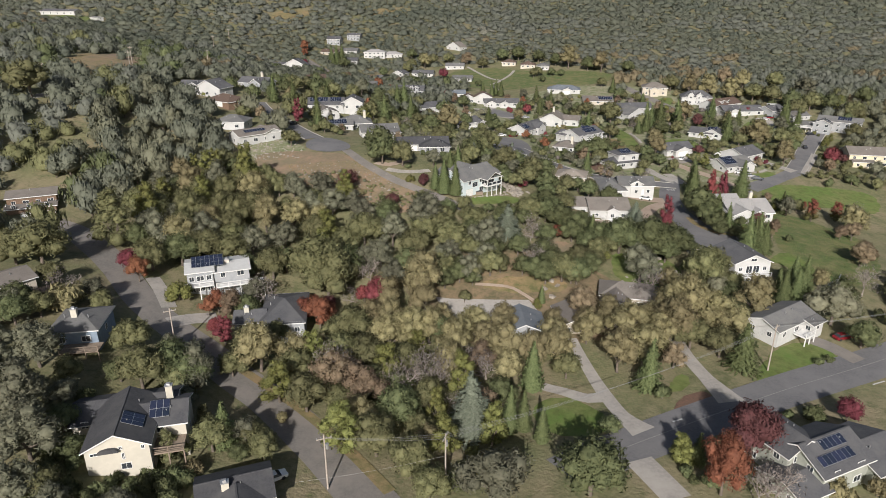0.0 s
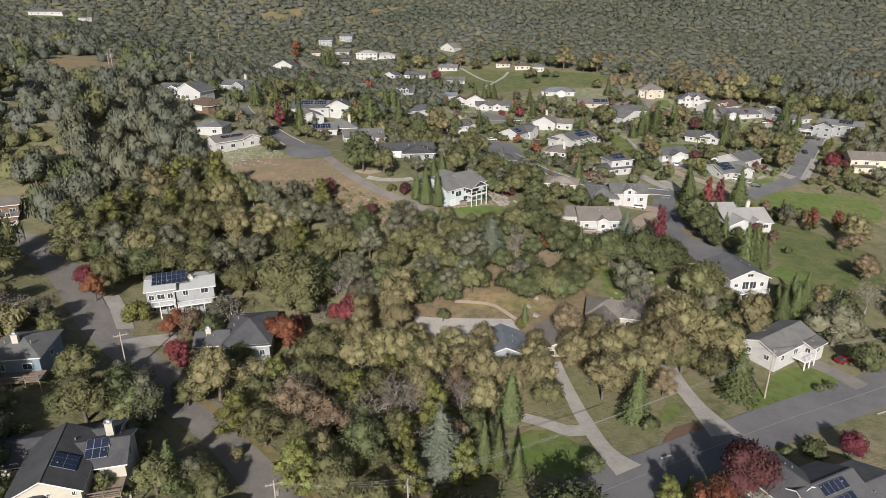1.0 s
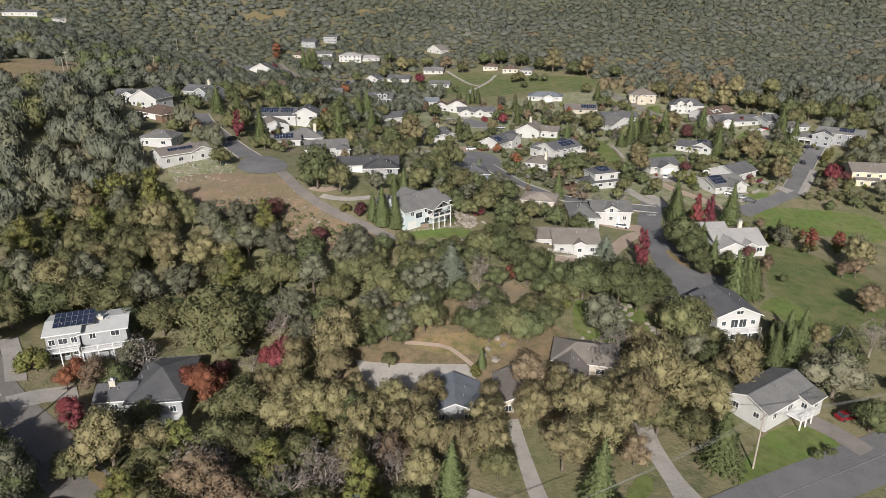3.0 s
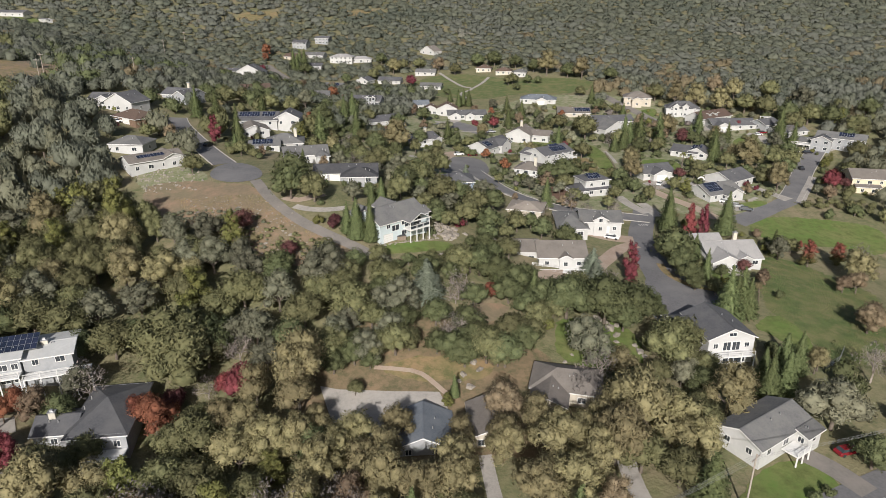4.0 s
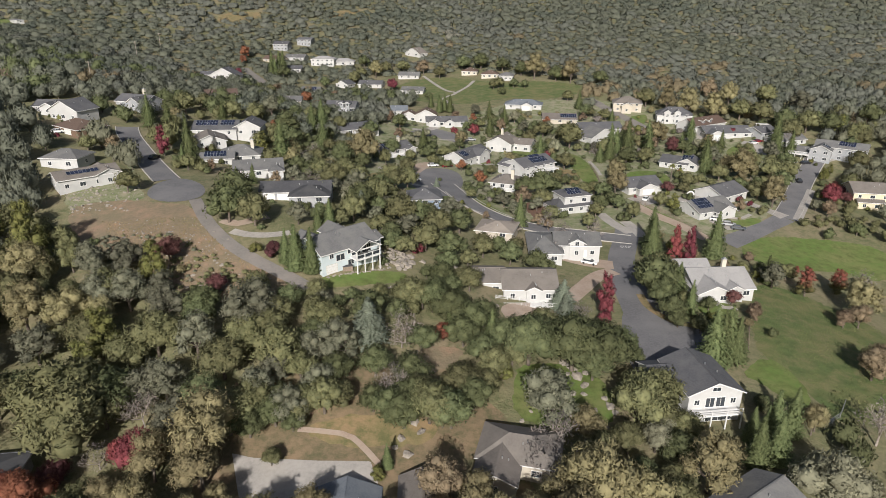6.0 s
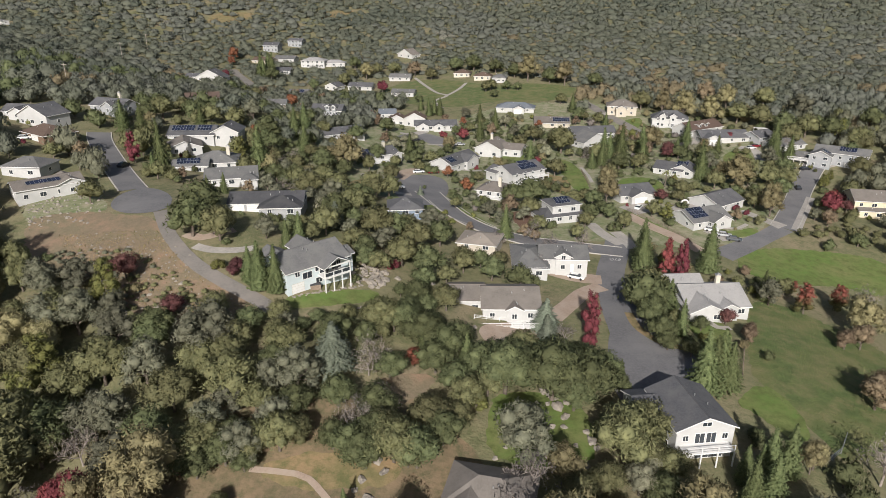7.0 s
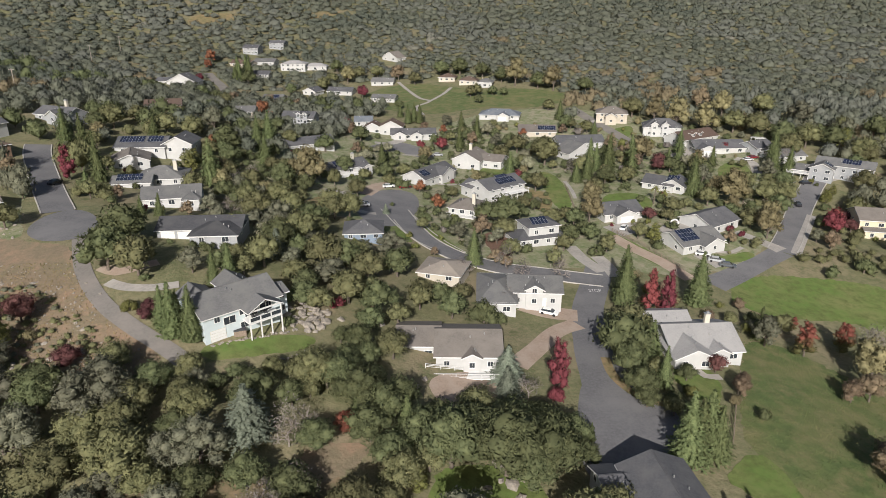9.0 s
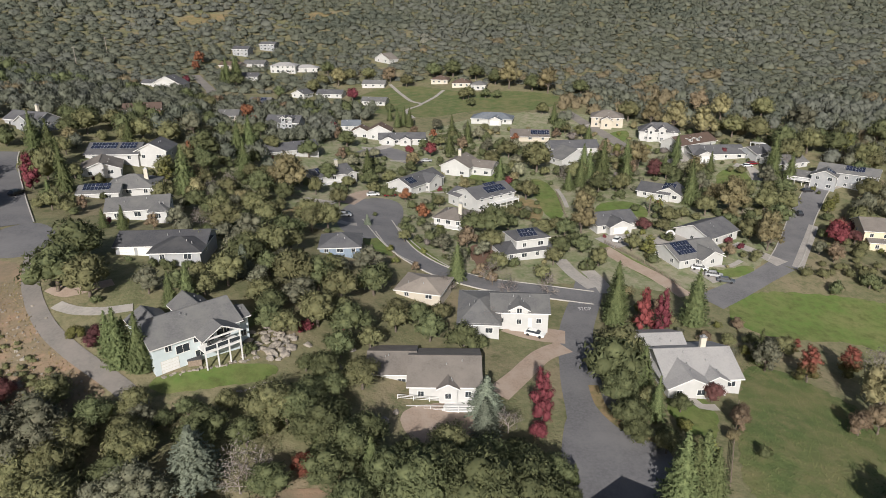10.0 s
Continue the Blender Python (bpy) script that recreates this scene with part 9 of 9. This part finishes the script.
thicket([(-130, 300), (0, 330), (20, 480), (-130, 480)], 6.6, 3.0, 5.0, (1.4, 1.8), 9, [("hill_d", 0.25), ("deep", 0.12), ("hill_b", 0.33), ("hill_a", 0.2), ("hill_e", 0.1)], "oaks and conifers among the far houses", 0.5)
thicket([(170, 255), (240, 270), (250, 400), (215, 400)], 7.5, 3.0, 4.8, (1.6, 2.1), 10, [("olive", 0.4), ("grey", 0.35), ("deep", 0.15), ("gold", 0.1)], "oak woodland beside the street", 0.5)
thicket([(145, 130), (210, 150), (240, 260), (195, 255), (165, 190)], 8.5, 2.4, 4.0, (1.6, 2.0), 11, [("olive", 0.3), ("deep", 0.3), ("grey", 0.15), ("gold", 0.1), ("lime", 0.07), ("rust", 0.08)], "trees along the far side of the meadow", 0.5)
thicket([(95, 130), (150, 120), (160, 160), (120, 180), (100, 175)], 6.0, 1.6, 3.4, (1.5, 2.0), 12, [("olive", 0.3), ("deep", 0.3), ("grey", 0.15), ("gold", 0.1), ("lime", 0.07), ("rust", 0.08)], "thicket of shrubs beside the meadow", 0.5)
thicket([(88, 195), (110, 190), (125, 240), (90, 262), (85, 225)], 5.5, 1.0, 2.2, (1.2, 1.7), 14, [("olive", 0.3), ("deep", 0.3), ("grey", 0.15), ("gold", 0.1), ("lime", 0.07), ("rust", 0.08)], "garden shrubs behind the bungalow", 0.5)

FIELD = [(-35, 455), (5, 440), (60, 425), (110, 430), (115, 470), (80, 520), (20, 545), (-20, 520)]


def hill_spots(lo, hi, spacing, r0, r1, seed):
    spots = free_spots([(-700, lo), (820, lo), (820, hi), (-700, hi)], spacing, r0, r1, (0.7, 1.1), seed, 0.3)
    near = (np.abs(spots[:, 0] - 27) < 0.78 * spots[:, 1] + 40) & ~inside(FIELD, spots[:, 0], spots[:, 1])
    town = inside([(-130, 300), (20, 300), (250, 300), (240, 420), (115, 425), (115, 480), (20, 545), (-130, 480)], spots[:, 0], spots[:, 1])
    left = (spots[:, 0] < -110) | (spots[:, 1] > 400) | (spots[:, 0] > 225)
    return spots[near & left & ~town]


near_left = free_spots([(-330, 100), (-130, 100), (-130, 480), (-420, 480)], 8.0, 3.4, 6.9, (1.4, 2.1), 21, 0.4)
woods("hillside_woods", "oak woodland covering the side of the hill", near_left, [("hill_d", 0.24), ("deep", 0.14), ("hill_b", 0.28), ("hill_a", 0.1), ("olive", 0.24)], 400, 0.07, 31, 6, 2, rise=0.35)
near_right = free_spots([(222, 150), (420, 150), (460, 475), (112, 475), (112, 436), (140, 425), (165, 400), (212, 372)], 7.0, 3.8, 5.8, (1.5, 1.9), 22, 0.35)
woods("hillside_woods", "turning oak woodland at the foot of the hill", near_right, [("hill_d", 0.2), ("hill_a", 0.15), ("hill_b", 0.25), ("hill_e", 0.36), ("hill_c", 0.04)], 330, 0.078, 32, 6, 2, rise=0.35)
mid = hill_spots(470, 650, 7.6, 3.2, 7.2, 23)
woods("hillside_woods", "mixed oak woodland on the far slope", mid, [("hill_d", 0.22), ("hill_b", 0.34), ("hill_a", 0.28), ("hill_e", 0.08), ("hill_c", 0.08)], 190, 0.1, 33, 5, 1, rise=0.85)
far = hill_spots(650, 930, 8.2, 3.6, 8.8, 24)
woods("hillside_woods", "oak and brush covering the far hill, greyed for haze", far, [("hill_d", 0.22), ("hill_b", 0.32), ("hill_a", 0.34), ("hill_c", 0.12)], 96, 0.13, 34, 5, 1, rise=1.1)
